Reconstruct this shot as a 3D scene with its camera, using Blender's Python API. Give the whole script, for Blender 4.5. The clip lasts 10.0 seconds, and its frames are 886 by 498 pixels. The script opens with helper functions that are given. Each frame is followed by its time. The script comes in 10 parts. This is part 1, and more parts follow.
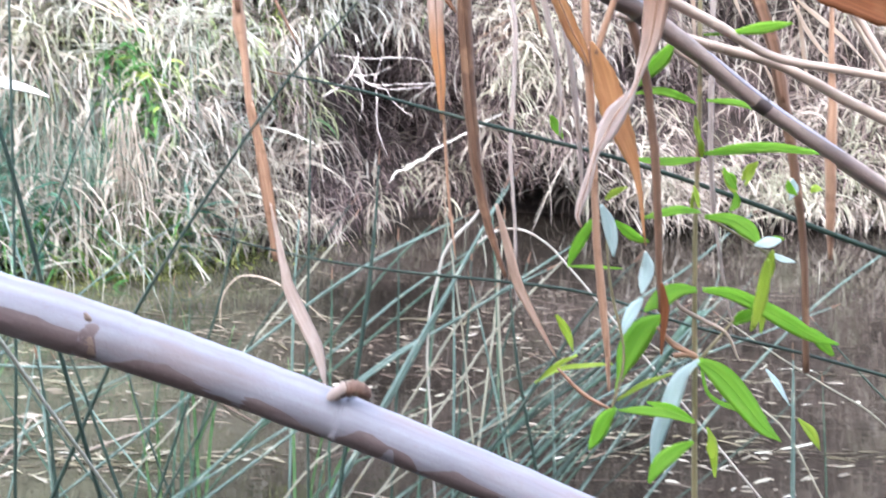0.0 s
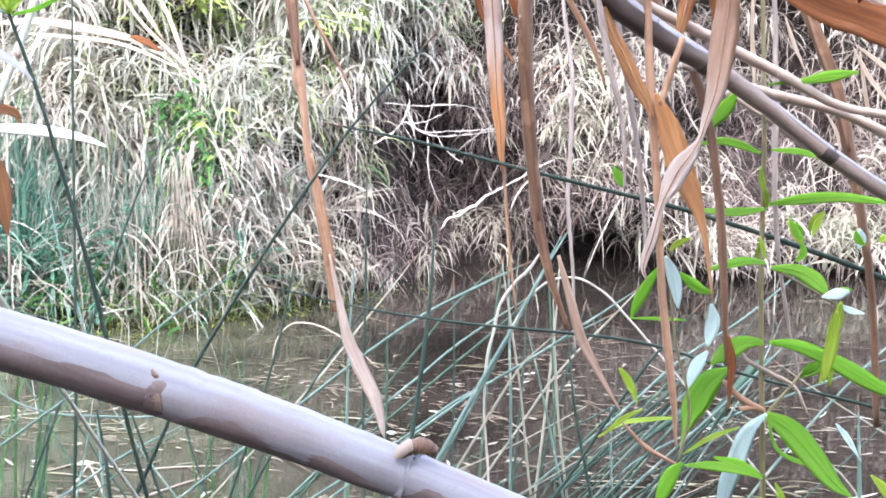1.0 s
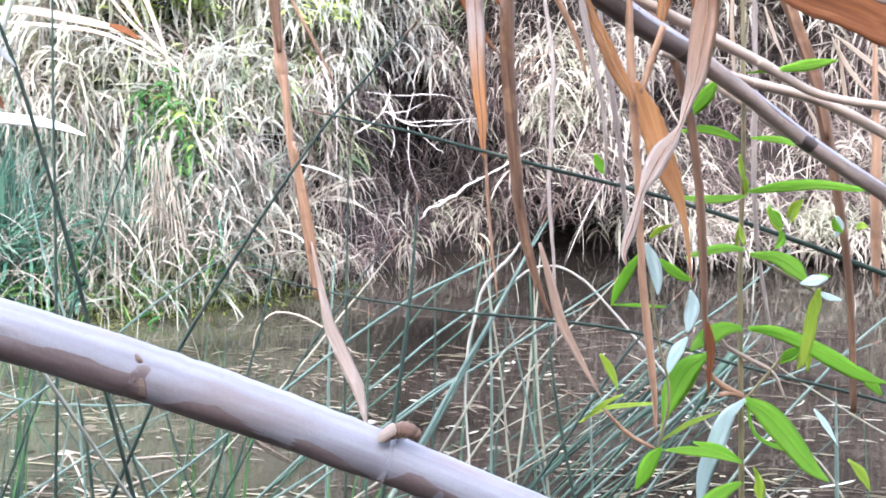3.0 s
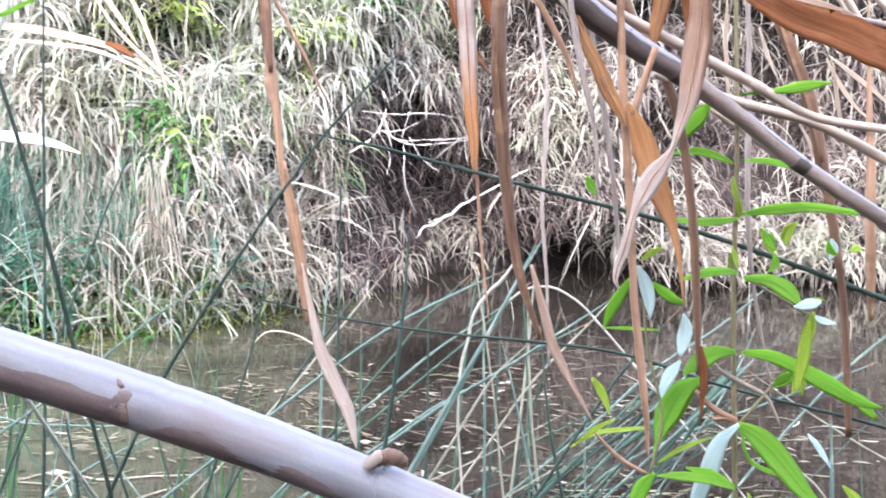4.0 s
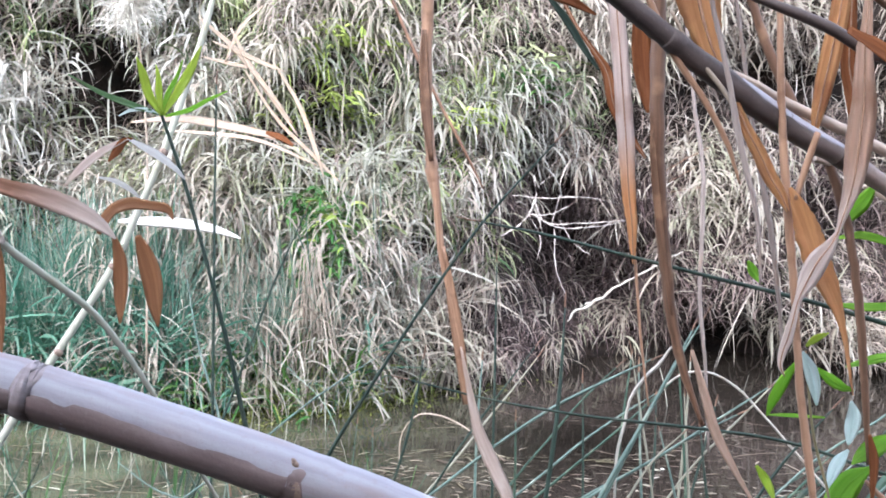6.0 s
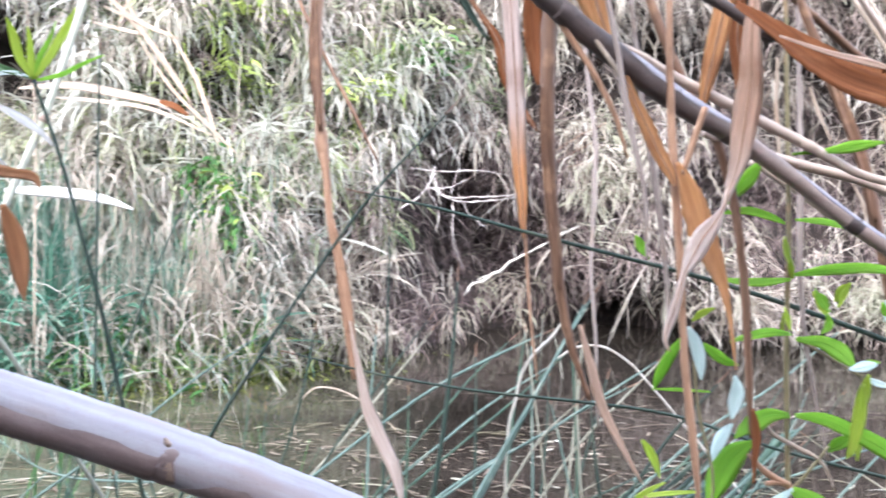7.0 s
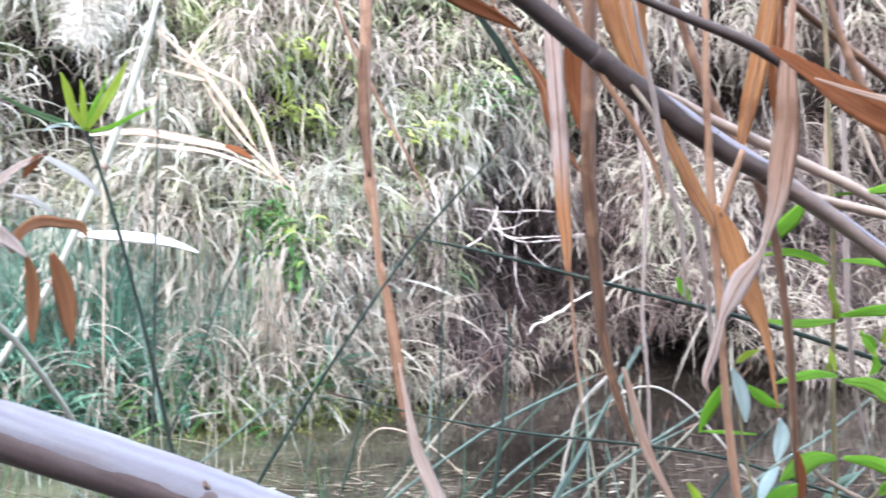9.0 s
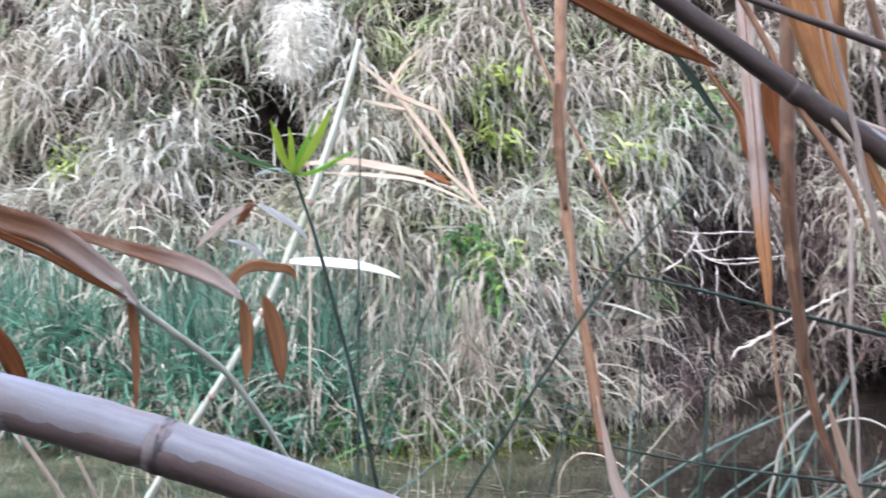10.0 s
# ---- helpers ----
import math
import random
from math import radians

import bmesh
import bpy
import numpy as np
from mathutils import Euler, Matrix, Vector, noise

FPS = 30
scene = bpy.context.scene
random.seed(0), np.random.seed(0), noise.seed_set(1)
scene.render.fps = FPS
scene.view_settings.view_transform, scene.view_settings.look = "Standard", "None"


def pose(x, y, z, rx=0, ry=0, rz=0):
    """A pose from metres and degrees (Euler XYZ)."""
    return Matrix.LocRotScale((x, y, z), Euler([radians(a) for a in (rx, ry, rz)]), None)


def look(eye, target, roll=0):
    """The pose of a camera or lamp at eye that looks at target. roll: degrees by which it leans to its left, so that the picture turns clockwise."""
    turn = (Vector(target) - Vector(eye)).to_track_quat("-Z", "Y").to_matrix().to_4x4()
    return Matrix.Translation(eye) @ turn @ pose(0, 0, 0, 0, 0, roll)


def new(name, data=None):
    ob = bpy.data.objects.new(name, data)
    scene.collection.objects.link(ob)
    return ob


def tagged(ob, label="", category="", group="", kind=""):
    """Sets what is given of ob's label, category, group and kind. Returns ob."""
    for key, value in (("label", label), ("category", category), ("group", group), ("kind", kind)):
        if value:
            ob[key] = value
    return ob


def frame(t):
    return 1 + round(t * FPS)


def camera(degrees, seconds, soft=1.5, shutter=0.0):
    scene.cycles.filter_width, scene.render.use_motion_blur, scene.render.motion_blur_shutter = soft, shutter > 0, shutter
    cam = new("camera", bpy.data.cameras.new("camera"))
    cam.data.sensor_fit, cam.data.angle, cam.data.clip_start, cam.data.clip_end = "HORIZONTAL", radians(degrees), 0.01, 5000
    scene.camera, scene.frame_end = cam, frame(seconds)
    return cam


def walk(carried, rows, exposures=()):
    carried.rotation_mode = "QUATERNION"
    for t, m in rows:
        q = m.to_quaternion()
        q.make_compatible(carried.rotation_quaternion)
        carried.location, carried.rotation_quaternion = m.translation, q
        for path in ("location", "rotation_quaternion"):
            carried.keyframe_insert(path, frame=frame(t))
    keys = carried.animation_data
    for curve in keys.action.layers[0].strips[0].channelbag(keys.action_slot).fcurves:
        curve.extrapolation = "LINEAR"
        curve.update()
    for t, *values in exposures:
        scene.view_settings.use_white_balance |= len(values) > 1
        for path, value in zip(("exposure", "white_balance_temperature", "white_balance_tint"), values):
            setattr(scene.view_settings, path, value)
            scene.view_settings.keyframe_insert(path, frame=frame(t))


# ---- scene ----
cam = camera(40, 10.0, soft=1.8, shutter=0.5)
PATH = [
    (0, (0.0259, -0.0400, 1.2120), (0.0830, 1.9224, 0.8372), 1.51),
    (0.5, (0.0211, -0.0344, 1.2153), (0.0143, 1.9412, 0.9036), 0.85),
    (1, (0.0159, -0.0330, 1.2164), (-0.0095, 1.9437, 0.9128), 0.92),
    (1.5, (0.0131, -0.0343, 1.2155), (-0.0151, 1.9397, 0.8954), 0.87),
    (2, (0.0134, -0.0354, 1.2137), (0.0083, 1.9377, 0.8869), 1.04),
    (2.5, (0.0142, -0.0331, 1.2133), (0.0091, 1.9400, 0.8862), 0.91),
    (3.8, (0.0157, -0.0489, 1.2168), (0.0466, 1.9290, 0.9220), 1.43),
    (4, (0.0192, -0.0274, 1.2159), (0.0322, 1.9515, 0.9270), 1.28),
    (4.5, (0.0171, -0.0282, 1.2171), (-0.0349, 1.9575, 0.9837), 0.76),
    (5, (0.0162, -0.0329, 1.2179), (-0.1425, 1.9519, 1.0306), 0.40),
    (5.2, (0.0092, -0.0602, 1.2194), (-0.1755, 1.9243, 1.0521), 0.83),
    (6.3, (0.0130, -0.0408, 1.2189), (-0.2260, 1.9387, 1.0623), 0.34),
    (6.5, (0.0151, -0.0412, 1.2185), (-0.2079, 1.9390, 1.0489), 0.54),
    (7, (0.0194, -0.0247, 1.2178), (-0.0492, 1.9642, 1.0189), 1.27),
    (7.5, (0.0228, -0.0262, 1.2226), (0.0230, 1.9639, 1.0242), 1.25),
    (8, (0.0273, -0.0283, 1.2253), (0.0127, 1.9612, 1.0216), 0.89),
    (8.5, (0.0300, -0.0360, 1.2230), (-0.0520, 1.9532, 1.0535), 0.50),
    (9, (0.0394, -0.0342, 1.2221), (-0.1398, 1.9514, 1.0869), 0.56),
    (9.5, (0.0398, -0.0470, 1.2222), (-0.3177, 1.9142, 1.1004), -0.50),
    (10, (0.0431, -0.0474, 1.2356), (-0.4557, 1.8838, 1.1350), -0.55),
]
EXPOSURE = 1.82
walk(cam, [(t, look(eye, target, roll)) for t, eye, target, roll in PATH],
     [(t, EXPOSURE + e, 5590 if t < 7.1 else 5510, 10) for t, e in ((0.0, 0.0), (0.5, 0.12), (1.2, 0.02), (4.5, 0.04), (5.2, -0.17), (6.3, -0.54), (6.6, -0.54), (7.0, -0.09), (7.3, -0.05), (8.5, -0.04), (9.2, -0.33), (10.0, -0.68))])

# ---------------------------------------------------------------- light
world = bpy.data.worlds.new("sky")
scene.world = world
world.use_nodes = True
wn = world.node_tree
sky = wn.nodes.new("ShaderNodeTexSky")
sky.sky_type = "NISHITA"
sky.sun_disc = False
sky.sun_elevation = radians(48)
sky.sun_rotation = radians(198)
sky.air_density, sky.dust_density, sky.ozone_density = 1.0, 3.0, 1.0
veil = wn.nodes.new("ShaderNodeHueSaturation")
veil.inputs["Saturation"].default_value = 0.45
wn.links.new(sky.outputs[0], veil.inputs["Color"])
wn.links.new(veil.outputs[0], wn.nodes["Background"].inputs[0])
wn.nodes["Background"].inputs[1].default_value = 0.362
sun = new("sun", bpy.data.lights.new("sun", "SUN"))
sun.data.energy, sun.data.angle, sun.data.color = 1.32, radians(38), (1.0, 0.97, 0.94)
sun.matrix_world = look((-3, -5, 11), (0, 4, 0))


# ---------------------------------------------------------------- materials
def shader(name, rough=0.6, spec=0.3):
    m = bpy.data.materials.new(name)
    m.use_nodes = True
    nt = m.node_tree
    b = nt.nodes["Principled BSDF"]
    b.inputs["Roughness"].default_value = rough
    b.inputs["Specular IOR Level"].default_value = spec
    return m, nt, b


def ramp(nt, fac, stops):
    r = nt.nodes.new("ShaderNodeValToRGB")
    e = r.color_ramp.elements
    while len(e) < len(stops):
        e.new(0.5)
    for k, (pos, c) in zip(e, stops):
        k.position, k.color = pos, (*c, 1)
    nt.links.new(fac, r.inputs[0])
    return r.outputs[0]


def noise_tex(nt, scale, detail=3.0, coords="Object", stretch=(1, 1, 1)):
    tc = nt.nodes.new("ShaderNodeTexCoord")
    mp = nt.nodes.new("ShaderNodeMapping")
    mp.inputs["Scale"].default_value = stretch
    n = nt.nodes.new("ShaderNodeTexNoise")
    n.inputs["Scale"].default_value, n.inputs["Detail"].default_value = scale, detail
    nt.links.new(tc.outputs[coords], mp.inputs[0])
    nt.links.new(mp.outputs[0], n.inputs["Vector"])
    return n.outputs["Fac"]


def mix(nt, fac, a, b, blend="MIX"):
    n = nt.nodes.new("ShaderNodeMix")
    n.data_type, n.blend_type = "RGBA", blend
    for sock, v in ((n.inputs["Factor"], fac), (n.inputs["A"], a), (n.inputs["B"], b)):
        if isinstance(v, (int, float)):
            sock.default_value = v
        elif isinstance(v, tuple):
            sock.default_value = (*v, 1)
        else:
            nt.links.new(v, sock)
    return n.outputs["Result"]


def bump(nt, b, height, strength, distance):
    n = nt.nodes.new("ShaderNodeBump")
    n.inputs["Strength"].default_value, n.inputs["Distance"].default_value = strength, distance
    nt.links.new(height, n.inputs["Height"])
    nt.links.new(n.outputs[0], b.inputs["Normal"])


def see_through(nt, b, colour, amount):
    """Light that shines through a thin leaf."""
    t = nt.nodes.new("ShaderNodeBsdfTranslucent")
    s = nt.nodes.new("ShaderNodeMixShader")
    s.inputs[0].default_value = amount
    nt.links.new(colour, t.inputs["Color"])
    nt.links.new(b.outputs[0], s.inputs[1])
    nt.links.new(t.outputs[0], s.inputs[2])
    nt.links.new(s.outputs[0], nt.nodes["Material Output"].inputs["Surface"])


def stuff_leaf(name, stops, through_amount=0.3, rough=0.55, patch=None):
    """Many joined blades: each blade takes its own colour; larger patches shift the tone."""
    m, nt, b = shader(name, rough + 0.1, 0.16)
    geo = nt.nodes.new("ShaderNodeNewGeometry")
    c = ramp(nt, geo.outputs["Random Per Island"], stops)
    if patch:
        c = mix(nt, ramp(nt, noise_tex(nt, 2.2, 3), [(0.42, (0, 0, 0)), (0.62, (0.75, 0.75, 0.75))]), c, patch)
    c = mix(nt, 0.35, c, ramp(nt, noise_tex(nt, 60, 3), [(0.3, (0.45, 0.4, 0.35)), (0.7, (1, 1, 1))]), "MULTIPLY")
    nt.links.new(c, b.inputs["Base Color"])
    see_through(nt, b, c, through_amount)
    return m


def leaf(name, light, dark, spot, through_amount=0.3, rough=0.5, spec=0.35, end=None):
    """A single blade seen close: streaks along it, stains and fine ribs; end: other colours from one length to another."""
    m, nt, b = shader(name, rough, spec)
    streak = noise_tex(nt, 1.0, 4, "UV", (420, 14, 1))
    stain = noise_tex(nt, 1.0, 4, "UV", (60, 26, 1))
    c = ramp(nt, streak, [(0.3, dark), (0.7, light)])
    c = mix(nt, ramp(nt, stain, [(0.52, (0, 0, 0)), (0.7, (0.8, 0.8, 0.8))]), c, spot)
    oi = nt.nodes.new("ShaderNodeObjectInfo")
    c = mix(nt, 0.5, c, ramp(nt, oi.outputs["Random"], [(0.0, (0.72, 0.7, 0.68)), (1.0, (1, 1, 1))]), "MULTIPLY")
    if end:
        along = nt.nodes.new("ShaderNodeSeparateXYZ")
        tc = nt.nodes.new("ShaderNodeTexCoord")
        nt.links.new(tc.outputs["UV"], along.inputs[0])
        far = ramp(nt, streak, [(0.3, end[1]), (0.7, end[0])])
        c = mix(nt, ramp(nt, along.outputs["Y"], [(end[2], (0, 0, 0)), (end[3], (1, 1, 1))]), c, far)
    nt.links.new(c, b.inputs["Base Color"])
    bump(nt, b, streak, 0.35, 0.0008)
    see_through(nt, b, c, through_amount)
    return m


def stalk(name, light, dark, spot, rough=0.5, scale=40.0):
    m, nt, b = shader(name, rough, 0.4)
    streak = noise_tex(nt, 1.0, 4, "UV", (260, 18, 1))
    stain = noise_tex(nt, scale, 5, "Object")
    c = ramp(nt, streak, [(0.3, dark), (0.72, light)])
    c = mix(nt, ramp(nt, stain, [(0.55, (0, 0, 0)), (0.68, (0.85, 0.85, 0.85))]), c, spot)
    nt.links.new(c, b.inputs["Base Color"])
    bump(nt, b, streak, 0.4, 0.0006)
    return m


M_straw = stuff_leaf("dry_grass", [(0.0, (0.259, 0.206, 0.163)), (0.25, (0.365, 0.307, 0.25)), (0.65, (0.394, 0.346, 0.288)), (1.0, (0.442, 0.398, 0.346))], 0.3, 0.5, (0.384, 0.326, 0.259))
M_young = stuff_leaf("young_grass", [(0.0, (0.3, 0.4, 0.08)), (1.0, (0.5, 0.56, 0.16))], 0.4)
M_pale = stuff_leaf("bleached_grass", [(0.0, (0.316, 0.293, 0.233)), (0.5, (0.419, 0.391, 0.33)), (1.0, (0.465, 0.437, 0.381))], 0.35, 0.55, (0.428, 0.428, 0.335))
M_dun = stuff_leaf("dun_grass", [(0.0, (0.26, 0.205, 0.165)), (0.4, (0.37, 0.305, 0.25)), (0.8, (0.43, 0.365, 0.305)), (1.0, (0.49, 0.43, 0.365))], 0.25, 0.55, (0.3, 0.3, 0.2))
M_brown = stuff_leaf("brown_thatch", [(0.0, (0.13, 0.095, 0.08)), (0.6, (0.25, 0.19, 0.16)), (0.92, (0.3, 0.23, 0.2)), (1.0, (0.55, 0.47, 0.4))], 0.2)
# brown thatch again, its colour darkened to carry the recesses' shade
M_hollow = stuff_leaf("shade_toned_thatch", [(0.0, (0.05, 0.034, 0.033)), (0.6, (0.13, 0.088, 0.085)), (0.92, (0.27, 0.2, 0.18)), (1.0, (0.5, 0.43, 0.37))], 0.2)
M_olive = stuff_leaf("olive_grass", [(0.0, (0.2, 0.24, 0.09)), (0.5, (0.37, 0.39, 0.2)), (1.0, (0.5, 0.5, 0.31))], 0.35)
M_fresh = stuff_leaf("fresh_grass", [(0.0, (0.04, 0.11, 0.03)), (0.5, (0.075, 0.18, 0.045)), (1.0, (0.17, 0.27, 0.08))], 0.35)
M_grey = stuff_leaf("grey_grass", [(0.0, (0.244, 0.235, 0.188)), (0.35, (0.367, 0.343, 0.296)), (0.75, (0.423, 0.395, 0.348)), (1.0, (0.47, 0.442, 0.399))], 0.3, 0.5, (0.423, 0.414, 0.329))
M_under = stuff_leaf("green_undergrowth", [(0.0, (0.06, 0.1, 0.045)), (0.4, (0.15, 0.19, 0.09)), (0.8, (0.28, 0.31, 0.17)), (1.0, (0.4, 0.41, 0.27))], 0.35)
M_teal = stuff_leaf("teal_sedge", [(0.0, (0.04, 0.115, 0.075)), (0.6, (0.085, 0.19, 0.125)), (1.0, (0.19, 0.3, 0.21))], 0.3)
M_sedge = stuff_leaf("blue_green_sedge", [(0.0, (0.04, 0.12, 0.08)), (0.45, (0.095, 0.21, 0.15)), (0.8, (0.2, 0.31, 0.235)), (1.0, (0.42, 0.45, 0.36))], 0.3)
M_palesedge = stuff_leaf("pale_sedge", [(0.0, (0.06, 0.125, 0.085)), (0.4, (0.14, 0.22, 0.16)), (0.75, (0.27, 0.34, 0.265)), (1.0, (0.46, 0.46, 0.39))], 0.3)
M_weed = stuff_leaf("water_weed", [(0.0, (0.1, 0.12, 0.02)), (1.0, (0.25, 0.26, 0.06))], 0.3)
M_litter = stuff_leaf("floating_litter", [(0.0, (0.08, 0.055, 0.04)), (0.6, (0.17, 0.13, 0.095)), (0.95, (0.28, 0.23, 0.175)), (1.0, (0.52, 0.46, 0.38))], 0.1)
M_raft = stuff_leaf("sodden_leaves", [(0.0, (0.05, 0.04, 0.025)), (0.55, (0.13, 0.11, 0.065)), (0.85, (0.24, 0.21, 0.14)), (0.97, (0.34, 0.31, 0.22)), (1.0, (0.6, 0.57, 0.48))], 0.05, 0.25)
# leaf scraps; the palest colours stand for sky glinting off wet leaves
M_scrap = stuff_leaf("glint_scraps", [(0.0, (0.07, 0.055, 0.035)), (0.5, (0.15, 0.125, 0.09)), (0.85, (0.25, 0.225, 0.17)), (0.97, (0.34, 0.31, 0.25)), (1.0, (0.6, 0.57, 0.5))], 0.05, 0.3)
M_edge = stuff_leaf("waterside_grass", [(0.0, (0.1, 0.15, 0.04)), (0.4, (0.25, 0.31, 0.08)), (0.8, (0.42, 0.46, 0.16)), (1.0, (0.55, 0.53, 0.33))], 0.35)
M_plume = stuff_leaf("plume_hair", [(0.0, (0.6, 0.55, 0.47)), (1.0, (0.8, 0.76, 0.68))], 0.4)

M_tan = leaf("tan_leaf", (0.72, 0.55, 0.44), (0.52, 0.37, 0.28), (0.4, 0.25, 0.16), 0.55)
M_buff = leaf("buff_leaf", (0.58, 0.46, 0.36), (0.44, 0.33, 0.24), (0.6, 0.36, 0.2), 0.4)
M_orange = leaf("orange_leaf", (0.76, 0.46, 0.22), (0.56, 0.3, 0.14), (0.42, 0.2, 0.1), 0.62)
M_rust = leaf("rust_leaf", (0.34, 0.13, 0.05), (0.19, 0.068, 0.028), (0.4, 0.18, 0.085), 0.45, 0.65, 0.15)
M_limp = leaf('cream_dead_leaf', (0.62, 0.49, 0.41), (0.5, 0.38, 0.31), (0.72, 0.62, 0.55), 0.35, 0.5)
M_bone = leaf("bleached_leaf", (0.688, 0.662, 0.628), (0.55, 0.516, 0.482), (0.499, 0.43, 0.361), 0.4)
M_hazel = leaf("hazel_leaf", (0.5, 0.26, 0.13), (0.33, 0.16, 0.08), (0.24, 0.11, 0.06), 0.45)
M_pied = leaf("pied_leaf", (0.46, 0.25, 0.15), (0.3, 0.15, 0.09), (0.56, 0.4, 0.3), 0.4, 0.45, 0.4, ((0.76, 0.68, 0.64), (0.58, 0.48, 0.44), 0.33, 0.4))
M_green = leaf("green_leaf", (0.33, 0.6, 0.055), (0.25, 0.5, 0.045), (0.4, 0.6, 0.09), 0.55, 0.5, 0.25)
M_lime = leaf("young_leaf", (0.48, 0.6, 0.07), (0.36, 0.5, 0.05), (0.5, 0.5, 0.12), 0.45, 0.4)
M_clump = leaf("fresh_rush", (0.12, 0.23, 0.085), (0.06, 0.13, 0.05), (0.2, 0.25, 0.12), 0.35, 0.4)
# leaf whose pale blue-white base colour stands for the sky's sheen
M_sheen = leaf("sky_sheen_leaf", (0.66, 0.76, 0.74), (0.54, 0.68, 0.64), (0.5, 0.62, 0.5), 0.3, 0.25, 0.8)

M_reed = stalk("dry_stem", (0.42, 0.245, 0.15), (0.25, 0.135, 0.08), (0.17, 0.085, 0.045))
M_umber = stalk("brown_stem", (0.2, 0.105, 0.06), (0.11, 0.056, 0.032), (0.27, 0.15, 0.085))
M_shoot = stalk("shoot_stem", (0.24, 0.2, 0.1), (0.13, 0.105, 0.05), (0.27, 0.17, 0.09))
M_rush = stalk("rush_stem", (0.024, 0.046, 0.03), (0.012, 0.024, 0.016), (0.05, 0.06, 0.04), 0.62)
M_blue = stalk("pale_rush_stem", (0.145, 0.2, 0.165), (0.07, 0.105, 0.085), (0.25, 0.27, 0.21))
M_mid = stalk("green_rush_stem", (0.048, 0.092, 0.056), (0.02, 0.042, 0.026), (0.12, 0.145, 0.09))
M_greenstraw = stalk("green_straw", (0.56, 0.54, 0.44), (0.42, 0.42, 0.32), (0.36, 0.33, 0.22))
M_sheaf = stalk("sheaf_stalk", (0.34, 0.275, 0.215), (0.2, 0.15, 0.115), (0.18, 0.13, 0.09))
M_twig = stalk("bare_twig", (0.48, 0.42, 0.38), (0.32, 0.26, 0.23), (0.24, 0.18, 0.15))
M_whitewood = stalk("bleached_wood", (0.44, 0.4, 0.345), (0.3, 0.26, 0.215), (0.3, 0.23, 0.17))
M_greystem = stalk("grey_stem", (0.34, 0.27, 0.235), (0.22, 0.165, 0.14), (0.28, 0.2, 0.15))
M_strawstem = stalk("straw_stem", (0.39, 0.31, 0.24), (0.25, 0.19, 0.14), (0.29, 0.21, 0.14))
M_dullstem = stalk("dull_straw_stem", (0.29, 0.27, 0.2), (0.18, 0.165, 0.12), (0.24, 0.2, 0.13))


def cane_material(name, pale, grey, scar, low, end=None):
    """Weathered cane: bleached skin, fine lengthwise streaks, brown blotches and specks; end: other colours further along."""
    m, nt, b = shader(name, 0.52, 0.38)
    streak = noise_tex(nt, 1.0, 5, "UV", (170, 12, 1))
    blot = noise_tex(nt, 1.0, 5, "UV", (40, 9, 1))
    speck = noise_tex(nt, 260, 4, "Object")
    fine = noise_tex(nt, 900, 2, "Object")
    c = ramp(nt, streak, [(0.28, grey), (0.66, pale)])
    if end:
        along = nt.nodes.new("ShaderNodeSeparateXYZ")
        tc = nt.nodes.new("ShaderNodeTexCoord")
        nt.links.new(tc.outputs["UV"], along.inputs[0])
        c = mix(nt, ramp(nt, along.outputs["Y"], [(end[2], (0, 0, 0)), (end[3], (1, 1, 1))]), c, ramp(nt, streak, [(0.28, end[1]), (0.66, end[0])]))
    c = mix(nt, ramp(nt, blot, [(0.5, (0, 0, 0)), (0.66, (0.75, 0.75, 0.75))]), c, low)
    c = mix(nt, ramp(nt, speck, [(0.56, (0, 0, 0)), (0.74, (0.35, 0.35, 0.35))]), c, low)
    c = mix(nt, ramp(nt, fine, [(0.6, (0, 0, 0)), (0.74, (0.3, 0.3, 0.3))]), c, scar)
    nt.links.new(c, b.inputs["Base Color"])
    bump(nt, b, speck, 0.35, 0.0008)
    return m


M_cane = cane_material("weathered_cane", (0.37, 0.355, 0.395), (0.27, 0.25, 0.28), (0.22, 0.16, 0.14), (0.29, 0.22, 0.21))
M_darkcane = cane_material("dark_cane", (0.105, 0.076, 0.068), (0.058, 0.042, 0.038), (0.04, 0.03, 0.025), (0.15, 0.115, 0.105), ((0.44, 0.33, 0.28), (0.28, 0.2, 0.17), 0.6, 0.7))
M_palecane = cane_material("pale_cane", (0.58, 0.45, 0.36), (0.42, 0.31, 0.24), (0.25, 0.16, 0.1), (0.48, 0.37, 0.31))
M_ring = cane_material("ringed_cane", (0.38, 0.32, 0.33), (0.24, 0.19, 0.19), (0.12, 0.085, 0.075), (0.21, 0.155, 0.14))
# brown skin and scars; its dark tone also paints the cane's shaded underside
M_bark_shade = cane_material("brown_skin_shade", (0.225, 0.165, 0.158), (0.15, 0.107, 0.1), (0.11, 0.075, 0.063), (0.29, 0.235, 0.24))
M_ash = leaf("ash_leaf", (0.7, 0.58, 0.5), (0.52, 0.4, 0.33), (0.42, 0.26, 0.17), 0.45, 0.35)
M_node = stalk("cane_scar", (0.38, 0.28, 0.22), (0.26, 0.18, 0.14), (0.18, 0.12, 0.09), 0.7, 300)
M_bud = stalk("bud_scale", (0.28, 0.165, 0.115), (0.16, 0.09, 0.065), (0.38, 0.3, 0.22), 0.65, 160)

# soil of the banks
M_soil, nt, b = shader("damp_soil", 0.9, 0.2)
c = ramp(nt, noise_tex(nt, 9, 6), [(0.3, (0.010, 0.007, 0.006)), (0.55, (0.026, 0.018, 0.014)), (0.75, (0.06, 0.042, 0.032))])
nt.links.new(c, b.inputs["Base Color"])
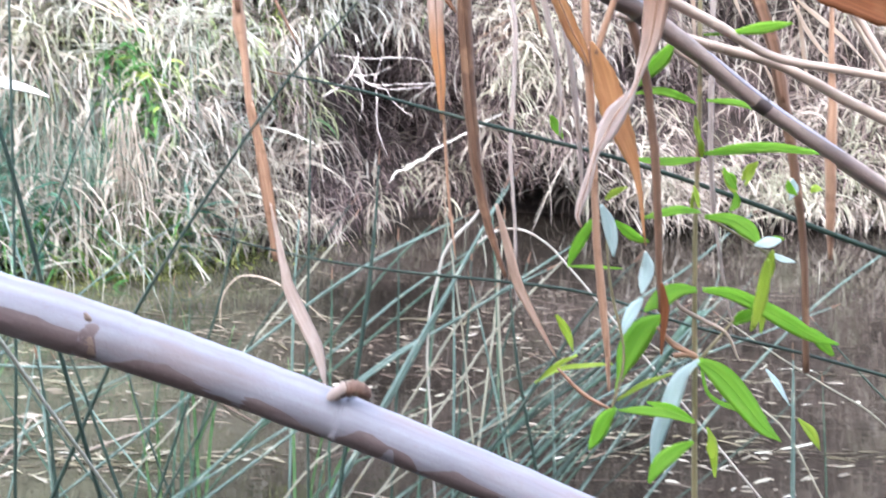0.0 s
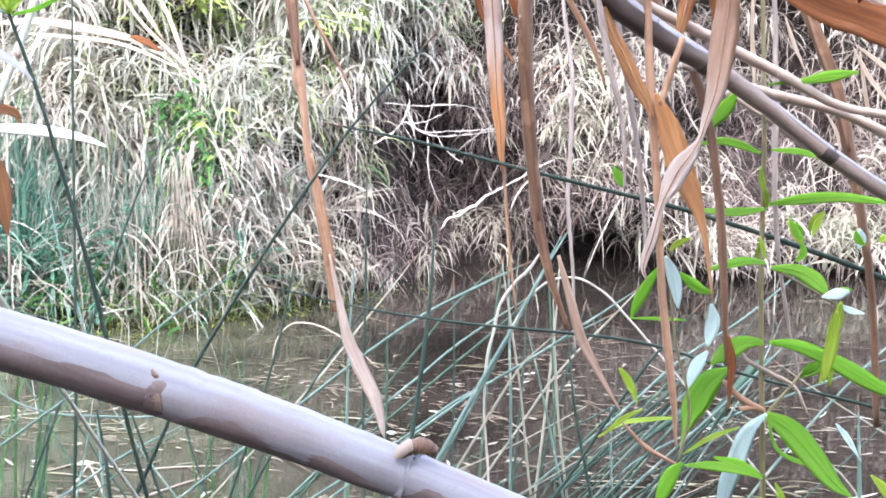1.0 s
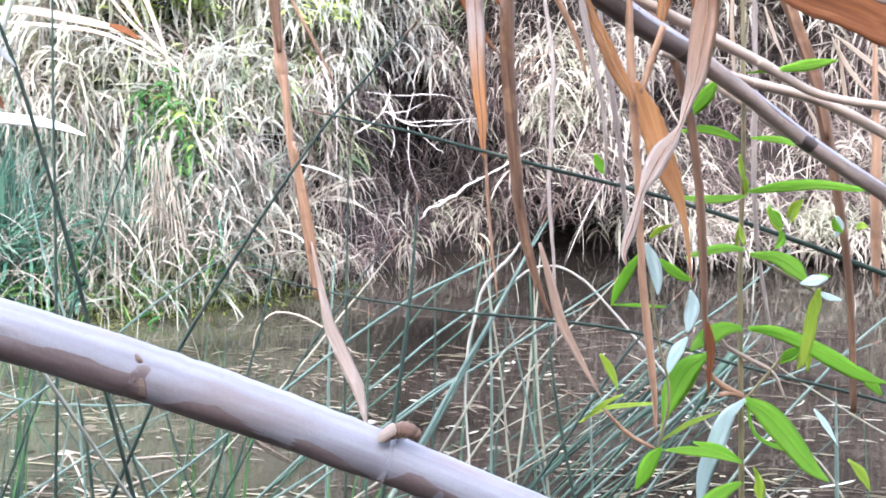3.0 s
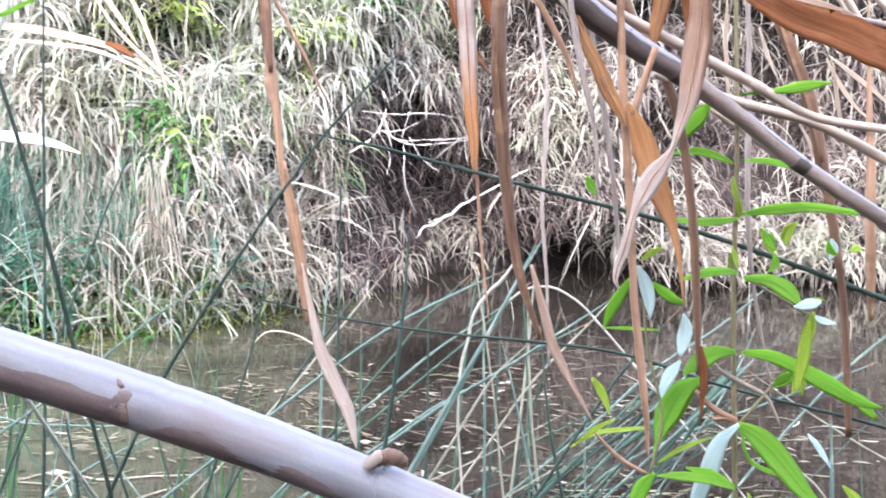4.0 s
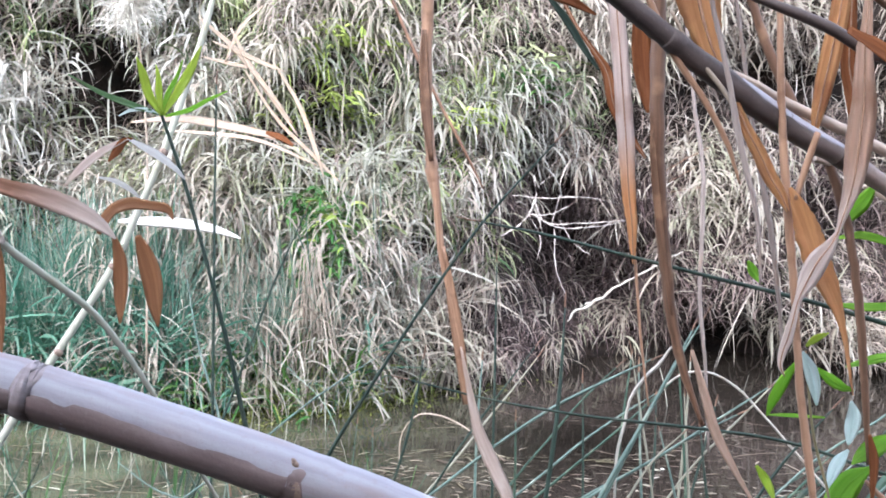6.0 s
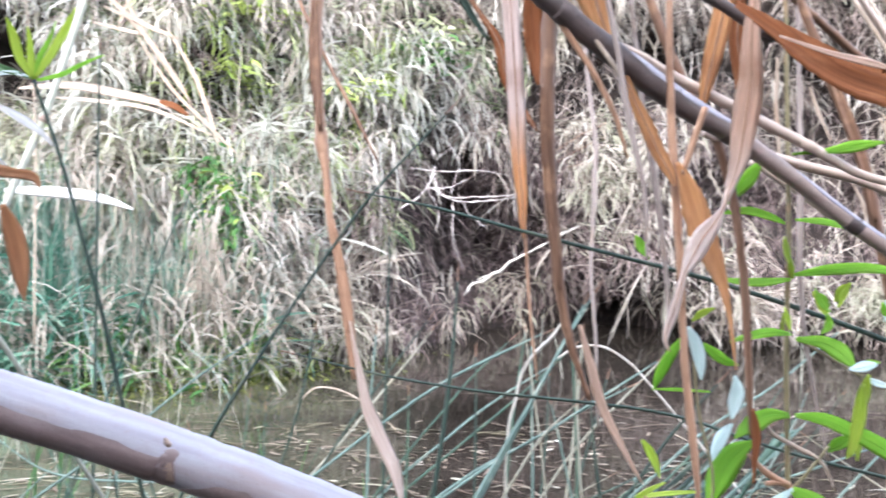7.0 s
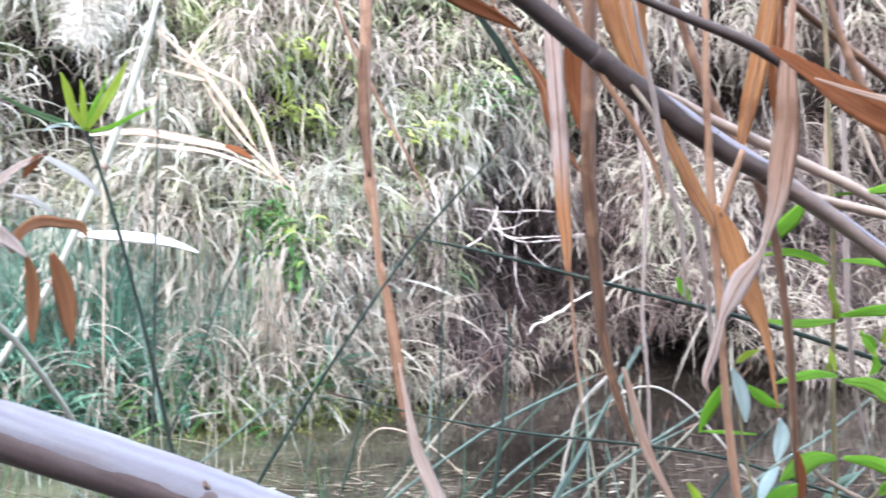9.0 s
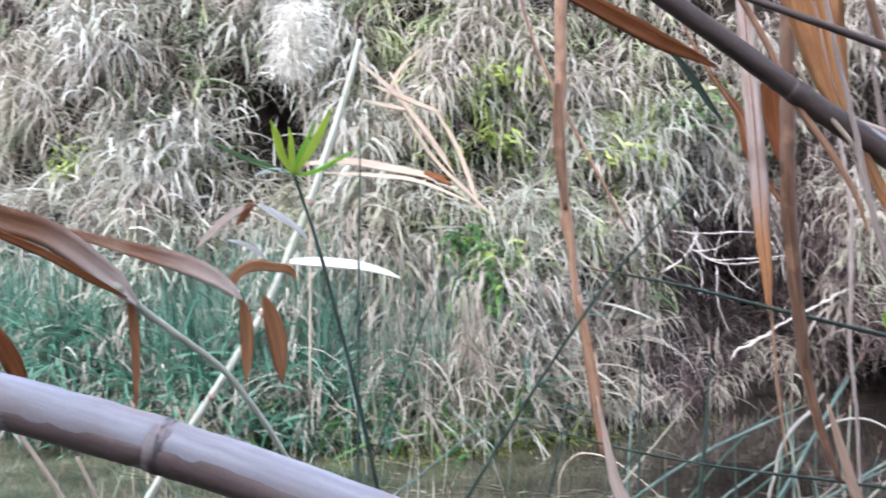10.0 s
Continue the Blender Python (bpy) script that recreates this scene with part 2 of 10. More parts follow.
bump(nt, b, noise_tex(nt, 30, 6), 0.8, 0.03)

# murky pond
M_water, nt, b = shader("murky_water", 0.02, 0.5)
b.inputs["IOR"].default_value = 1.4
c = ramp(nt, noise_tex(nt, 1.1, 4), [(0.35, (0.010, 0.008, 0.006)), (0.65, (0.03, 0.023, 0.018))])
tc = nt.nodes.new("ShaderNodeTexCoord")
mp = nt.nodes.new("ShaderNodeMapping")
mp.inputs["Scale"].default_value, mp.inputs["Location"].default_value = (0.25, 0.25, 0.25), (0.8, 0, 0)
xyz = nt.nodes.new("ShaderNodeSeparateXYZ")
nt.links.new(tc.outputs["Object"], mp.inputs[0])
nt.links.new(mp.outputs[0], xyz.inputs[0])
# paler green to the left: algae, with the bank's reflection put into colour
algae_reflection = ramp(nt, noise_tex(nt, 3.0, 5), [(0.35, (0.03, 0.028, 0.018)), (0.65, (0.09, 0.088, 0.052))])
c = mix(nt, ramp(nt, xyz.outputs["X"], [(0.4, (1, 1, 1)), (0.78, (0, 0, 0))]), c, algae_reflection)
nt.links.new(c, b.inputs["Base Color"])
waves = mix(nt, 0.06, noise_tex(nt, 4.0, 2, "Object", (0.6, 2.2, 1)), noise_tex(nt, 26.0, 2, "Object", (0.5, 2.4, 1)))
bump(nt, b, waves, 0.06, 0.02)


# ---------------------------------------------------------------- shapes
def spline(rows, steps):
    """A smooth line through a few control rows (any number of columns), even where their spacing varies."""
    p = np.array(rows, float)
    h = np.maximum(np.linalg.norm(np.diff(p[:, :3], axis=0), axis=1), 1e-5)
    slope = np.diff(p, axis=0) / h[:, None]
    m = np.empty_like(p)
    m[0], m[-1] = slope[0], slope[-1]
    for i in range(1, len(p) - 1):
        m[i] = (slope[i - 1] * h[i] + slope[i] * h[i - 1]) / (h[i] + h[i - 1])
    out = []
    for i in range(len(p) - 1):
        for k in range(steps):
            t = k / steps
            out.append((2 * t ** 3 - 3 * t * t + 1) * p[i] + (t ** 3 - 2 * t * t + t) * h[i] * m[i] + (3 * t * t - 2 * t ** 3) * p[i + 1] + (t ** 3 - t * t) * h[i] * m[i + 1])
    out.append(p[-1])
    return np.array(out)


def finish(name, verts, faces, uvs, material, parent=None, label="", smooth=True):
    me = bpy.data.meshes.new(name)
    me.from_pydata([tuple(v) for v in verts], [], faces)
    if uvs is not None:
        layer = me.uv_layers.new(name="uv")
        for loop in me.loops:
            layer.data[loop.index].uv = uvs[loop.vertex_index]
    me.materials.append(material)
    me.polygons.foreach_set("use_smooth", [smooth] * len(me.polygons))
    ob = new(name, me)
    if parent:
        own(ob, parent)
    if label:
        tagged(ob, label)
    return ob


def frames_along(p, facing):
    """Tangent, side and front at every place of a line."""
    t = np.gradient(p, axis=0)
    t /= np.linalg.norm(t, axis=1)[:, None] + 1e-9
    side = np.cross(t, np.array(facing, float))
    n = np.linalg.norm(side, axis=1)[:, None]
    side = np.where(n > 1e-4, side / (n + 1e-9), (1.0, 0, 0))
    return t, side, np.cross(side, t)


def tube(name, rows, material, parent=None, label="", sides=10, steps=6, wobble=0.0, seed=0):
    """A tapered round stem through rows of x, y, z, radius."""
    r = spline(rows, steps)
    p, rad = r[:, :3].copy(), np.maximum(r[:, 3], 0.0003)
    rng = np.random.default_rng(seed)
    if wobble:
        p[1:-1] += rng.normal(0, wobble, (len(p) - 2, 3)) * rad[1:-1, None]
        rad = rad * (1 + rng.normal(0, wobble * 0.5, len(rad)))
    _, side, front = frames_along(p, (0.05, -1, 0.12))
    along = np.r_[0, np.cumsum(np.linalg.norm(np.diff(p, axis=0), axis=1))]
    ang = np.arange(sides) * 2 * np.pi / sides
    verts = (p[:, None] + rad[:, None, None] * (np.cos(ang)[None, :, None] * side[:, None] + np.sin(ang)[None, :, None] * front[:, None])).reshape(-1, 3)
    uvs = [(float(rad[0] * 6.28 * abs(k / sides - 0.5)), float(along[i])) for i in range(len(p)) for k in range(sides)]
    faces = [(i * sides + k, i * sides + (k + 1) % sides, (i + 1) * sides + (k + 1) % sides, (i + 1) * sides + k) for i in range(len(p) - 1) for k in range(sides)]
    faces += [tuple(range(sides))[::-1], tuple((len(p) - 1) * sides + k for k in range(sides))]
    return finish(name, verts, faces, uvs, material, parent, label)


def strip(name, rows, a0, a1, material, parent, label, blunt=3.0):
    """A thin curved plate on a round stem, for skin, scales and painted shading, between two angles, with ragged edges.
    """
    r = spline(rows, 8)
    p, rad = r[:, :3], r[:, 3]
    _, side, front = frames_along(p, (0.05, -1, 0.12))
    n, m = len(p), 13
    wave = np.array([noise.noise((float(v[0]) * 60, float(v[1]) * 60, 3.1)) for v in p])
    end = np.sqrt(np.clip(np.sin(np.linspace(0.03, np.pi - 0.03, n)) * blunt, 0, 1))
    drift = np.array([noise.noise((float(v[0]) * 17, float(v[1]) * 17, 8.3)) for v in p])
    low, high = np.radians(a0), np.radians(a1 + 5 * wave + 9 * drift)
    mid = high if blunt > 2 else (low + high) / 2
    low, high = mid + (low - mid) * end, mid + (high - mid) * end
    along = np.r_[0, np.cumsum(np.linalg.norm(np.diff(p, axis=0), axis=1))]
    verts, uvs = [], []
    for i in range(n):
        for k in range(m):
            a = low[i] + (high[i] - low[i]) * k / (m - 1)
            lift = 0.00045 if 0 < k < m - 1 else -0.0004
            verts.append(p[i] + (rad[i] + lift) * (math.cos(a) * side[i] + math.sin(a) * front[i]))
            uvs.append((float(a * rad[i]), float(along[i])))
    faces = [(i * m + k, i * m + k + 1, (i + 1) * m + k + 1, (i + 1) * m + k) for i in range(n - 1) for k in range(m - 1)]
    return finish(name, verts, faces, uvs, material, parent, label)


def blade(name, rows, material, parent=None, label="", fold=0.18, twist=(0, 0), facing=(0.05, -1, 0.15), steps=6, thick=0.0004, ripple=0.0, seed=0):
    """A thin leaf through rows of x, y, z, half width: folded at the midrib, with closed edges."""
    r = spline(rows, steps)
    p, w = r[:, :3], np.maximum(r[:, 3], 0.0003)
    t, side, front = frames_along(p, facing)
    n = len(p)
    a = np.radians(np.linspace(twist[0], twist[1], n))[:, None]
    s, f = np.cos(a) * side + np.sin(a) * front, np.cos(a) * front - np.sin(a) * side
    rng = np.random.default_rng(seed + 11)
    wl = w * (1 + ripple * rng.normal(0, 1, n))
    wr = w * (1 + ripple * rng.normal(0, 1, n))
    cols = [p - s * wl[:, None], p - s * wl[:, None] * 0.5 - f * (fold * w)[:, None] * 0.6, p - f * (fold * w)[:, None], p + s * wr[:, None] * 0.5 - f * (fold * w)[:, None] * 0.6, p + s * wr[:, None]]
    back = [c_ - f * thick for c_ in (cols[3], cols[2], cols[1])]
    ring = cols + back
    m = len(ring)
    verts = np.stack(ring, 1).reshape(-1, 3)
    u = np.array([-1, -0.5, 0, 0.5, 1, 0.5, 0, -0.5])
    along = np.r_[0, np.cumsum(np.linalg.norm(np.diff(p, axis=0), axis=1))]
    uvs = [(float(u[k] * w[i]), float(along[i])) for i in range(n) for k in range(m)]
    faces = [(i * m + k, i * m + (k + 1) % m, (i + 1) * m + (k + 1) % m, (i + 1) * m + k) for i in range(n - 1) for k in range(m)]
    faces += [tuple(range(m))[::-1], tuple((n - 1) * m + k for k in range(m))]
    return finish(name, verts, faces, uvs, material, parent, label)


def thing(name, place, label, category, group="", kind=""):
    ob = new(name)
    ob.empty_display_size = 0.05
    ob.location = place
    return tagged(ob, label, category, group, kind)


def own(ob, parent):
    """Hang a mesh, built in world metres, under a thing that stands elsewhere."""
    ob.parent = parent
    ob.matrix_parent_inverse = Matrix.Translation(parent.location).inverted()
    return ob


def many_blades(name, material, base, azimuth, pitch0, pitch1, length, width, segs=4, roll=None, label="", category="", curl=None, parent=None):
    """Thousands of joined blades that rise at pitch0 and bend over to pitch1 (degrees above level)."""
    n = len(base)
    s = (np.arange(segs) + 0.5) / segs
    pit = np.radians(pitch0[:, None] + (pitch1 - pitch0)[:, None] * s[None] ** 0.8)
    az = azimuth[:, None] + (curl[:, None] * s[None] if curl is not None else 0)
    step = np.stack([np.cos(pit) * np.cos(az), np.cos(pit) * np.sin(az), np.sin(pit)], -1) * (length / segs)[:, None, None]
    line = np.concatenate([np.zeros((n, 1, 3)), np.cumsum(step, 1)], 1) + base[:, None]
    q = np.linspace(0, 1, segs + 1)
    shape = np.minimum(1, 0.45 + 2.2 * q) * np.sqrt(np.clip(1 - q ** 2.2, 0, 1)) + 0.04
    side = np.stack([-np.sin(azimuth), np.cos(azimuth), np.zeros(n)], -1)
    if roll is not None:
        side = side * np.cos(roll)[:, None] + np.array([0, 0, 1.0]) * np.sin(roll)[:, None]
    off = side[:, None] * (width[:, None] * 0.5 * shape[None])[..., None]
    verts = np.stack([line - off, line + off], 2).reshape(-1, 3)
    k = np.arange(segs)
    quad = np.stack([2 * k, 2 * k + 1, 2 * k + 3, 2 * k + 2], -1)
    faces = (np.arange(n)[:, None, None] * (2 * (segs + 1)) + quad[None]).reshape(-1, 4)
    me = bpy.data.meshes.new(name)
    me.vertices.add(len(verts))
    me.vertices.foreach_set("co", verts.astype(np.float32).ravel())
    me.loops.add(faces.size)
    me.loops.foreach_set("vertex_index", faces.astype(np.int32).ravel())
    me.polygons.add(len(faces))
    me.polygons.foreach_set("loop_start", np.arange(0, faces.size, 4, dtype=np.int32))
    me.update(calc_edges=True)
    me.validate()
    me.materials.append(material)
    me.polygons.foreach_set("use_smooth", [True] * len(faces))
    ob = new(name, me)
    return tagged(ob, label, category, kind="stuff") if not parent else own(ob, parent)


# ---------------------------------------------------------------- ground and water
def shore(x):
    """Where the far bank meets the water."""
    return np.interp(x, [-6, -2.2, -1.5, -0.75, -0.1, 0.8, 1.7, 6], [5.3, 5.45, 5.6, 6.05, 6.5, 6.8, 7.0, 7.2])


def hollow(x, z):
    """How far the bank is washed out: dark recesses between the hanging tufts."""
    d = 0.0
    for cx, cz, rx, rz, deep in HOLLOWS:
        low = 1.0 if cz < 0.2 else np.clip(z / 0.3, 0.12, 1)
        d = d + deep * low * np.exp(-((x - cx) / rx) ** 2 - ((z - cz) / rz) ** 2)
    return d


HOLLOWS = [(0.32, 0.36, 0.22, 0.22, 0.45), (-0.3, 1.14, 0.09, 0.24, 0.4), (-0.02, 0.55, 0.42, 0.5, 1.0), (-0.28, 0.55, 0.2, 0.35, 0.4), (0.77, 0.1, 0.46, 0.2, 1.1), (0.1, 0.05, 0.25, 0.12, 0.4), (0.6, 0.24, 0.55, 0.14, 0.3), (1.75, 0.78, 0.7, 0.36, 0.7),
           (-2.5, 1.6, 0.21, 0.36, 1.0), (1.05, 1.62, 0.5, 0.3, 0.5), (-2.3, 1.36, 0.3, 0.12, 0.35), (-1.32, 1.36, 0.22, 0.09, 0.5), (-3.7, 1.4, 0.2, 0.15, 0.5), (-0.75, 1.25, 0.15, 0.1, 0.3), (2.1, 1.35, 0.8, 0.5, 0.6), (0.45, 1.25, 0.25, 0.25, 0.3)]


def bank_y(x, z):
    lump = 0.10 * np.sin(2.9 * x + 1.3 * z) + 0.07 * np.sin(6.1 * x - 3.7 * z + 1) + 0.05 * np.sin(11 * x + 5 * z)
    return shore(x) + 0.42 * z + lump * np.clip(z * 2, 0.2, 1) + hollow(x, z) + 0.32 * np.exp(-(z / 0.16) ** 2) * np.clip((x + 0.9) * 3, 0, 1)


def ground_mesh():
    xs = np.r_[np.array([-200, -60, -20, -8]), np.linspace(-5, 5, 161), np.array([8, 20, 60, 200])]
    bed = [(-200.0, 0.6), (-20, 0.45), (-3, 0.3), (-0.4, 0.16), (0.9, 0.05), (1.6, -0.15), (2.6, -0.45), (4.4, -0.5)]
    zs = np.r_[-0.4, -0.15, np.linspace(0, 3.0, 61)]
    rng = np.random.default_rng(3)
    rows = []
    for y, z in bed:
        rows.append([(x, y, z + 0.02 * rng.normal()) for x in xs])
    for z in zs:
        rows.append([(x, float(bank_y(np.clip(x, -6, 6), z)) + 0.03 * rng.normal(), z + 0.02 * rng.normal()) for x in xs])
    for y, z in ((9.5, 3.3), (13, 3.5), (40, 3.6), (300, 3.8)):
        rows.append([(x, y, z + 0.05 * rng.normal()) for x in xs])
    m = len(xs)
    verts = [v for row in rows for v in row]
    faces = [(i * m + k, i * m + k + 1, (i + 1) * m + k + 1, (i + 1) * m + k) for i in range(len(rows) - 1) for k in range(m - 1)]
    return finish("ground", verts, faces, None, M_soil)


tagged(ground_mesh(), "dark damp soil of the pond bed and its steep banks", "ground", kind="structure")
nx, ny = 40, 24
wv = [(-60 + 120 * i / nx, 0.7 + 6.9 * j / ny, 0.0) for j in range(ny + 1) for i in range(nx + 1)]
wf = [(j * (nx + 1) + i, j * (nx + 1) + i + 1, (j + 1) * (nx + 1) + i + 1, (j + 1) * (nx + 1) + i) for j in range(ny) for i in range(nx)]
tagged(finish("water", wv, wf, None, M_water), "still murky brown pond water with faint ripples", "water", kind="structure")

# ---------------------------------------------------------------- vegetation of the far bank
rng = np.random.default_rng(7)


def clump(x, z):
    """How full the growth is: tussocks a hand or two across, with gaps between."""
    return np.array([noise.noise((float(a) * 2.7 + 5, float(b) * 1.7, 0.7)) + 0.5 * noise.noise((float(a) * 6.1, float(b) * 4.3, 4.2)) for a, b in zip(x, z)])


def tufts(count, zone, leaves, spread, seed, bare=1.0, proud=0.0, gappy=0.0):
    """Places for blades, gathered in tufts on the face of the bank inside zone = (x0, x1, z0, z1)."""
    g = np.random.default_rng(seed)
    x = g.uniform(zone[0], zone[1], count)
    z = g.uniform(zone[2], zone[3], count)
    keep = g.uniform(0, 1, count) > np.clip(hollow(x, z) * 2.0 - 0.1, 0, 0.93) * bare
    x, z = x[keep], z[keep]
    full = clump(x, z)
    keep = g.uniform(0, 1, len(x)) > gappy * np.clip(0.45 - 2.2 * full, 0, 0.95)
    x, z, full = x[keep], z[keep], full[keep]
    out = g.uniform(0.0, 0.22, len(x)) + gappy * 0.3 * np.clip(full + 0.1, 0, 0.6)
    y = bank_y(x, z) - out - 0.02 - proud
    c = np.stack([x, y, z], -1)
    k = g.integers(leaves[0], leaves[1], len(c))
    idx = np.repeat(np.arange(len(c)), k)
    base = c[idx] + g.normal(0, 1, (len(idx), 3)) * np.array(spread)
    return base, idx, g, len(c)


def hanging(name, material, count, zone, leaves, length, width, seed, label, spread=(0.03, 0.03, 0.035), towards=0.9, bare=1.0, proud=0.0, gappy=0.0):
    """Weeping tufts: blades spring out and droop down."""
    base, idx, g, m = tufts(count, zone, leaves, spread, seed, bare, proud, gappy)
    n = len(base)
    lean = g.normal(0, 0.9, m)
    az = -np.pi / 2 + lean[idx] * 0.8 + g.normal(0, towards, n)
    p0 = g.normal(25, 28, n)
    p1 = g.normal(-82, 14, n) 
    ln = g.uniform(length[0], length[1], n) * g.uniform(0.75, 1.25, m)[idx]
    wd = g.uniform(width[0], width[1], n)
    return many_blades(name, material, base, az, p0, p1, ln, wd, 5, g.normal(0, 0.5, n), label, "grass", g.normal(0, 0.8, n))


def upright(name, material, count, zone, leaves, length, width, seed, label, lean=10, droop=25, spread=(0.03, 0.03, 0.02), proud=0.0):
    base, idx, g, m = tufts(count, zone, leaves, spread, seed, 1.0, proud)
    n = len(base)
    az = g.uniform(0, 2 * np.pi, n)
    p0 = 90 - np.abs(g.normal(0, lean, n))
    p1 = p0 - np.abs(g.normal(0, droop, n))
    return many_blades(name, material, base, az, p0, p1, g.uniform(length[0], length[1], n), g.uniform(width[0], width[1], n), 5, g.normal(0, 0.6, n), label, "grass")


hanging("brown_thatch", M_brown, 1900, (-4.2, 3.4, 0.1, 2.9), (8, 16), (0.12, 0.3), (0.003, 0.008), 2, "dead brown thatch matted under the pale grass of the bank", bare=0.55)
hanging("hollow_thatch", M_hollow, 340, (-0.6, 0.75, 0.12, 1.25), (10, 20), (0.12, 0.3), (0.002, 0.006), 22, "dead brown roots and thatch hanging in the hollow, coloured darker for its shade", bare=0.0)
hanging("dun_bank_grass", M_dun, 1850, (-4.2, 3.4, 0.12, 2.9), (8, 18), (0.10, 0.3), (0.006, 0.016), 23, "dull dun grass hanging in tufts over the bank", gappy=0.8)
hanging("dry_bank_grass", M_straw, 2200, (-4.2, 3.4, 0.12, 2.9), (8, 18), (0.10, 0.3), (0.006, 0.016), 1, "dense pale dry grass hanging in weeping tufts over the bank", gappy=1.0)
hanging("olive_grass", M_olive, 330, (-2.9, -0.4, 0.75, 2.6), (8, 16), (0.12, 0.26), (0.007, 0.016), 3, "yellowish green grass growing among the dry tufts")
hanging("fringe_grass", M_dun, 110, (-0.7, 2.4, 0.08, 0.3), (10, 22), (0.12, 0.26), (0.004, 0.009), 4, "pale dry grass drooping to the water's edge")
hanging("leafy_weed", M_fresh, 30, (-1.36, -1.13, 0.62, 1.0), (12, 22), (0.06, 0.13), (0.012, 0.024), 5, "bright green leafy weed on the bank", proud=0.16)
hanging("young_grass", M_young, 14, (-1.5, -0.5, 1.15, 2.0), (8, 16), (0.09, 0.2), (0.007, 0.013), 25, "fresh yellow-green grass in small patches on the bank", proud=0.1)


def leafy_patch(x, z, wide, high, count, material, seed, label):
    """A low weed with short broad leaves that stand off the bank every way."""
    g = np.random.default_rng(seed)
    px, pz = g.normal(x, wide, count), g.normal(z, high, count)
    base = np.stack([px, bank_y(px, pz) - g.uniform(0.25, 0.46, count), pz], -1)
    many_blades("leafy_weed", material, base, g.uniform(0, 6.28, count), g.normal(15, 30, count), g.normal(-35, 25, count), g.uniform(0.05, 0.13, count), g.uniform(0.01, 0.022, count), 4, g.normal(0, 0.6, count), label, "weed", g.normal(0, 0.5, count))


PATCHES = [(-1.21, 1.81, 0.07, 0.05, 70, M_young), (-1.05, 1.76, 0.05, 0.04, 40, M_young), (-1.24, 1.44, 0.1, 0.045, 90, M_young), (-0.64, 1.40, 0.07, 0.03, 40, M_young), (-0.2, 1.74, 0.08, 0.05, 60, M_olive),
           (-0.27, 1.62, 0.08, 0.05, 70, M_fresh), (-1.31, 0.88, 0.08, 0.09, 150, M_fresh), (-1.2, 0.9, 0.05, 0.06, 50, M_young), (-3.45, 1.4, 0.1, 0.05, 60, M_young), (-2.3, 1.95, 0.1, 0.06, 60, M_fresh)]
for i, (px, pz, wide, high, count, material) in enumerate(PATCHES):
    leafy_patch(px, pz, wide, high, count, material, 900 + i, "bright green leafy weed among the dry tufts" if material is M_fresh else "yellow-green leafy weed among the dry tufts")
hanging("bleached_grass", M_pale, 300, (-3.4, -0.75, 0.5, 1.75), (7, 16), (0.1, 0.28), (0.007, 0.017), 26, "bleached grass hanging loose over the bank", proud=0.06)
hanging("pale_clump", M_grey, 60, (-0.62, -0.08, 1.0, 1.75), (8, 16), (0.14, 0.34), (0.006, 0.014), 29, "greyish dead grass clump hanging above the hollow", proud=0.1)
hanging("pale_clump", M_grey, 170, (-3.6, -1.85, 1.25, 2.6), (8, 16), (0.14, 0.32), (0.008, 0.018), 30, "greyish white dead grass hanging high on the bank", proud=0.08, gappy=1.0)
hanging("green_undergrowth", M_under, 430, (-4.0, -0.45, 0.6, 2.6), (8, 15), (0.1, 0.26), (0.007, 0.016), 61, "dull green grass growing through the dead tufts of the bank", gappy=0.35)
hanging("green_undergrowth", M_under, 26, (-0.7, 0.3, 1.15, 1.7), (7, 13), (0.1, 0.2), (0.007, 0.015), 62, "dull green grass growing through the dead tufts above the hollow", proud=0.06)
hanging("shaded_thatch", M_hollow, 260, (0.9, 3.0, 0.35, 1.5), (9, 16), (0.12, 0.3), (0.003, 0.008), 63, "dead brown thatch in the washed-out bank behind the canes, coloured darker for its shade", bare=0.0)
hanging("sparse_straw", M_straw, 60, (0.8, 2.9, 0.45, 1.6), (3, 7), (0.14, 0.34), (0.005, 0.012), 64, "sparse pale straws hanging over the brown thatch", bare=0.0, proud=0.08)
upright("sedge_bed", M_sedge, 520, (-4.2, -1.9, 0.0, 0.42), (5, 11), (0.3, 0.8), (0.005, 0.01), 6, "blue-green sedge standing thick at the water's edge", 14)
upright("thin_sedge", M_palesedge, 250, (-2.4, -0.95, 0.0, 0.45), (3, 8), (0.25, 0.75), (0.005, 0.010), 16, "thin blue-green sedge among dry stalks", 18, 30)
upright("dead_stalks", M_straw, 260, (-2.5, -0.6, 0.0, 0.5), (4, 9), (0.15, 0.5), (0.005, 0.011), 8, "dry straw stalks standing among the sedge", 34, 60)
upright("reed_stalks", M_dun, 20, (-1.72, -1.2, 0.0, 0.1), (3, 6), (0.4, 0.8), (0.006, 0.012), 28, "tall dry reed stalks standing upright at the waterline", 7, 8, proud=0.12)
upright("marsh_grass", M_fresh, 70, (-2.9, -1.2, 0.0, 0.12), (8, 14), (0.2, 0.45), (0.006, 0.012), 9, "bright green marsh grass at the waterline", 18, 50)

base, idx, g, m = tufts(120, (-2.3, -0.75, 0.0, 0.35), (2, 4), (0.03, 0.05, 0.01), 27)
n = len(base)
base[:, 1] -= g.uniform(0, 0.25, n)
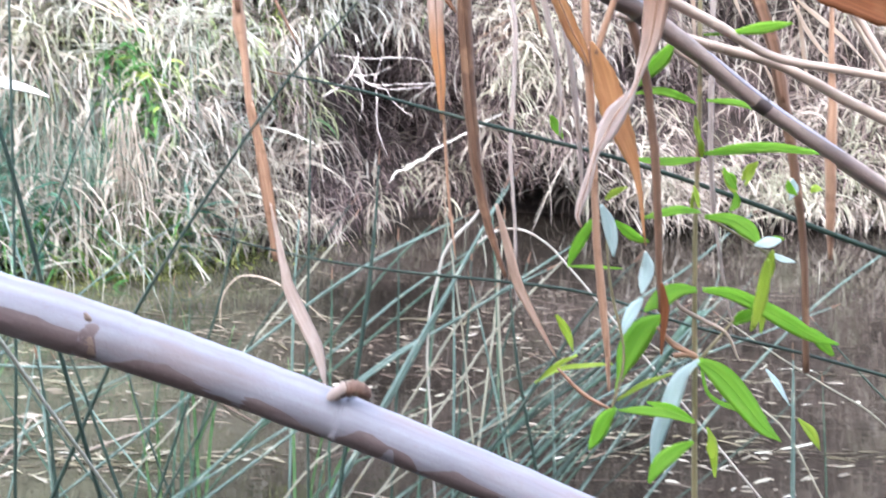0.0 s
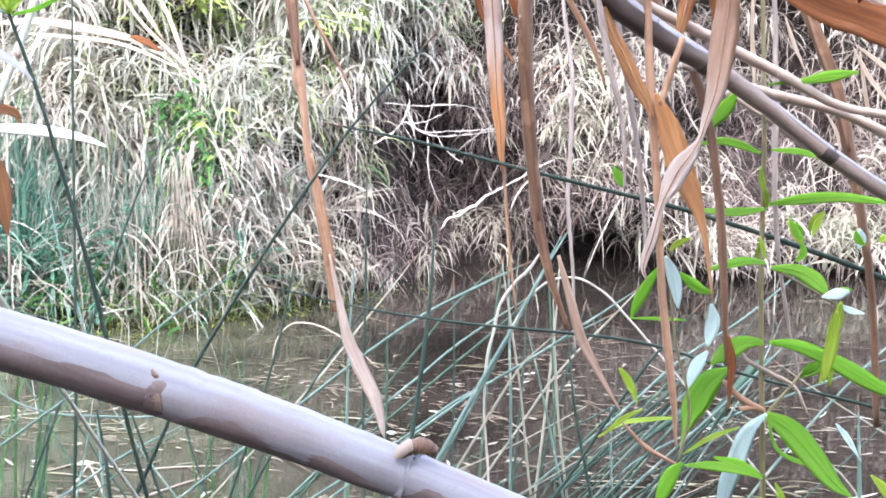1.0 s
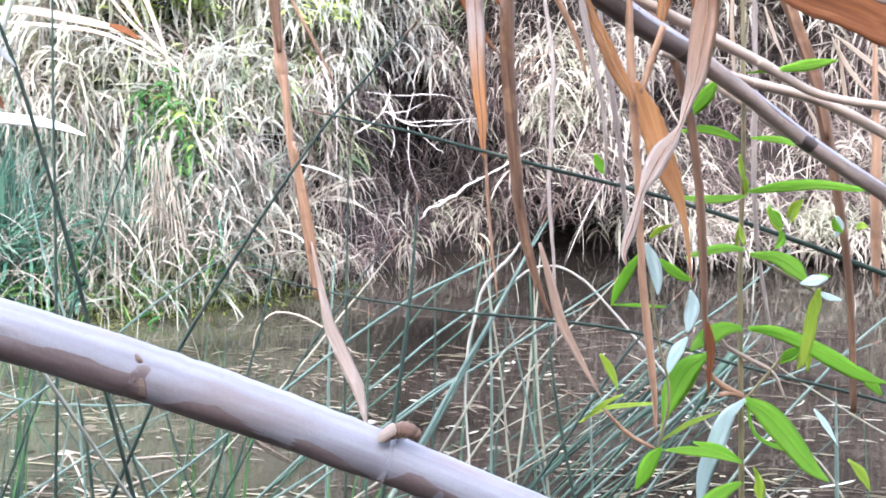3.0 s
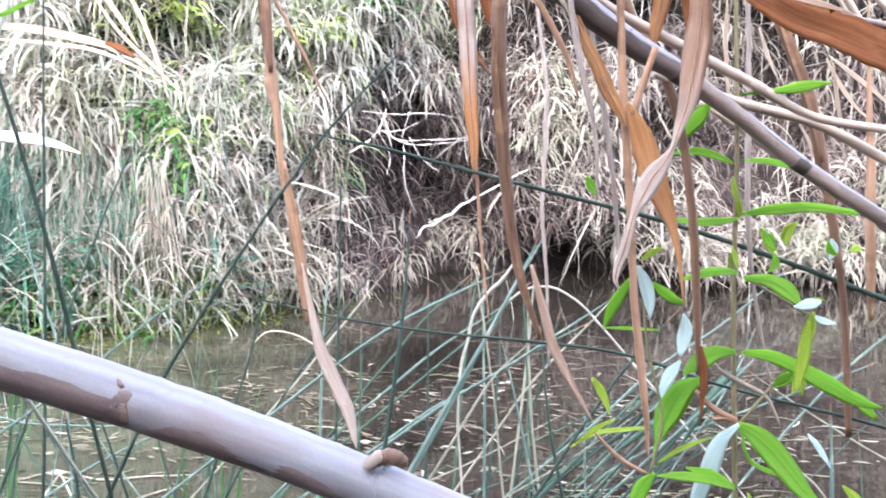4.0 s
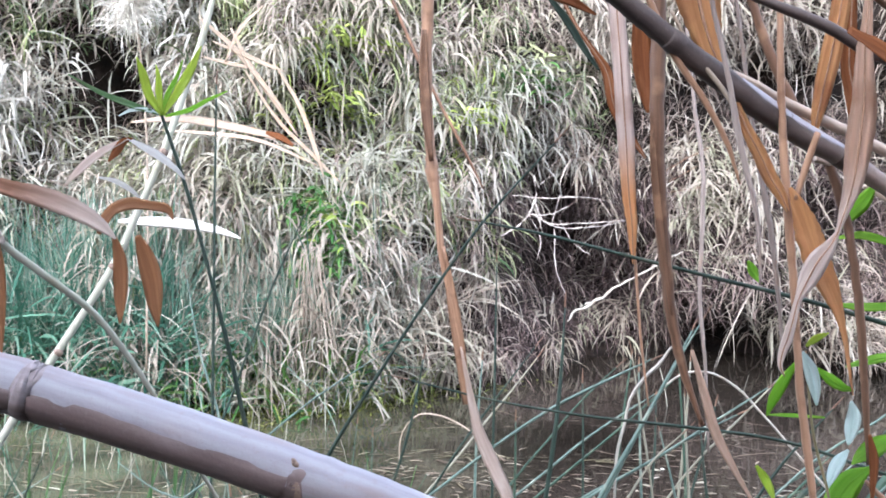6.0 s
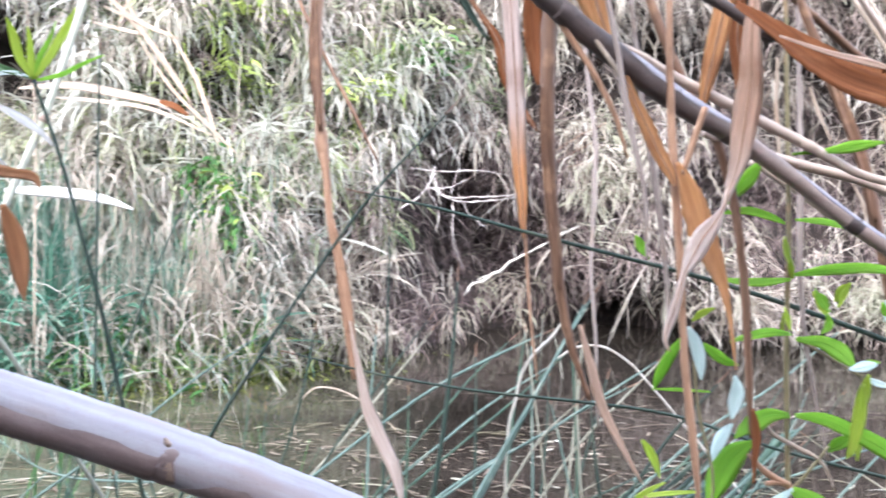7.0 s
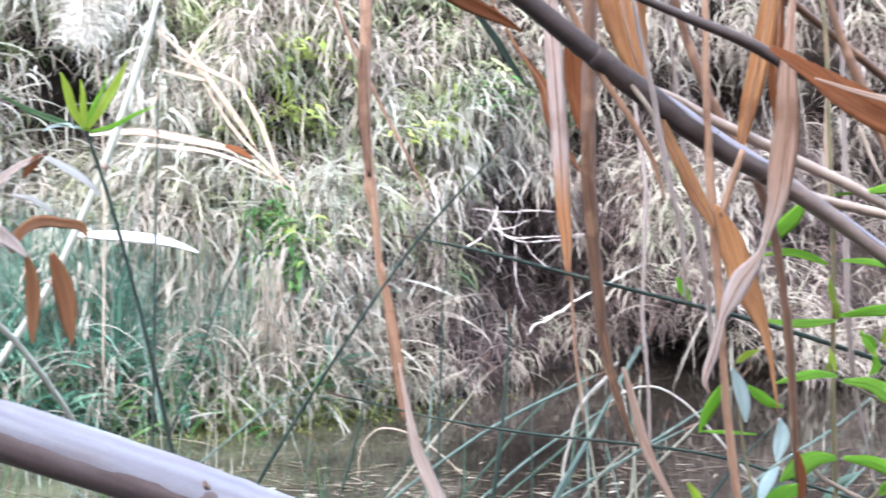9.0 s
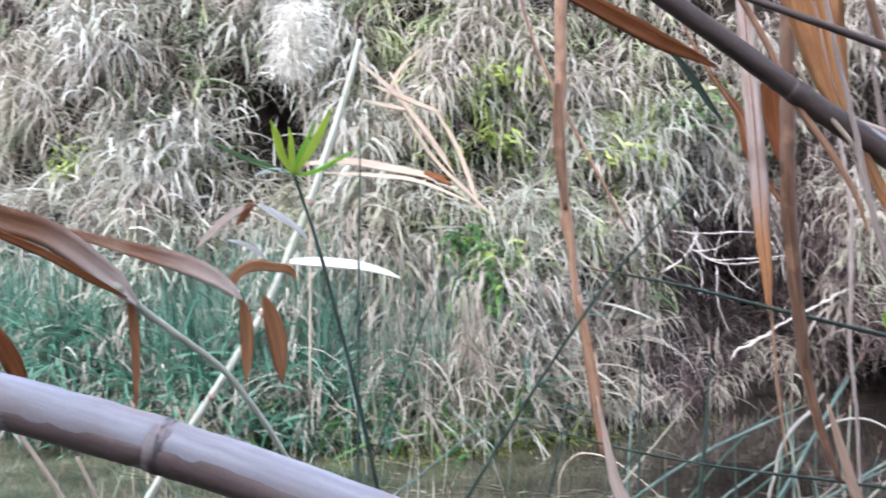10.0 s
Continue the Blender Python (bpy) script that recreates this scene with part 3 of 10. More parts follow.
many_blades("bent_reeds", M_straw, base, g.choice([-0.3, 3.4, -1.6], n) + g.normal(0, 0.5, n), g.normal(78, 10, n), g.normal(-45, 25, n), g.uniform(0.2, 0.75, n), g.uniform(0.004, 0.008, n), 8, g.normal(0, 0.5, n), "bleached dead reeds bent over at the waterline", "reeds")


def tangle(name, material, count, zone, leaves, length, width, seed, label, proud=0.1):
    """Broad blades thrown this way and that over one another."""
    base, idx, g, m = tufts(count, zone, leaves, (0.05, 0.04, 0.04), seed, 0.6, proud)
    n = len(base)
    az = g.uniform(0, 6.28, m)[idx] + g.normal(0, 0.7, n)
    p0 = g.uniform(5, 75, m)[idx] + g.normal(0, 20, n)
    return many_blades(name, material, base, az, p0, p0 - g.uniform(10, 120, n), g.uniform(length[0], length[1], n), g.uniform(width[0], width[1], n), 6, g.normal(0, 0.7, n), label, "grass", g.normal(0, 0.9, n))


tangle("tangled_grass", M_grey, 520, (-4.0, -0.75, 0.06, 1.5), (4, 8), (0.12, 0.4), (0.006, 0.015), 51, "grey-white dead blades tangled over the foot of the bank")
tangle("crossed_straws", M_dun, 150, (0.25, 2.8, 0.1, 0.75), (3, 7), (0.12, 0.36), (0.005, 0.011), 56, "dead straws lying across one another over the bank's foot", 0.16)
tangle("crossed_straws", M_straw, 120, (-1.0, 2.8, 0.7, 1.9), (3, 7), (0.14, 0.4), (0.005, 0.012), 57, "dead straws lying across one another high on the bank", 0.14)
tangle("tangled_sedge", M_sedge, 170, (-4.0, -0.95, 0.06, 0.55), (4, 8), (0.12, 0.36), (0.005, 0.012), 52, "blue-green sedge blades tangled among the dead ones", 0.14)
tangle("teal_clumps", M_teal, 26, (-1.95, -1.55, 0.1, 0.45), (7, 14), (0.14, 0.34), (0.01, 0.018), 53, "deep teal-green sedge clump at the foot of the bank", 0.2)
tangle("teal_clumps", M_teal, 120, (-3.4, -1.95, 0.05, 0.55), (7, 14), (0.14, 0.4), (0.01, 0.018), 54, "deep teal-green sedge spreading at the waterline", 0.2)
tangle("green_tufts", M_under, 26, (-2.95, -2.5, 1.75, 2.15), (5, 9), (0.12, 0.32), (0.006, 0.012), 61, "dull green grass tufts high on the bank", 0.12)
tangle("green_tufts", M_under, 14, (-3.2, -2.9, 1.15, 1.45), (5, 9), (0.1, 0.26), (0.006, 0.011), 62, "dull green grass tufts between dead ones", 0.12)
tangle("green_tufts", M_under, 16, (-2.05, -1.75, 1.45, 1.9), (5, 9), (0.1, 0.28), (0.006, 0.011), 63, "dull green grass tufts between dead ones", 0.12)
tangle("green_tufts", M_under, 40, (-1.0, 0.1, 1.0, 1.9), (4, 8), (0.1, 0.28), (0.005, 0.011), 64, "dull green grass tufts high on the bank", 0.12)
tangle("crossed_straws", M_dun, 130, (-3.7, -1.2, 0.6, 1.3), (3, 7), (0.14, 0.4), (0.005, 0.013), 65, "pinkish dead straws lying across one another high on the bank", 0.13)
tangle("bleached_tufts", M_pale, 130, (-3.8, -2.75, 1.0, 2.3), (4, 8), (0.12, 0.36), (0.006, 0.014), 66, "bleached dead blades tangled high on the bank", 0.14)
tangle("low_greens", M_fresh, 22, (-2.6, -1.0, 0.02, 0.3), (6, 12), (0.1, 0.25), (0.008, 0.015), 55, "bright green grass clumps close to the waterline", 0.2)


def stray(count, zone, seed):
    """Long thin stems that hang loose in front of the tufts, this way and that."""
    base, idx, g, m = tufts(count, zone, (1, 3), (0.02, 0.03, 0.02), seed, 0.35)
    n = len(base)
    base[:, 1] -= g.uniform(0.05, 0.2, n)
    return many_blades("stray_stems", M_straw, base, g.normal(-1.57, 1.5, n), g.normal(-5, 40, n), g.normal(-65, 25, n), g.uniform(0.25, 0.7, n), g.uniform(0.004, 0.008, n), 7, g.normal(0, 0.5, n), "long loose straws hanging from the bank", "grass", g.normal(0, 1.2, n))


g = np.random.default_rng(17)
n = 1500
weed = np.stack([g.normal(-1.3, 0.32, n), np.zeros(n), np.full(n, 0.004)], -1)
weed[:, 1] = shore(weed[:, 0]) - np.abs(g.normal(0, 0.22, n)) + 0.05
many_blades("water_weed", M_weed, weed, g.uniform(0, 6.28, n), g.normal(25, 18, n), g.normal(-10, 15, n), g.uniform(0.02, 0.09, n), g.uniform(0.004, 0.012, n), 3, None, "olive green weed afloat along the waterline", "water weed")
stray(1100, (-4.0, 3.2, 0.3, 2.8), 12)

# ---------------------------------------------------------------- unseen reeds added round the camera
def thicket():
    """Unseen dry reeds, added behind and over the camera to shade the things close by."""
    g = np.random.default_rng(21)
    n = 5000
    base = np.stack([g.uniform(-3.2, 3.2, n), g.uniform(-2.2, -0.9, n), g.uniform(0.1, 0.5, n)], -1)
    many_blades("screen_reeds", M_dun, base, g.uniform(0, 6.28, n), g.normal(86, 5, n), g.normal(60, 20, n), g.uniform(1.2, 2.4, n), g.uniform(0.015, 0.035, n), 4, g.normal(0, 0.6, n), "unseen dense dry reeds added on the near shore to screen light", "reeds")
    # out-of-view blades overhead, densest where they stop the sun
    n = SHADE_BLADES
    deep = np.where(g.uniform(0, 1, n) < 0.88, g.uniform(-1.8, 0.05, n), g.uniform(0.05, 1.0, n))
    base = np.stack([g.uniform(-2.6, 2.6, n), deep, g.uniform(1.86, 2.6, n)], -1)
    many_blades("shade_reeds", M_straw, base, g.uniform(0, 6.28, n), g.normal(8, 14, n), g.normal(-22, 18, n), g.uniform(0.3, 0.7, n), g.uniform(0.012, 0.03, n), 4, g.normal(0, 0.6, n), "unseen dry reed leaves added over the near shore for shade", "reeds")


SHADE_BLADES = 2300
thicket()

# thin stems that stand in the shallows
g = np.random.default_rng(33)
n = 70
sx = np.r_[g.uniform(-2.6, -0.75, 58), g.uniform(-0.75, 2.0, 12)]
stems = np.stack([sx, shore(sx) - g.uniform(0.1, 1.7, n), np.full(n, -0.03)], -1)
many_blades("shallow_stems", M_pale, stems, g.uniform(0, 6.28, n), g.normal(84, 8, n), g.normal(70, 25, n), g.uniform(0.08, 0.35, n), g.uniform(0.003, 0.006, n), 5, g.normal(0, 0.5, n), "thin bleached stems standing in the shallows", "reeds")
stems = stems[: n // 2] + np.array([0.07, -0.05, 0])
n = len(stems)
many_blades("shallow_rushes", M_sedge, stems, g.uniform(0, 6.28, n), g.normal(82, 8, n), g.normal(66, 20, n), g.uniform(0.15, 0.5, n), g.uniform(0.003, 0.006, n), 5, g.normal(0, 0.5, n), "thin green rushes standing in the shallows", "rush")

# floating scraps of leaf
g = np.random.default_rng(31)
LITTER = (3.5, 4.8)
n = 560
raft = np.stack([g.normal(-0.1, 0.9, 34), np.r_[g.uniform(3.0, 5.4, 18), g.uniform(LITTER[0], LITTER[1], 16)]], -1)[g.integers(0, 34, n)]
fx, fy = raft[:, 0] + g.normal(0, 0.3, n), raft[:, 1] + g.normal(0, 0.06, n)
many_blades("floating_litter", M_litter, np.stack([fx, fy, np.full(n, 0.004)], -1), g.normal(0, 0.5, n) + np.pi * g.integers(0, 2, n), g.normal(5, 3, n), g.normal(-5, 3, n), g.uniform(0.02, 0.15, n) * g.uniform(0.2, 1, n), g.uniform(0.003, 0.013, n), 4, None, "scraps of dead leaf floating on the pond", "leaf litter", g.normal(0, 0.7, n))
n = 420
raft = np.stack([g.uniform(-2.4, 1.4, 26), g.uniform(3.0, 4.9, 26)], -1)[g.integers(0, 26, n)]
fx, fy = raft[:, 0] + g.normal(0, 0.2, n), raft[:, 1] + g.normal(0, 0.035, n)
many_blades("floating_leaves", M_raft, np.stack([fx, fy, np.full(n, 0.003)], -1), g.normal(0, 0.35, n) + np.pi * g.integers(0, 2, n), g.normal(4, 3, n), g.normal(-4, 3, n), g.uniform(0.05, 0.22, n) * g.uniform(0.25, 1, n), g.uniform(0.004, 0.014, n), 5, None, "rafts of sodden brown leaves floating in the shallows", "leaf litter", g.normal(0, 0.6, n))
n = 90
many_blades("floating_straw", M_litter, np.stack([g.normal(-0.3, 1.4, n), g.uniform(2.9, 5.5, n), np.full(n, 0.004)], -1), g.normal(0, 0.6, n) + np.pi * g.integers(0, 2, n), g.normal(3, 2, n), g.normal(-3, 2, n), g.uniform(0.15, 0.5, n), g.uniform(0.004, 0.009, n), 5, None, "straws floating flat on the pond", "leaf litter", g.normal(0, 0.4, n))

g = np.random.default_rng(58)
n = 520
raft = np.stack([g.uniform(-1.7, 1.3, 60), np.r_[g.uniform(2.9, 3.9, 38), g.uniform(3.9, 5.0, 22)]], -1)[g.integers(0, 60, n)]
fx, fy = raft[:, 0] + g.normal(0, 0.16, n), raft[:, 1] + g.normal(0, 0.03, n)
many_blades("floating_scraps", M_scrap, np.stack([fx, fy, np.full(n, 0.005)], -1), g.normal(0, 0.5, n) + np.pi * g.integers(0, 2, n), g.normal(8, 6, n), g.normal(-8, 6, n), g.uniform(0.015, 0.07, n), g.uniform(0.006, 0.016, n), 3, g.normal(0, 0.2, n), "scraps of leaf drifting on the pond, some coloured pale as sky glints", "leaf litter", g.normal(0, 0.5, n))
n = 330
edge = np.stack([g.normal(-1.2, 0.17, n), np.zeros(n), np.full(n, 0.0)], -1)
edge[:, 1] = shore(edge[:, 0]) - g.uniform(-0.02, 0.3, n)
many_blades("waterside_grass", M_edge, edge, g.normal(-1.2, 1.5, n), g.normal(72, 14, n), g.normal(10, 35, n), g.uniform(0.08, 0.42, n), g.uniform(0.004, 0.01, n), 6, g.normal(0, 0.5, n), "yellow-green grass growing out of the shallows", "grass", g.normal(0, 0.6, n))


# the thick bleached cane that slants across the foreground
h = thing('leaning_cane', (1.546, 0.700, 0.000), 'thick bleached lavender-grey cane leaning across the reeds', 'cane')
k = \
tube('culm', [(-1.354, 0.529, 1.123, 0.0192), (-0.854, 0.603, 1.153, 0.0186), (-0.554, 0.627, 1.125, 0.0180), (-0.404, 0.633, 1.097, 0.0176), (-0.304, 0.636, 1.074, 0.0172), (-0.154, 0.636, 1.032, 0.0163), (-0.074, 0.634, 1.006, 0.0153), (0.016, 0.632, 0.973, 0.0140), (0.146, 0.625, 0.921, 0.0133), (0.446, 0.600, 0.775, 0.0125), (0.996, 0.650, 0.445, 0.0118), (1.546, 0.700, 0.000, 0.0110)], M_cane, h, seed=1, sides=28, steps=10, wobble=0.015)
tube('node', [(-0.3200, 0.635, 1.0785, 0.0172), (-0.3165, 0.635, 1.0772, 0.0181), (-0.3150, 0.635, 1.0767, 0.0184), (-0.3135, 0.635, 1.0763, 0.0176), (-0.3115, 0.635, 1.0757, 0.0178), (-0.3090, 0.635, 1.0750, 0.0171)], M_ring, k, 'brown scarred ring', seed=2, sides=28, steps=4, wobble=0.006)
tube('node', [(-0.0160, 0.633, 0.9853, 0.0142), (-0.0135, 0.633, 0.9844, 0.0147), (-0.0115, 0.633, 0.9836, 0.0148), (-0.0095, 0.633, 0.9829, 0.0146), (-0.0070, 0.633, 0.9820, 0.0141)], M_cane, k, 'brown scarred ring', seed=3, sides=28, steps=4, wobble=0.006)
# strips low on the cane: brown skin, and underside shade put into colour
strip('bark_shading_strip', [(-0.310, 0.635, 1.075, 0.0172), (-0.284, 0.636, 1.069, 0.0171), (-0.258, 0.636, 1.062, 0.0169), (-0.233, 0.636, 1.055, 0.0168), (-0.207, 0.636, 1.048, 0.0166), (-0.181, 0.636, 1.040, 0.0165), (-0.156, 0.636, 1.032, 0.0163)], -70, 92, M_bark_shade, k, 'brown weathered skin', 3.0)
strip('bark_shading_strip', [(-0.904, 0.597, 1.155, 0.0187), (-0.806, 0.607, 1.151, 0.0185), (-0.709, 0.616, 1.144, 0.0183), (-0.612, 0.623, 1.133, 0.0181), (-0.514, 0.629, 1.118, 0.0179), (-0.417, 0.633, 1.100, 0.0176), (-0.320, 0.635, 1.078, 0.0173)], -60, 90, M_bark_shade, k, 'brown weathered skin', 3.0)
strip('bark_shading_strip', [(-0.142, 0.636, 1.028, 0.0161), (-0.120, 0.635, 1.021, 0.0159), (-0.099, 0.635, 1.014, 0.0156), (-0.078, 0.635, 1.007, 0.0154), (-0.057, 0.634, 1.000, 0.0151), (-0.036, 0.633, 0.992, 0.0148), (-0.015, 0.633, 0.985, 0.0144)], -75, 82, M_bark_shade, k, 'brown weathered skin', 1.4)
strip('bark_shading_strip', [(-0.017, 0.633, 0.986, 0.0145), (-0.007, 0.633, 0.982, 0.0143), (0.002, 0.632, 0.979, 0.0142), (0.011, 0.632, 0.975, 0.0141), (0.021, 0.632, 0.972, 0.0140), (0.030, 0.631, 0.968, 0.0139), (0.039, 0.631, 0.965, 0.0139)], -75, 90, M_bark_shade, k, 'brown weathered skin', 1.2)
strip('bark_shading_strip', [(0.034, 0.631, 0.967, 0.0139), (0.060, 0.630, 0.956, 0.0137), (0.086, 0.629, 0.946, 0.0136), (0.112, 0.627, 0.935, 0.0135), (0.140, 0.625, 0.923, 0.0134)], -75, 80, M_bark_shade, k, 'brown weathered skin', 1.6)
strip('bark_shading_strip', [(-0.156, 0.636, 1.032, 0.0163), (-0.154, 0.636, 1.032, 0.0163), (-0.153, 0.636, 1.031, 0.0163), (-0.151, 0.636, 1.031, 0.0163), (-0.150, 0.636, 1.031, 0.0162), (-0.148, 0.636, 1.030, 0.0162), (-0.147, 0.636, 1.030, 0.0162)], 20, 112, M_bark_shade, k, 'brown scar patch', 1.2)
strip('bark_shading_strip', [(-0.153, 0.636, 1.031, 0.0163), (-0.152, 0.636, 1.031, 0.0163), (-0.151, 0.636, 1.031, 0.0163), (-0.150, 0.636, 1.031, 0.0163), (-0.149, 0.636, 1.030, 0.0162), (-0.148, 0.636, 1.030, 0.0162), (-0.148, 0.636, 1.030, 0.0162)], 45, 85, M_node, k, 'brown scar patch', 1.2)
k2 = \
tube('bud', [(-0.0150, 0.621, 0.9985, 0.0028), (-0.0095, 0.622, 1.0030, 0.0040), (-0.0040, 0.622, 1.0046, 0.0046), (0.0010, 0.622, 1.0034, 0.0041), (0.0045, 0.622, 1.0008, 0.0026), (0.0055, 0.622, 0.9990, 0.0009)], M_bud, h, 'brown dried bud', seed=4, sides=14, wobble=0.09)
strip('scale', [(-0.0165, 0.621, 0.9972, 0.0030), (-0.0130, 0.621, 1.0008, 0.0038), (-0.0095, 0.622, 1.0031, 0.0043), (-0.0065, 0.622, 1.0042, 0.0047)], 60, 190, M_ash, k2, 'pale papery bud scale', 1.6)
tube('leaf_scar', [(-0.153, 0.623, 1.045, 0.0009), (-0.152, 0.623, 1.043, 0.0016), (-0.149, 0.624, 1.038, 0.0006)], M_node, k, 'dark chip', seed=5, sides=8, wobble=0.1)

# dead reed stems and leaves hanging from the added reeds overhead
h = thing('hanging_reed', (-0.158, 1.263, 1.860), 'brown dead reed stem hanging straight down with a curled leaf', 'reed stem', 'hanging dead reeds')
tube('stem', [(-0.158, 1.263, 1.860, 0.0066), (-0.160, 1.243, 1.349, 0.0066), (-0.160, 1.237, 1.291, 0.0066), (-0.153, 1.229, 1.217, 0.0056), (-0.151, 1.228, 1.198, 0.0069), (-0.148, 1.226, 1.182, 0.0051), (-0.140, 1.220, 1.119, 0.0039), (-0.125, 1.213, 1.050, 0.0033), (-0.116, 1.208, 1.004, 0.0028), (-0.111, 1.204, 0.958, 0.0026)], M_reed, h, seed=6, wobble=0.06)
blade('sheath', [(-0.137, 1.215, 1.122, 0.0014), (-0.126, 1.209, 1.062, 0.0058), (-0.117, 1.204, 1.010, 0.0058), (-0.110, 1.199, 0.959, 0.0035)], M_reed, h, seed=7, fold=0.5)
blade('leaf', [(-0.116, 1.196, 1.020, 0.0009), (-0.110, 1.192, 0.994, 0.0023), (-0.104, 1.188, 0.968, 0.0038), (-0.095, 1.182, 0.934, 0.0064), (-0.082, 1.178, 0.906, 0.0081), (-0.065, 1.172, 0.872, 0.0075), (-0.058, 1.167, 0.844, 0.0035), (-0.056, 1.166, 0.835, 0.0006)], M_limp, h, 'cream withered leaf', seed=8, twist=(0, 50), ripple=0.04)
blade('sheath', [(-0.161, 1.232, 1.348, 0.0023), (-0.161, 1.229, 1.314, 0.0046), (-0.158, 1.224, 1.268, 0.0058), (-0.151, 1.219, 1.211, 0.0023)], M_umber, h, seed=9, fold=0.6)
M_fading = leaf('fading_leaf', (0.8, 0.68, 0.62), (0.62, 0.49, 0.43), (0.5, 0.36, 0.3), 0.55, 0.5, 0.4, ((0.8, 0.46, 0.22), (0.58, 0.3, 0.13), 0.625, 0.682))
h = thing('hanging_leaf', (0.014, 1.111, 1.860), 'long pinkish reed leaf hanging, orange at its torn tip', 'dry leaf', 'hanging dead reeds')
k = \
blade('leaf', [(0.014, 1.111, 1.860, 0.0077), (0.036, 1.091, 1.338, 0.0077), (0.039, 1.088, 1.307, 0.0077), (0.042, 1.084, 1.272, 0.0079), (0.045, 1.081, 1.236, 0.0082), (0.047, 1.078, 1.206, 0.0071), (0.049, 1.075, 1.180, 0.0066), (0.052, 1.072, 1.155, 0.0051), (0.053, 1.070, 1.135, 0.0033), (0.054, 1.069, 1.120, 0.0010)], M_fading, h, seed=10, ripple=0.03, twist=(0, 25))
tube('midrib', [(0.014, 1.110, 1.860, 0.0007), (0.036, 1.090, 1.338, 0.0007), (0.039, 1.086, 1.307, 0.0007), (0.042, 1.083, 1.272, 0.0007), (0.045, 1.079, 1.236, 0.0007), (0.047, 1.076, 1.206, 0.0006), (0.049, 1.074, 1.180, 0.0006), (0.052, 1.071, 1.155, 0.0005), (0.053, 1.069, 1.135, 0.0005), (0.054, 1.068, 1.120, 0.0005)], M_reed, k, seed=11, sides=6)
tube('strand', [(0.052, 1.084, 1.170, 0.0013), (0.057, 1.078, 1.108, 0.0015), (0.062, 1.072, 1.052, 0.0013), (0.070, 1.066, 0.991, 0.0008)], M_reed, h, seed=12)
h = thing('hanging_reed', (0.067, 1.010, 1.860), 'dark brown dead reed stem tapering to a limp tip', 'reed stem', 'hanging dead reeds')
tube('stem', [(0.067, 1.010, 1.860, 0.0065), (0.067, 0.989, 1.323, 0.0065), (0.067, 0.982, 1.259, 0.0062), (0.070, 0.975, 1.189, 0.0057), (0.076, 0.969, 1.130, 0.0053), (0.083, 0.964, 1.079, 0.0045), (0.094, 0.960, 1.037, 0.0033), (0.108, 0.956, 0.999, 0.0017)], M_umber, h, seed=13, wobble=0.05)
blade('leaf', [(0.098, 0.955, 1.061, 0.0014), (0.109, 0.949, 1.024, 0.0037), (0.117, 0.945, 0.997, 0.0042), (0.131, 0.940, 0.970, 0.0028), (0.151, 0.935, 0.936, 0.0007)], M_tan, h, seed=14)
blade('sheath', [(0.053, 1.010, 1.339, 0.0062), (0.055, 1.007, 1.302, 0.0085), (0.058, 1.004, 1.273, 0.0057), (0.061, 1.002, 1.255, 0.0019)], M_rust, h, seed=15, fold=0.4)
blade('sheath', [(0.062, 0.972, 1.258, 0.0009), (0.065, 0.968, 1.213, 0.0032), (0.072, 0.962, 1.153, 0.0032), (0.081, 0.955, 1.089, 0.0009)], M_umber, h, seed=16, fold=0.5)
h = thing('hanging_leaf', (0.028, 0.879, 1.860), 'broad orange reed leaf narrowing to a twisted ribbon', 'dry leaf', 'hanging dead reeds')
k = \
blade('leaf', [(0.028, 0.879, 1.860, 0.0153), (0.089, 0.858, 1.327, 0.0153), (0.092, 0.857, 1.315, 0.0129), (0.097, 0.856, 1.299, 0.0093), (0.103, 0.854, 1.284, 0.0053), (0.110, 0.853, 1.267, 0.0030), (0.117, 0.851, 1.253, 0.0032), (0.124, 0.850, 1.237, 0.0044), (0.133, 0.848, 1.220, 0.0053), (0.141, 0.846, 1.203, 0.0053), (0.148, 0.845, 1.191, 0.0040), (0.153, 0.844, 1.180, 0.0012)], M_orange, h, seed=17, ripple=0.03, fold=0.25)
tube('midrib', [(0.028, 0.878, 1.860, 0.0014), (0.089, 0.857, 1.327, 0.0014), (0.092, 0.856, 1.315, 0.0012), (0.097, 0.854, 1.299, 0.0008), (0.103, 0.853, 1.284, 0.0005), (0.110, 0.851, 1.267, 0.0005), (0.117, 0.850, 1.253, 0.0005), (0.124, 0.848, 1.237, 0.0005), (0.133, 0.847, 1.220, 0.0005), (0.141, 0.845, 1.203, 0.0005), (0.148, 0.844, 1.191, 0.0005), (0.153, 0.843, 1.180, 0.0005)], M_reed, k, seed=18, sides=6)
tube('edge_rib', [(0.068, 0.843, 1.321, 0.0014), (0.082, 0.840, 1.295, 0.0016), (0.095, 0.839, 1.278, 0.0018), (0.107, 0.837, 1.262, 0.0018), (0.113, 0.836, 1.251, 0.0010)], M_strawstem, h, 'pale rib', seed=19)
blade('torn_blade', [(0.154, 0.844, 1.197, 0.0012), (0.159, 0.842, 1.186, 0.0048), (0.165, 0.841, 1.171, 0.0085), (0.170, 0.839, 1.156, 0.0101), (0.176, 0.838, 1.140, 0.0097), (0.183, 0.836, 1.124, 0.0073), (0.189, 0.835, 1.108, 0.0040), (0.193, 0.833, 1.092, 0.0024), (0.196, 0.831, 1.072, 0.0016), (0.199, 0.829, 1.052, 0.0006)], M_orange, h, 'bright orange torn blade', seed=20, ripple=0.04, fold=0.3, twist=(-10, 30))
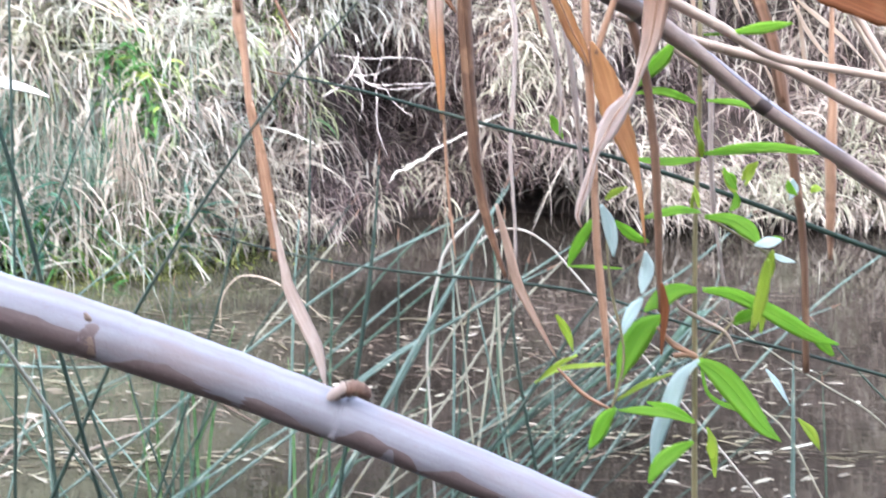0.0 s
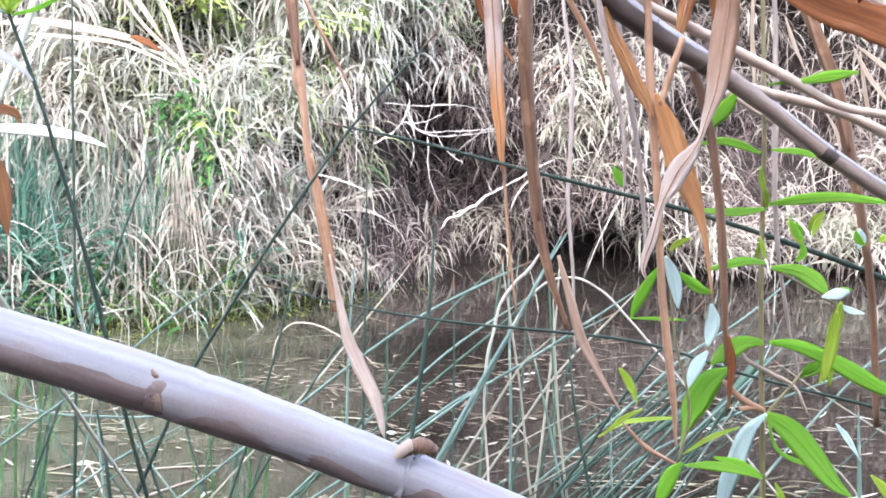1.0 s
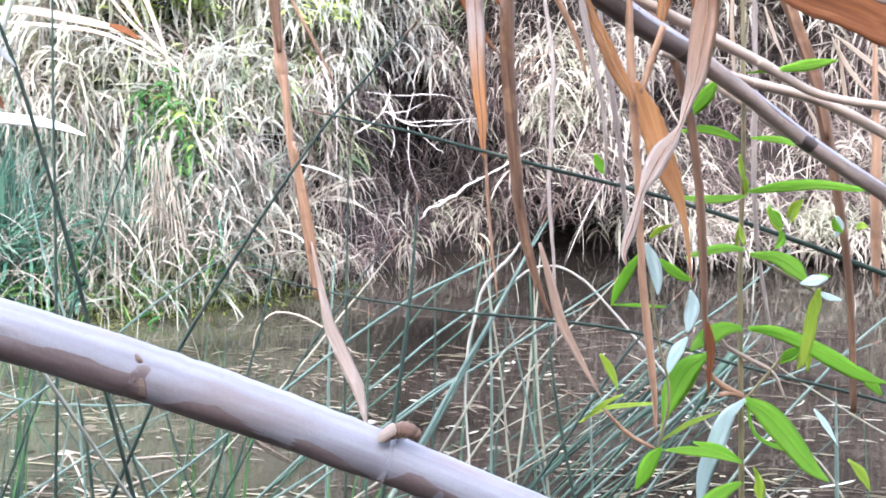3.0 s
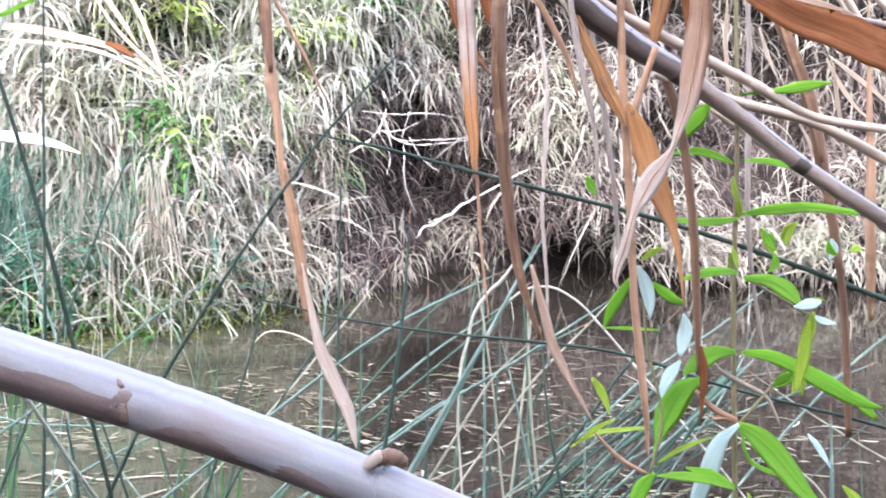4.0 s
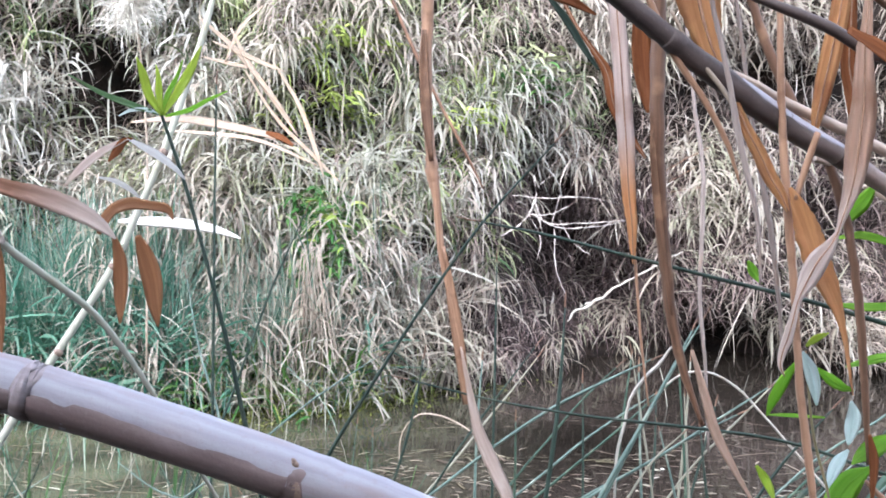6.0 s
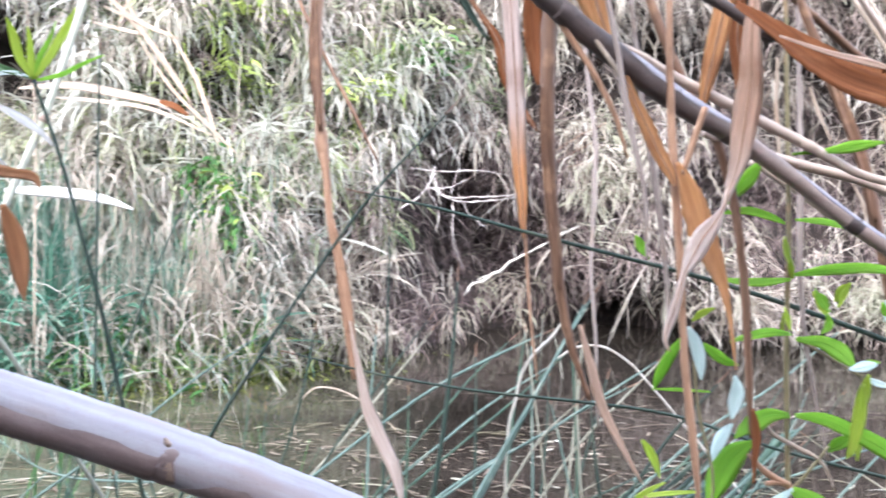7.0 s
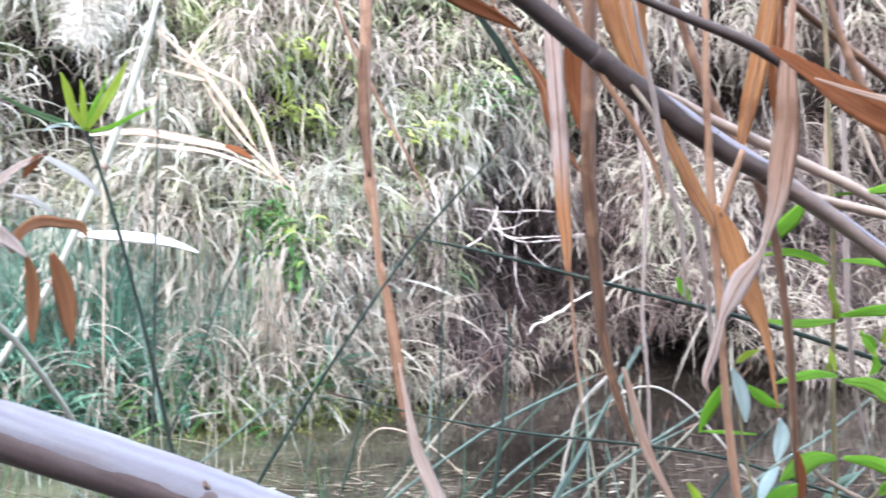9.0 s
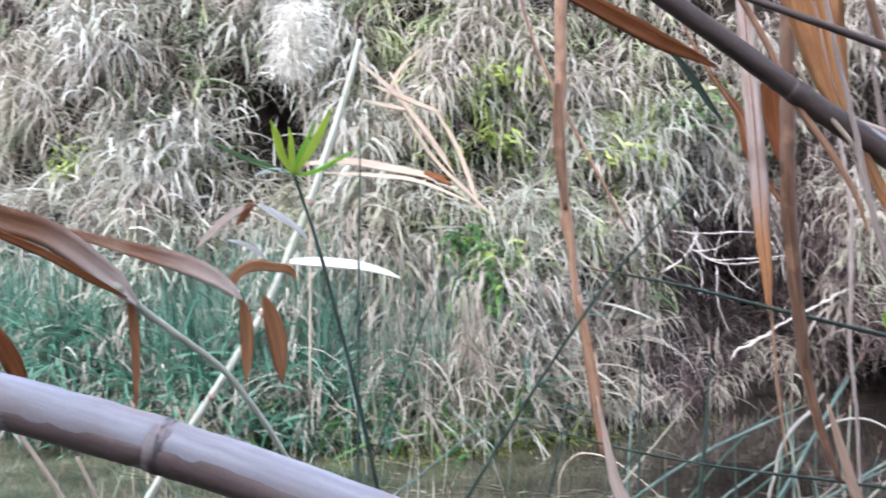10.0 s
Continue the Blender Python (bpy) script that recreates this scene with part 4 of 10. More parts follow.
h = thing('hanging_reed', (0.053, 0.854, 1.860), 'pale thin stem hanging beside a twisted orange leaf', 'reed stem', 'hanging dead reeds')
tube('stem', [(0.053, 0.854, 1.860, 0.0018), (0.096, 0.833, 1.322, 0.0018), (0.103, 0.830, 1.293, 0.0020), (0.108, 0.828, 1.270, 0.0020), (0.113, 0.825, 1.243, 0.0024), (0.120, 0.822, 1.211, 0.0022), (0.127, 0.819, 1.184, 0.0018), (0.130, 0.816, 1.157, 0.0014), (0.131, 0.814, 1.130, 0.0008)], M_greystem, h, seed=21, wobble=0.06)
M_strap = leaf('strap_leaf', (0.76, 0.54, 0.41), (0.56, 0.4, 0.31), (0.48, 0.3, 0.2), 0.55, 0.5, 0.4, ((0.82, 0.72, 0.66), (0.68, 0.57, 0.51), 0.642, 0.697))
h = thing('hanging_leaf', (0.212, 0.859, 1.860), 'tan strap-like leaf fading to white at its twisted end', 'dry leaf', 'hanging dead reeds')
k = \
blade('leaf', [(0.212, 0.859, 1.860, 0.0032), (0.202, 0.838, 1.325, 0.0032), (0.201, 0.836, 1.307, 0.0043), (0.200, 0.835, 1.292, 0.0059), (0.200, 0.833, 1.272, 0.0075), (0.200, 0.831, 1.256, 0.0087), (0.198, 0.829, 1.237, 0.0097), (0.196, 0.828, 1.219, 0.0089), (0.193, 0.826, 1.199, 0.0067), (0.187, 0.824, 1.179, 0.0034), (0.183, 0.822, 1.166, 0.0020), (0.178, 0.821, 1.157, 0.0047), (0.170, 0.820, 1.146, 0.0075), (0.164, 0.819, 1.134, 0.0067), (0.158, 0.818, 1.121, 0.0028), (0.154, 0.816, 1.106, 0.0030), (0.151, 0.815, 1.094, 0.0036), (0.147, 0.814, 1.082, 0.0028), (0.146, 0.813, 1.074, 0.0016), (0.149, 0.813, 1.067, 0.0006)], M_strap, h, seed=22, ripple=0.02, fold=0.3)
tube('midrib', [(0.212, 0.858, 1.860, 0.0005), (0.202, 0.837, 1.325, 0.0005), (0.201, 0.835, 1.307, 0.0005), (0.200, 0.834, 1.292, 0.0005), (0.200, 0.832, 1.272, 0.0007), (0.200, 0.830, 1.256, 0.0008), (0.198, 0.828, 1.237, 0.0009), (0.196, 0.826, 1.219, 0.0008), (0.193, 0.824, 1.199, 0.0006), (0.187, 0.822, 1.179, 0.0005), (0.183, 0.821, 1.166, 0.0005), (0.178, 0.820, 1.157, 0.0005), (0.170, 0.819, 1.146, 0.0007), (0.164, 0.818, 1.134, 0.0006), (0.158, 0.817, 1.121, 0.0005), (0.154, 0.815, 1.106, 0.0005), (0.151, 0.814, 1.094, 0.0005), (0.147, 0.813, 1.082, 0.0005), (0.146, 0.812, 1.074, 0.0005), (0.149, 0.811, 1.067, 0.0005)], M_reed, k, seed=23, sides=6)
h = thing('hanging_leaf', (0.230, 0.909, 1.860), 'narrow orange reed leaf hanging among the canes', 'dry leaf', 'hanging dead reeds')
k = \
blade('leaf', [(0.230, 0.909, 1.860, 0.0071), (0.192, 0.888, 1.320, 0.0071), (0.188, 0.886, 1.299, 0.0075), (0.182, 0.883, 1.270, 0.0067), (0.177, 0.880, 1.245, 0.0038), (0.175, 0.879, 1.230, 0.0008)], M_orange, h, seed=24)
tube('midrib', [(0.230, 0.908, 1.860, 0.0006), (0.192, 0.887, 1.320, 0.0006), (0.188, 0.885, 1.299, 0.0007), (0.182, 0.882, 1.270, 0.0006), (0.177, 0.879, 1.245, 0.0005), (0.175, 0.878, 1.230, 0.0005)], M_reed, k, seed=25, sides=6)
h = thing('hanging_leaf', (0.219, 0.960, 1.860), 'narrow rust-coloured reed leaf hanging among the canes', 'dry leaf', 'hanging dead reeds')
k = \
blade('leaf', [(0.219, 0.960, 1.860, 0.0049), (0.211, 0.938, 1.322, 0.0049), (0.210, 0.935, 1.291, 0.0066), (0.214, 0.932, 1.260, 0.0057), (0.212, 0.930, 1.243, 0.0009)], M_rust, h, seed=26)
tube('midrib', [(0.219, 0.959, 1.860, 0.0005), (0.211, 0.937, 1.322, 0.0005), (0.210, 0.934, 1.291, 0.0006), (0.214, 0.931, 1.260, 0.0005), (0.212, 0.929, 1.243, 0.0005)], M_reed, k, seed=27, sides=6)
h = thing('hanging_reed', (0.064, 0.960, 1.860), 'thin dark dead reed bent over the canes', 'reed stem', 'hanging dead reeds')
tube('stem', [(0.064, 0.960, 1.860, 0.0035), (0.135, 0.940, 1.342, 0.0035), (0.154, 0.935, 1.290, 0.0042), (0.172, 0.931, 1.253, 0.0044), (0.193, 0.928, 1.220, 0.0040), (0.207, 0.924, 1.181, 0.0040), (0.215, 0.920, 1.142, 0.0035), (0.221, 0.916, 1.098, 0.0037), (0.225, 0.911, 1.045, 0.0031), (0.229, 0.905, 0.984, 0.0018)], M_umber, h, seed=28, wobble=0.05)
blade('leaf', [(0.227, 0.897, 1.009, 0.0013), (0.230, 0.894, 0.992, 0.0035), (0.229, 0.890, 0.970, 0.0022), (0.228, 0.887, 0.953, 0.0007)], M_rust, h, seed=29)
h = thing('hanging_reed', (0.140, 0.890, 1.860), 'thin orange-brown stem hanging through a twisted leaf', 'reed stem', 'hanging dead reeds')
tube('stem', [(0.140, 0.890, 1.860, 0.0025), (0.147, 0.868, 1.325, 0.0025), (0.149, 0.861, 1.256, 0.0029), (0.153, 0.855, 1.195, 0.0033), (0.158, 0.850, 1.143, 0.0031), (0.162, 0.845, 1.090, 0.0027), (0.166, 0.840, 1.041, 0.0031), (0.171, 0.836, 1.005, 0.0031), (0.176, 0.833, 0.968, 0.0022), (0.178, 0.830, 0.940, 0.0010)], M_reed, h, seed=30, wobble=0.05)
tube('side_stem', [(0.173, 0.849, 1.236, 0.0024), (0.164, 0.847, 1.208, 0.0026), (0.158, 0.845, 1.188, 0.0022)], M_reed, h, seed=31)
h = thing('hanging_reed', (0.200, 1.061, 1.860), 'grey-brown dead reed hanging beside the green shoot', 'reed stem', 'hanging dead reeds')
tube('stem', [(0.200, 1.061, 1.860, 0.0034), (0.277, 1.041, 1.348, 0.0034), (0.300, 1.036, 1.290, 0.0049), (0.321, 1.031, 1.242, 0.0056), (0.339, 1.027, 1.198, 0.0058), (0.349, 1.022, 1.155, 0.0058), (0.358, 1.018, 1.116, 0.0049), (0.366, 1.014, 1.075, 0.0041), (0.374, 1.010, 1.029, 0.0034), (0.379, 1.004, 0.971, 0.0032), (0.383, 0.998, 0.908, 0.0029)], M_umber, h, seed=32, wobble=0.04)
blade('sheath', [(0.303, 1.025, 1.280, 0.0019), (0.321, 1.020, 1.237, 0.0048), (0.339, 1.016, 1.189, 0.0043), (0.348, 1.011, 1.146, 0.0014)], M_umber, h, seed=33, fold=0.5)
h = thing('hanging_reed', (0.395, 1.102, 1.860), 'short brown dead reed at the edge of the thicket', 'reed stem', 'hanging dead reeds')
tube('stem', [(0.395, 1.102, 1.860, 0.0031), (0.409, 1.075, 1.178, 0.0031), (0.412, 1.070, 1.132, 0.0046), (0.413, 1.065, 1.082, 0.0051), (0.415, 1.061, 1.041, 0.0046), (0.417, 1.057, 1.000, 0.0020)], M_reed, h, seed=34, wobble=0.05)
h = thing('hanging_leaf', (-0.131, 1.210, 1.860), 'thin dark withered leaf hanging from above', 'dry leaf', 'hanging dead reeds')
k = \
blade('leaf', [(-0.131, 1.210, 1.860, 0.0019), (-0.003, 1.192, 1.347, 0.0019), (0.012, 1.190, 1.326, 0.0025), (0.027, 1.188, 1.304, 0.0050), (0.037, 1.184, 1.265, 0.0056), (0.051, 1.181, 1.240, 0.0039), (0.068, 1.179, 1.216, 0.0011)], M_rust, h, seed=35)
tube('midrib', [(-0.131, 1.209, 1.860, 0.0005), (-0.003, 1.191, 1.347, 0.0005), (0.012, 1.189, 1.326, 0.0005), (0.027, 1.187, 1.304, 0.0005), (0.037, 1.183, 1.265, 0.0005), (0.051, 1.180, 1.240, 0.0005), (0.068, 1.178, 1.216, 0.0005)], M_reed, k, seed=36, sides=6)
h = thing('hanging_reed', (-0.367, 1.868, 1.860), 'thin grey-green stem slanting down through the air', 'reed stem', 'hanging dead reeds')
tube('stem', [(-0.367, 1.868, 1.860, 0.0026), (-0.295, 1.863, 1.453, 0.0026), (-0.259, 1.860, 1.374, 0.0031), (-0.222, 1.858, 1.300, 0.0026), (-0.186, 1.856, 1.234, 0.0026), (-0.150, 1.854, 1.164, 0.0013)], M_umber, h, seed=37)
h = thing('hanging_reed', (0.108, 1.536, 1.860), 'thin pale stem hanging behind the twisted leaf', 'reed stem', 'hanging dead reeds')
tube('stem', [(0.108, 1.536, 1.860, 0.0024), (0.142, 1.498, 1.273, 0.0024), (0.152, 1.486, 1.204, 0.0028), (0.152, 1.473, 1.122, 0.0028), (0.150, 1.460, 1.046, 0.0024), (0.156, 1.449, 0.978, 0.0021), (0.162, 1.429, 0.861, 0.0014)], M_greystem, h, seed=38, wobble=0.1)
h = thing('hanging_reed', (0.104, 1.026, 1.860), 'thin pale stem hanging behind the twisted leaf', 'reed stem', 'hanging dead reeds')
tube('stem', [(0.104, 1.026, 1.860, 0.0021), (0.145, 0.986, 1.245, 0.0021), (0.153, 0.979, 1.199, 0.0026), (0.161, 0.971, 1.153, 0.0023), (0.167, 0.963, 1.103, 0.0019), (0.170, 0.954, 1.053, 0.0009)], M_greystem, h, seed=39, wobble=0.1)
h = thing('hanging_reed', (0.293, 1.111, 1.860), 'thin dry stem hanging in front of the canes', 'reed stem', 'hanging dead reeds')
tube('stem', [(0.293, 1.111, 1.860, 0.0023), (0.293, 1.072, 1.269, 0.0023), (0.294, 1.065, 1.230, 0.0025), (0.295, 1.056, 1.175, 0.0028), (0.295, 1.045, 1.111, 0.0025), (0.298, 1.037, 1.061, 0.0023), (0.303, 1.032, 1.027, 0.0018), (0.311, 1.024, 0.982, 0.0015), (0.321, 1.017, 0.938, 0.0008)], M_greystem, h, seed=40, wobble=0.08)

# dead canes that lie across one another above the shoot
h = thing('dead_cane', (1.769, 1.123, 0.000), 'dark brown weathered cane sloping down through the thicket', 'cane', 'leaning dead canes')
k = \
tube('culm', [(-0.302, 0.643, 1.566, 0.0077), (0.035, 0.818, 1.324, 0.0077), (0.071, 0.837, 1.298, 0.0083), (0.114, 0.855, 1.268, 0.0093), (0.158, 0.874, 1.240, 0.0091), (0.200, 0.893, 1.218, 0.0082), (0.250, 0.912, 1.187, 0.0066), (0.306, 0.929, 1.149, 0.0064), (0.377, 0.946, 1.107, 0.0064), (0.789, 1.044, 0.850, 0.0066), (1.369, 1.123, -0.040, 0.0073), (1.769, 1.123, 0.000, 0.0073)], M_darkcane, h, seed=41, sides=16, steps=8, wobble=0.03)
# pale strips paint the bluish highlight along the cane's upper side
strip('bark_shading_strip', [(0.114, 0.855, 1.268, 0.0093), (0.158, 0.874, 1.240, 0.0091), (0.200, 0.893, 1.218, 0.0082)], 112, 172, M_cane, k, 'pale skin strip standing in for the top highlight', 1.6)
strip('bark_shading_strip', [(0.250, 0.912, 1.187, 0.0066), (0.306, 0.929, 1.149, 0.0064), (0.377, 0.946, 1.107, 0.0064)], 118, 168, M_cane, k, 'pale skin strip standing in for the top highlight', 1.6)
tube('node', [(0.065, 0.834, 1.302, 0.0081), (0.071, 0.837, 1.298, 0.0088), (0.077, 0.840, 1.294, 0.0081)], M_darkcane, k, seed=42, sides=16, steps=4)
tube('node', [(0.193, 0.891, 1.222, 0.0082), (0.200, 0.893, 1.218, 0.0088), (0.206, 0.896, 1.215, 0.0081)], M_darkcane, k, seed=43, sides=16, steps=4)
tube('node', [(0.299, 0.927, 1.153, 0.0064), (0.306, 0.929, 1.149, 0.0070), (0.312, 0.931, 1.145, 0.0064)], M_darkcane, k, seed=44, sides=16, steps=4)
h = thing('dead_cane', (1.904, 1.188, 0.000), 'pale split cane lying on the darker one', 'cane', 'leaning dead canes')
k = \
tube('culm', [(0.080, 0.834, 1.290, 0.0014), (0.096, 0.844, 1.284, 0.0014), (0.125, 0.863, 1.273, 0.0033), (0.152, 0.882, 1.260, 0.0038), (0.192, 0.900, 1.243, 0.0043), (0.229, 0.919, 1.227, 0.0044), (0.269, 0.937, 1.210, 0.0042), (0.316, 0.955, 1.188, 0.0036), (0.391, 0.974, 1.176, 0.0035), (0.871, 1.093, 1.096, 0.0035), (1.504, 1.188, 0.327, 0.0035), (1.904, 1.188, 0.000, 0.0035)], M_palecane, h, seed=45, sides=16, steps=8, wobble=0.03)
tube('node', [(0.146, 0.878, 1.263, 0.0037), (0.152, 0.882, 1.260, 0.0040), (0.159, 0.886, 1.257, 0.0037)], M_palecane, k, seed=46, sides=16, steps=4)
tube('node', [(0.262, 0.934, 1.213, 0.0041), (0.269, 0.937, 1.210, 0.0045), (0.276, 0.940, 1.207, 0.0041)], M_palecane, k, seed=47, sides=16, steps=4)
h = thing('dead_cane', (1.858, 1.152, 0.000), 'slender tan cane under the pale one', 'cane', 'leaning dead canes')
k = \
tube('culm', [(0.184, 0.917, 1.217, 0.0026), (0.200, 0.927, 1.213, 0.0026), (0.226, 0.944, 1.205, 0.0040), (0.271, 0.961, 1.194, 0.0041), (0.327, 0.977, 1.181, 0.0042), (0.399, 0.991, 1.149, 0.0047), (0.849, 1.081, 0.948, 0.0047), (1.458, 1.152, 0.099, 0.0047), (1.858, 1.152, 0.000, 0.0047)], M_palecane, h, seed=48, sides=16, steps=8, wobble=0.03)
tube('node', [(0.264, 0.958, 1.195, 0.0040), (0.271, 0.961, 1.194, 0.0044), (0.279, 0.963, 1.192, 0.0040)], M_palecane, k, seed=49, sides=16, steps=4)
h = thing('dead_cane', (1.885, 1.065, 0.000), 'thin dark stem above a broad rusty leaf', 'cane', 'leaning dead canes')
k = \
tube('culm', [(-0.274, 0.732, 1.475, 0.0035), (0.138, 0.828, 1.323, 0.0035), (0.175, 0.837, 1.309, 0.0043), (0.206, 0.845, 1.292, 0.0040), (0.244, 0.854, 1.279, 0.0032), (0.280, 0.863, 1.268, 0.0029), (0.316, 0.872, 1.261, 0.0025), (0.361, 0.881, 1.255, 0.0025), (0.847, 0.983, 1.194, 0.0025), (1.485, 1.065, 0.391, 0.0025), (1.885, 1.065, 0.000, 0.0025)], M_darkcane, h, seed=50, sides=16, steps=8, wobble=0.03)
tube('node', [(0.198, 0.843, 1.295, 0.0039), (0.206, 0.845, 1.292, 0.0042), (0.213, 0.847, 1.289, 0.0039)], M_darkcane, k, seed=51, sides=16, steps=4)
h = thing('dead_cane', (1.921, 1.462, 0.000), 'thin grey-brown cane crossing the thicket', 'cane', 'leaning dead canes')
k = \
tube('culm', [(0.224, 1.039, 1.378, 0.0036), (0.297, 1.090, 1.333, 0.0036), (0.330, 1.113, 1.313, 0.0042), (0.369, 1.136, 1.289, 0.0040), (0.410, 1.160, 1.278, 0.0038), (0.474, 1.183, 1.253, 0.0039), (0.917, 1.338, 1.079, 0.0039), (1.521, 1.462, 0.188, 0.0039), (1.921, 1.462, 0.000, 0.0039)], M_umber, h, seed=52, sides=16, steps=8, wobble=0.03)
h = thing('dead_cane', (1.825, 1.801, 0.000), 'thin pale cane far back in the thicket', 'cane', 'leaning dead canes')
k = \
tube('culm', [(0.182, 1.283, 1.665, 0.0042), (0.466, 1.498, 1.389, 0.0042), (0.505, 1.527, 1.351, 0.0050), (0.553, 1.556, 1.297, 0.0051), (0.618, 1.581, 1.218, 0.0052), (0.928, 1.703, 0.844, 0.0052), (1.425, 1.801, -0.185, 0.0052), (1.825, 1.801, 0.000, 0.0052)], M_palecane, h, seed=53, sides=16, steps=8, wobble=0.03)
h = thing('dead_cane', (2.085, 2.184, 0.000), 'thin pale cane far back in the thicket', 'cane', 'leaning dead canes')
k = \
tube('culm', [(0.319, 1.639, 1.752, 0.0050), (0.588, 1.803, 1.431, 0.0050), (0.634, 1.831, 1.377, 0.0051), (0.689, 1.861, 1.337, 0.0052), (0.755, 1.890, 1.288, 0.0053), (1.133, 2.053, 1.005, 0.0053), (1.685, 2.184, 0.005, 0.0053), (2.085, 2.184, 0.000, 0.0053)], M_palecane, h, seed=54, sides=16, steps=8, wobble=0.03)
h = thing('dead_cane', (1.849, 1.249, 0.000), 'thin pale cane low in the thicket', 'cane', 'leaning dead canes')
k = \
tube('culm', [(0.255, 1.074, 1.194, 0.0031), (0.272, 1.078, 1.184, 0.0031), (0.329, 1.089, 1.151, 0.0057), (0.387, 1.101, 1.117, 0.0063), (0.446, 1.112, 1.080, 0.0064), (0.864, 1.188, 0.817, 0.0064), (1.449, 1.249, -0.042, 0.0064), (1.849, 1.249, 0.000, 0.0064)], M_palecane, h, seed=55, sides=16, steps=8, wobble=0.03)
tube('node', [(0.322, 1.088, 1.155, 0.0056), (0.329, 1.089, 1.151, 0.0060), (0.336, 1.091, 1.147, 0.0056)], M_palecane, k, seed=56, sides=16, steps=4)
h = thing('dead_cane', (1.685, 1.516, 0.000), 'slender bleached cane slanting in the thicket', 'cane', 'leaning dead canes')
k = \
tube('culm', [(0.288, 1.624, 1.649, 0.0033), (0.473, 1.601, 1.414, 0.0033), (0.507, 1.596, 1.371, 0.0037), (0.542, 1.591, 1.318, 0.0033), (0.816, 1.550, 0.902, 0.0033), (1.285, 1.516, -0.222, 0.0033), (1.685, 1.516, 0.000, 0.0033)], M_strawstem, h, seed=57, sides=16, steps=8, wobble=0.03)
h = thing('dead_cane', (2.000, 1.829, 0.000), 'slender bleached cane slanting in the thicket', 'cane', 'leaning dead canes')
k = \
tube('culm', [(0.412, 1.929, 1.679, 0.0035), (0.606, 1.906, 1.451, 0.0035), (0.665, 1.899, 1.383, 0.0040), (0.723, 1.893, 1.322, 0.0040), (1.072, 1.857, 0.965, 0.0040), (1.600, 1.829, -0.114, 0.0040), (2.000, 1.829, 0.000, 0.0040)], M_strawstem, h, seed=58, sides=16, steps=8, wobble=0.03)
h = thing('dead_cane', (2.005, 1.931, 0.000), 'slender bleached cane slanting in the thicket', 'cane', 'leaning dead canes')
k = \
tube('culm', [(0.474, 2.030, 1.683, 0.0042), (0.678, 2.008, 1.464, 0.0042), (0.716, 2.004, 1.424, 0.0042), (0.764, 1.998, 1.369, 0.0042), (1.092, 1.961, 0.994, 0.0042), (1.605, 1.931, -0.128, 0.0042), (2.005, 1.931, 0.000, 0.0042)], M_strawstem, h, seed=59, sides=16, steps=8, wobble=0.03)
h = thing('dead_cane', (1.936, 2.108, 0.000), 'slender bleached cane slanting in the thicket', 'cane', 'leaning dead canes')
k = \
tube('culm', [(0.518, 2.236, 1.740, 0.0031), (0.678, 2.211, 1.487, 0.0031), (0.725, 2.203, 1.412, 0.0036), (0.778, 2.194, 1.317, 0.0036), (0.831, 2.185, 1.226, 0.0031), (1.084, 2.142, 0.797, 0.0031), (1.536, 2.108, -0.283, 0.0031), (1.936, 2.108, 0.000, 0.0031)], M_strawstem, h, seed=60, sides=16, steps=8, wobble=0.03)
h = thing('dead_cane', (1.855, 1.620, 0.000), 'slender bleached cane slanting in the thicket', 'cane', 'leaning dead canes')
k = \
tube('culm', [(0.428, 1.727, 1.670, 0.0032), (0.604, 1.703, 1.429, 0.0032), (0.640, 1.698, 1.378, 0.0032), (0.677, 1.693, 1.328, 0.0032), (0.970, 1.652, 0.925, 0.0032), (1.455, 1.620, -0.194, 0.0032), (1.855, 1.620, 0.000, 0.0032)], M_strawstem, h, seed=61, sides=16, steps=8, wobble=0.03)
h = thing('withered_leaf', (0.447, 1.332, 1.239), 'bleached narrow leaf hanging among the dead canes', 'dry leaf')
blade('blade', [(0.447, 1.332, 1.239, 0.0009), (0.463, 1.329, 1.211, 0.0031), (0.482, 1.327, 1.187, 0.0025), (0.505, 1.325, 1.167, 0.0006)], M_buff, h, seed=62, fold=0.3, twist=(0, 40))
h = thing('withered_leaf', (0.450, 1.332, 1.242), 'bleached narrow leaf hanging among the dead canes', 'dry leaf')
blade('blade', [(0.450, 1.332, 1.242, 0.0009), (0.475, 1.331, 1.224, 0.0031), (0.507, 1.328, 1.200, 0.0028), (0.533, 1.326, 1.175, 0.0006)], M_buff, h, seed=63, fold=0.3, twist=(0, 40))
h = thing('withered_leaf', (0.454, 1.332, 1.236), 'bleached narrow leaf hanging among the dead canes', 'dry leaf')
blade('blade', [(0.454, 1.332, 1.236, 0.0009), (0.461, 1.327, 1.192, 0.0028), (0.468, 1.324, 1.155, 0.0025), (0.471, 1.321, 1.124, 0.0006)], M_buff, h, seed=64, fold=0.3, twist=(0, 40))
h = thing('withered_leaf', (0.420, 1.325, 1.167), 'bleached narrow leaf hanging among the dead canes', 'dry leaf')
blade('blade', [(0.420, 1.325, 1.167, 0.0009), (0.433, 1.322, 1.142, 0.0025), (0.437, 1.319, 1.111, 0.0006)], M_buff, h, seed=65, fold=0.3, twist=(0, 40))
h = thing('withered_leaf', (0.335, 1.338, 1.302), 'bleached narrow leaf hanging among the dead canes', 'dry leaf')
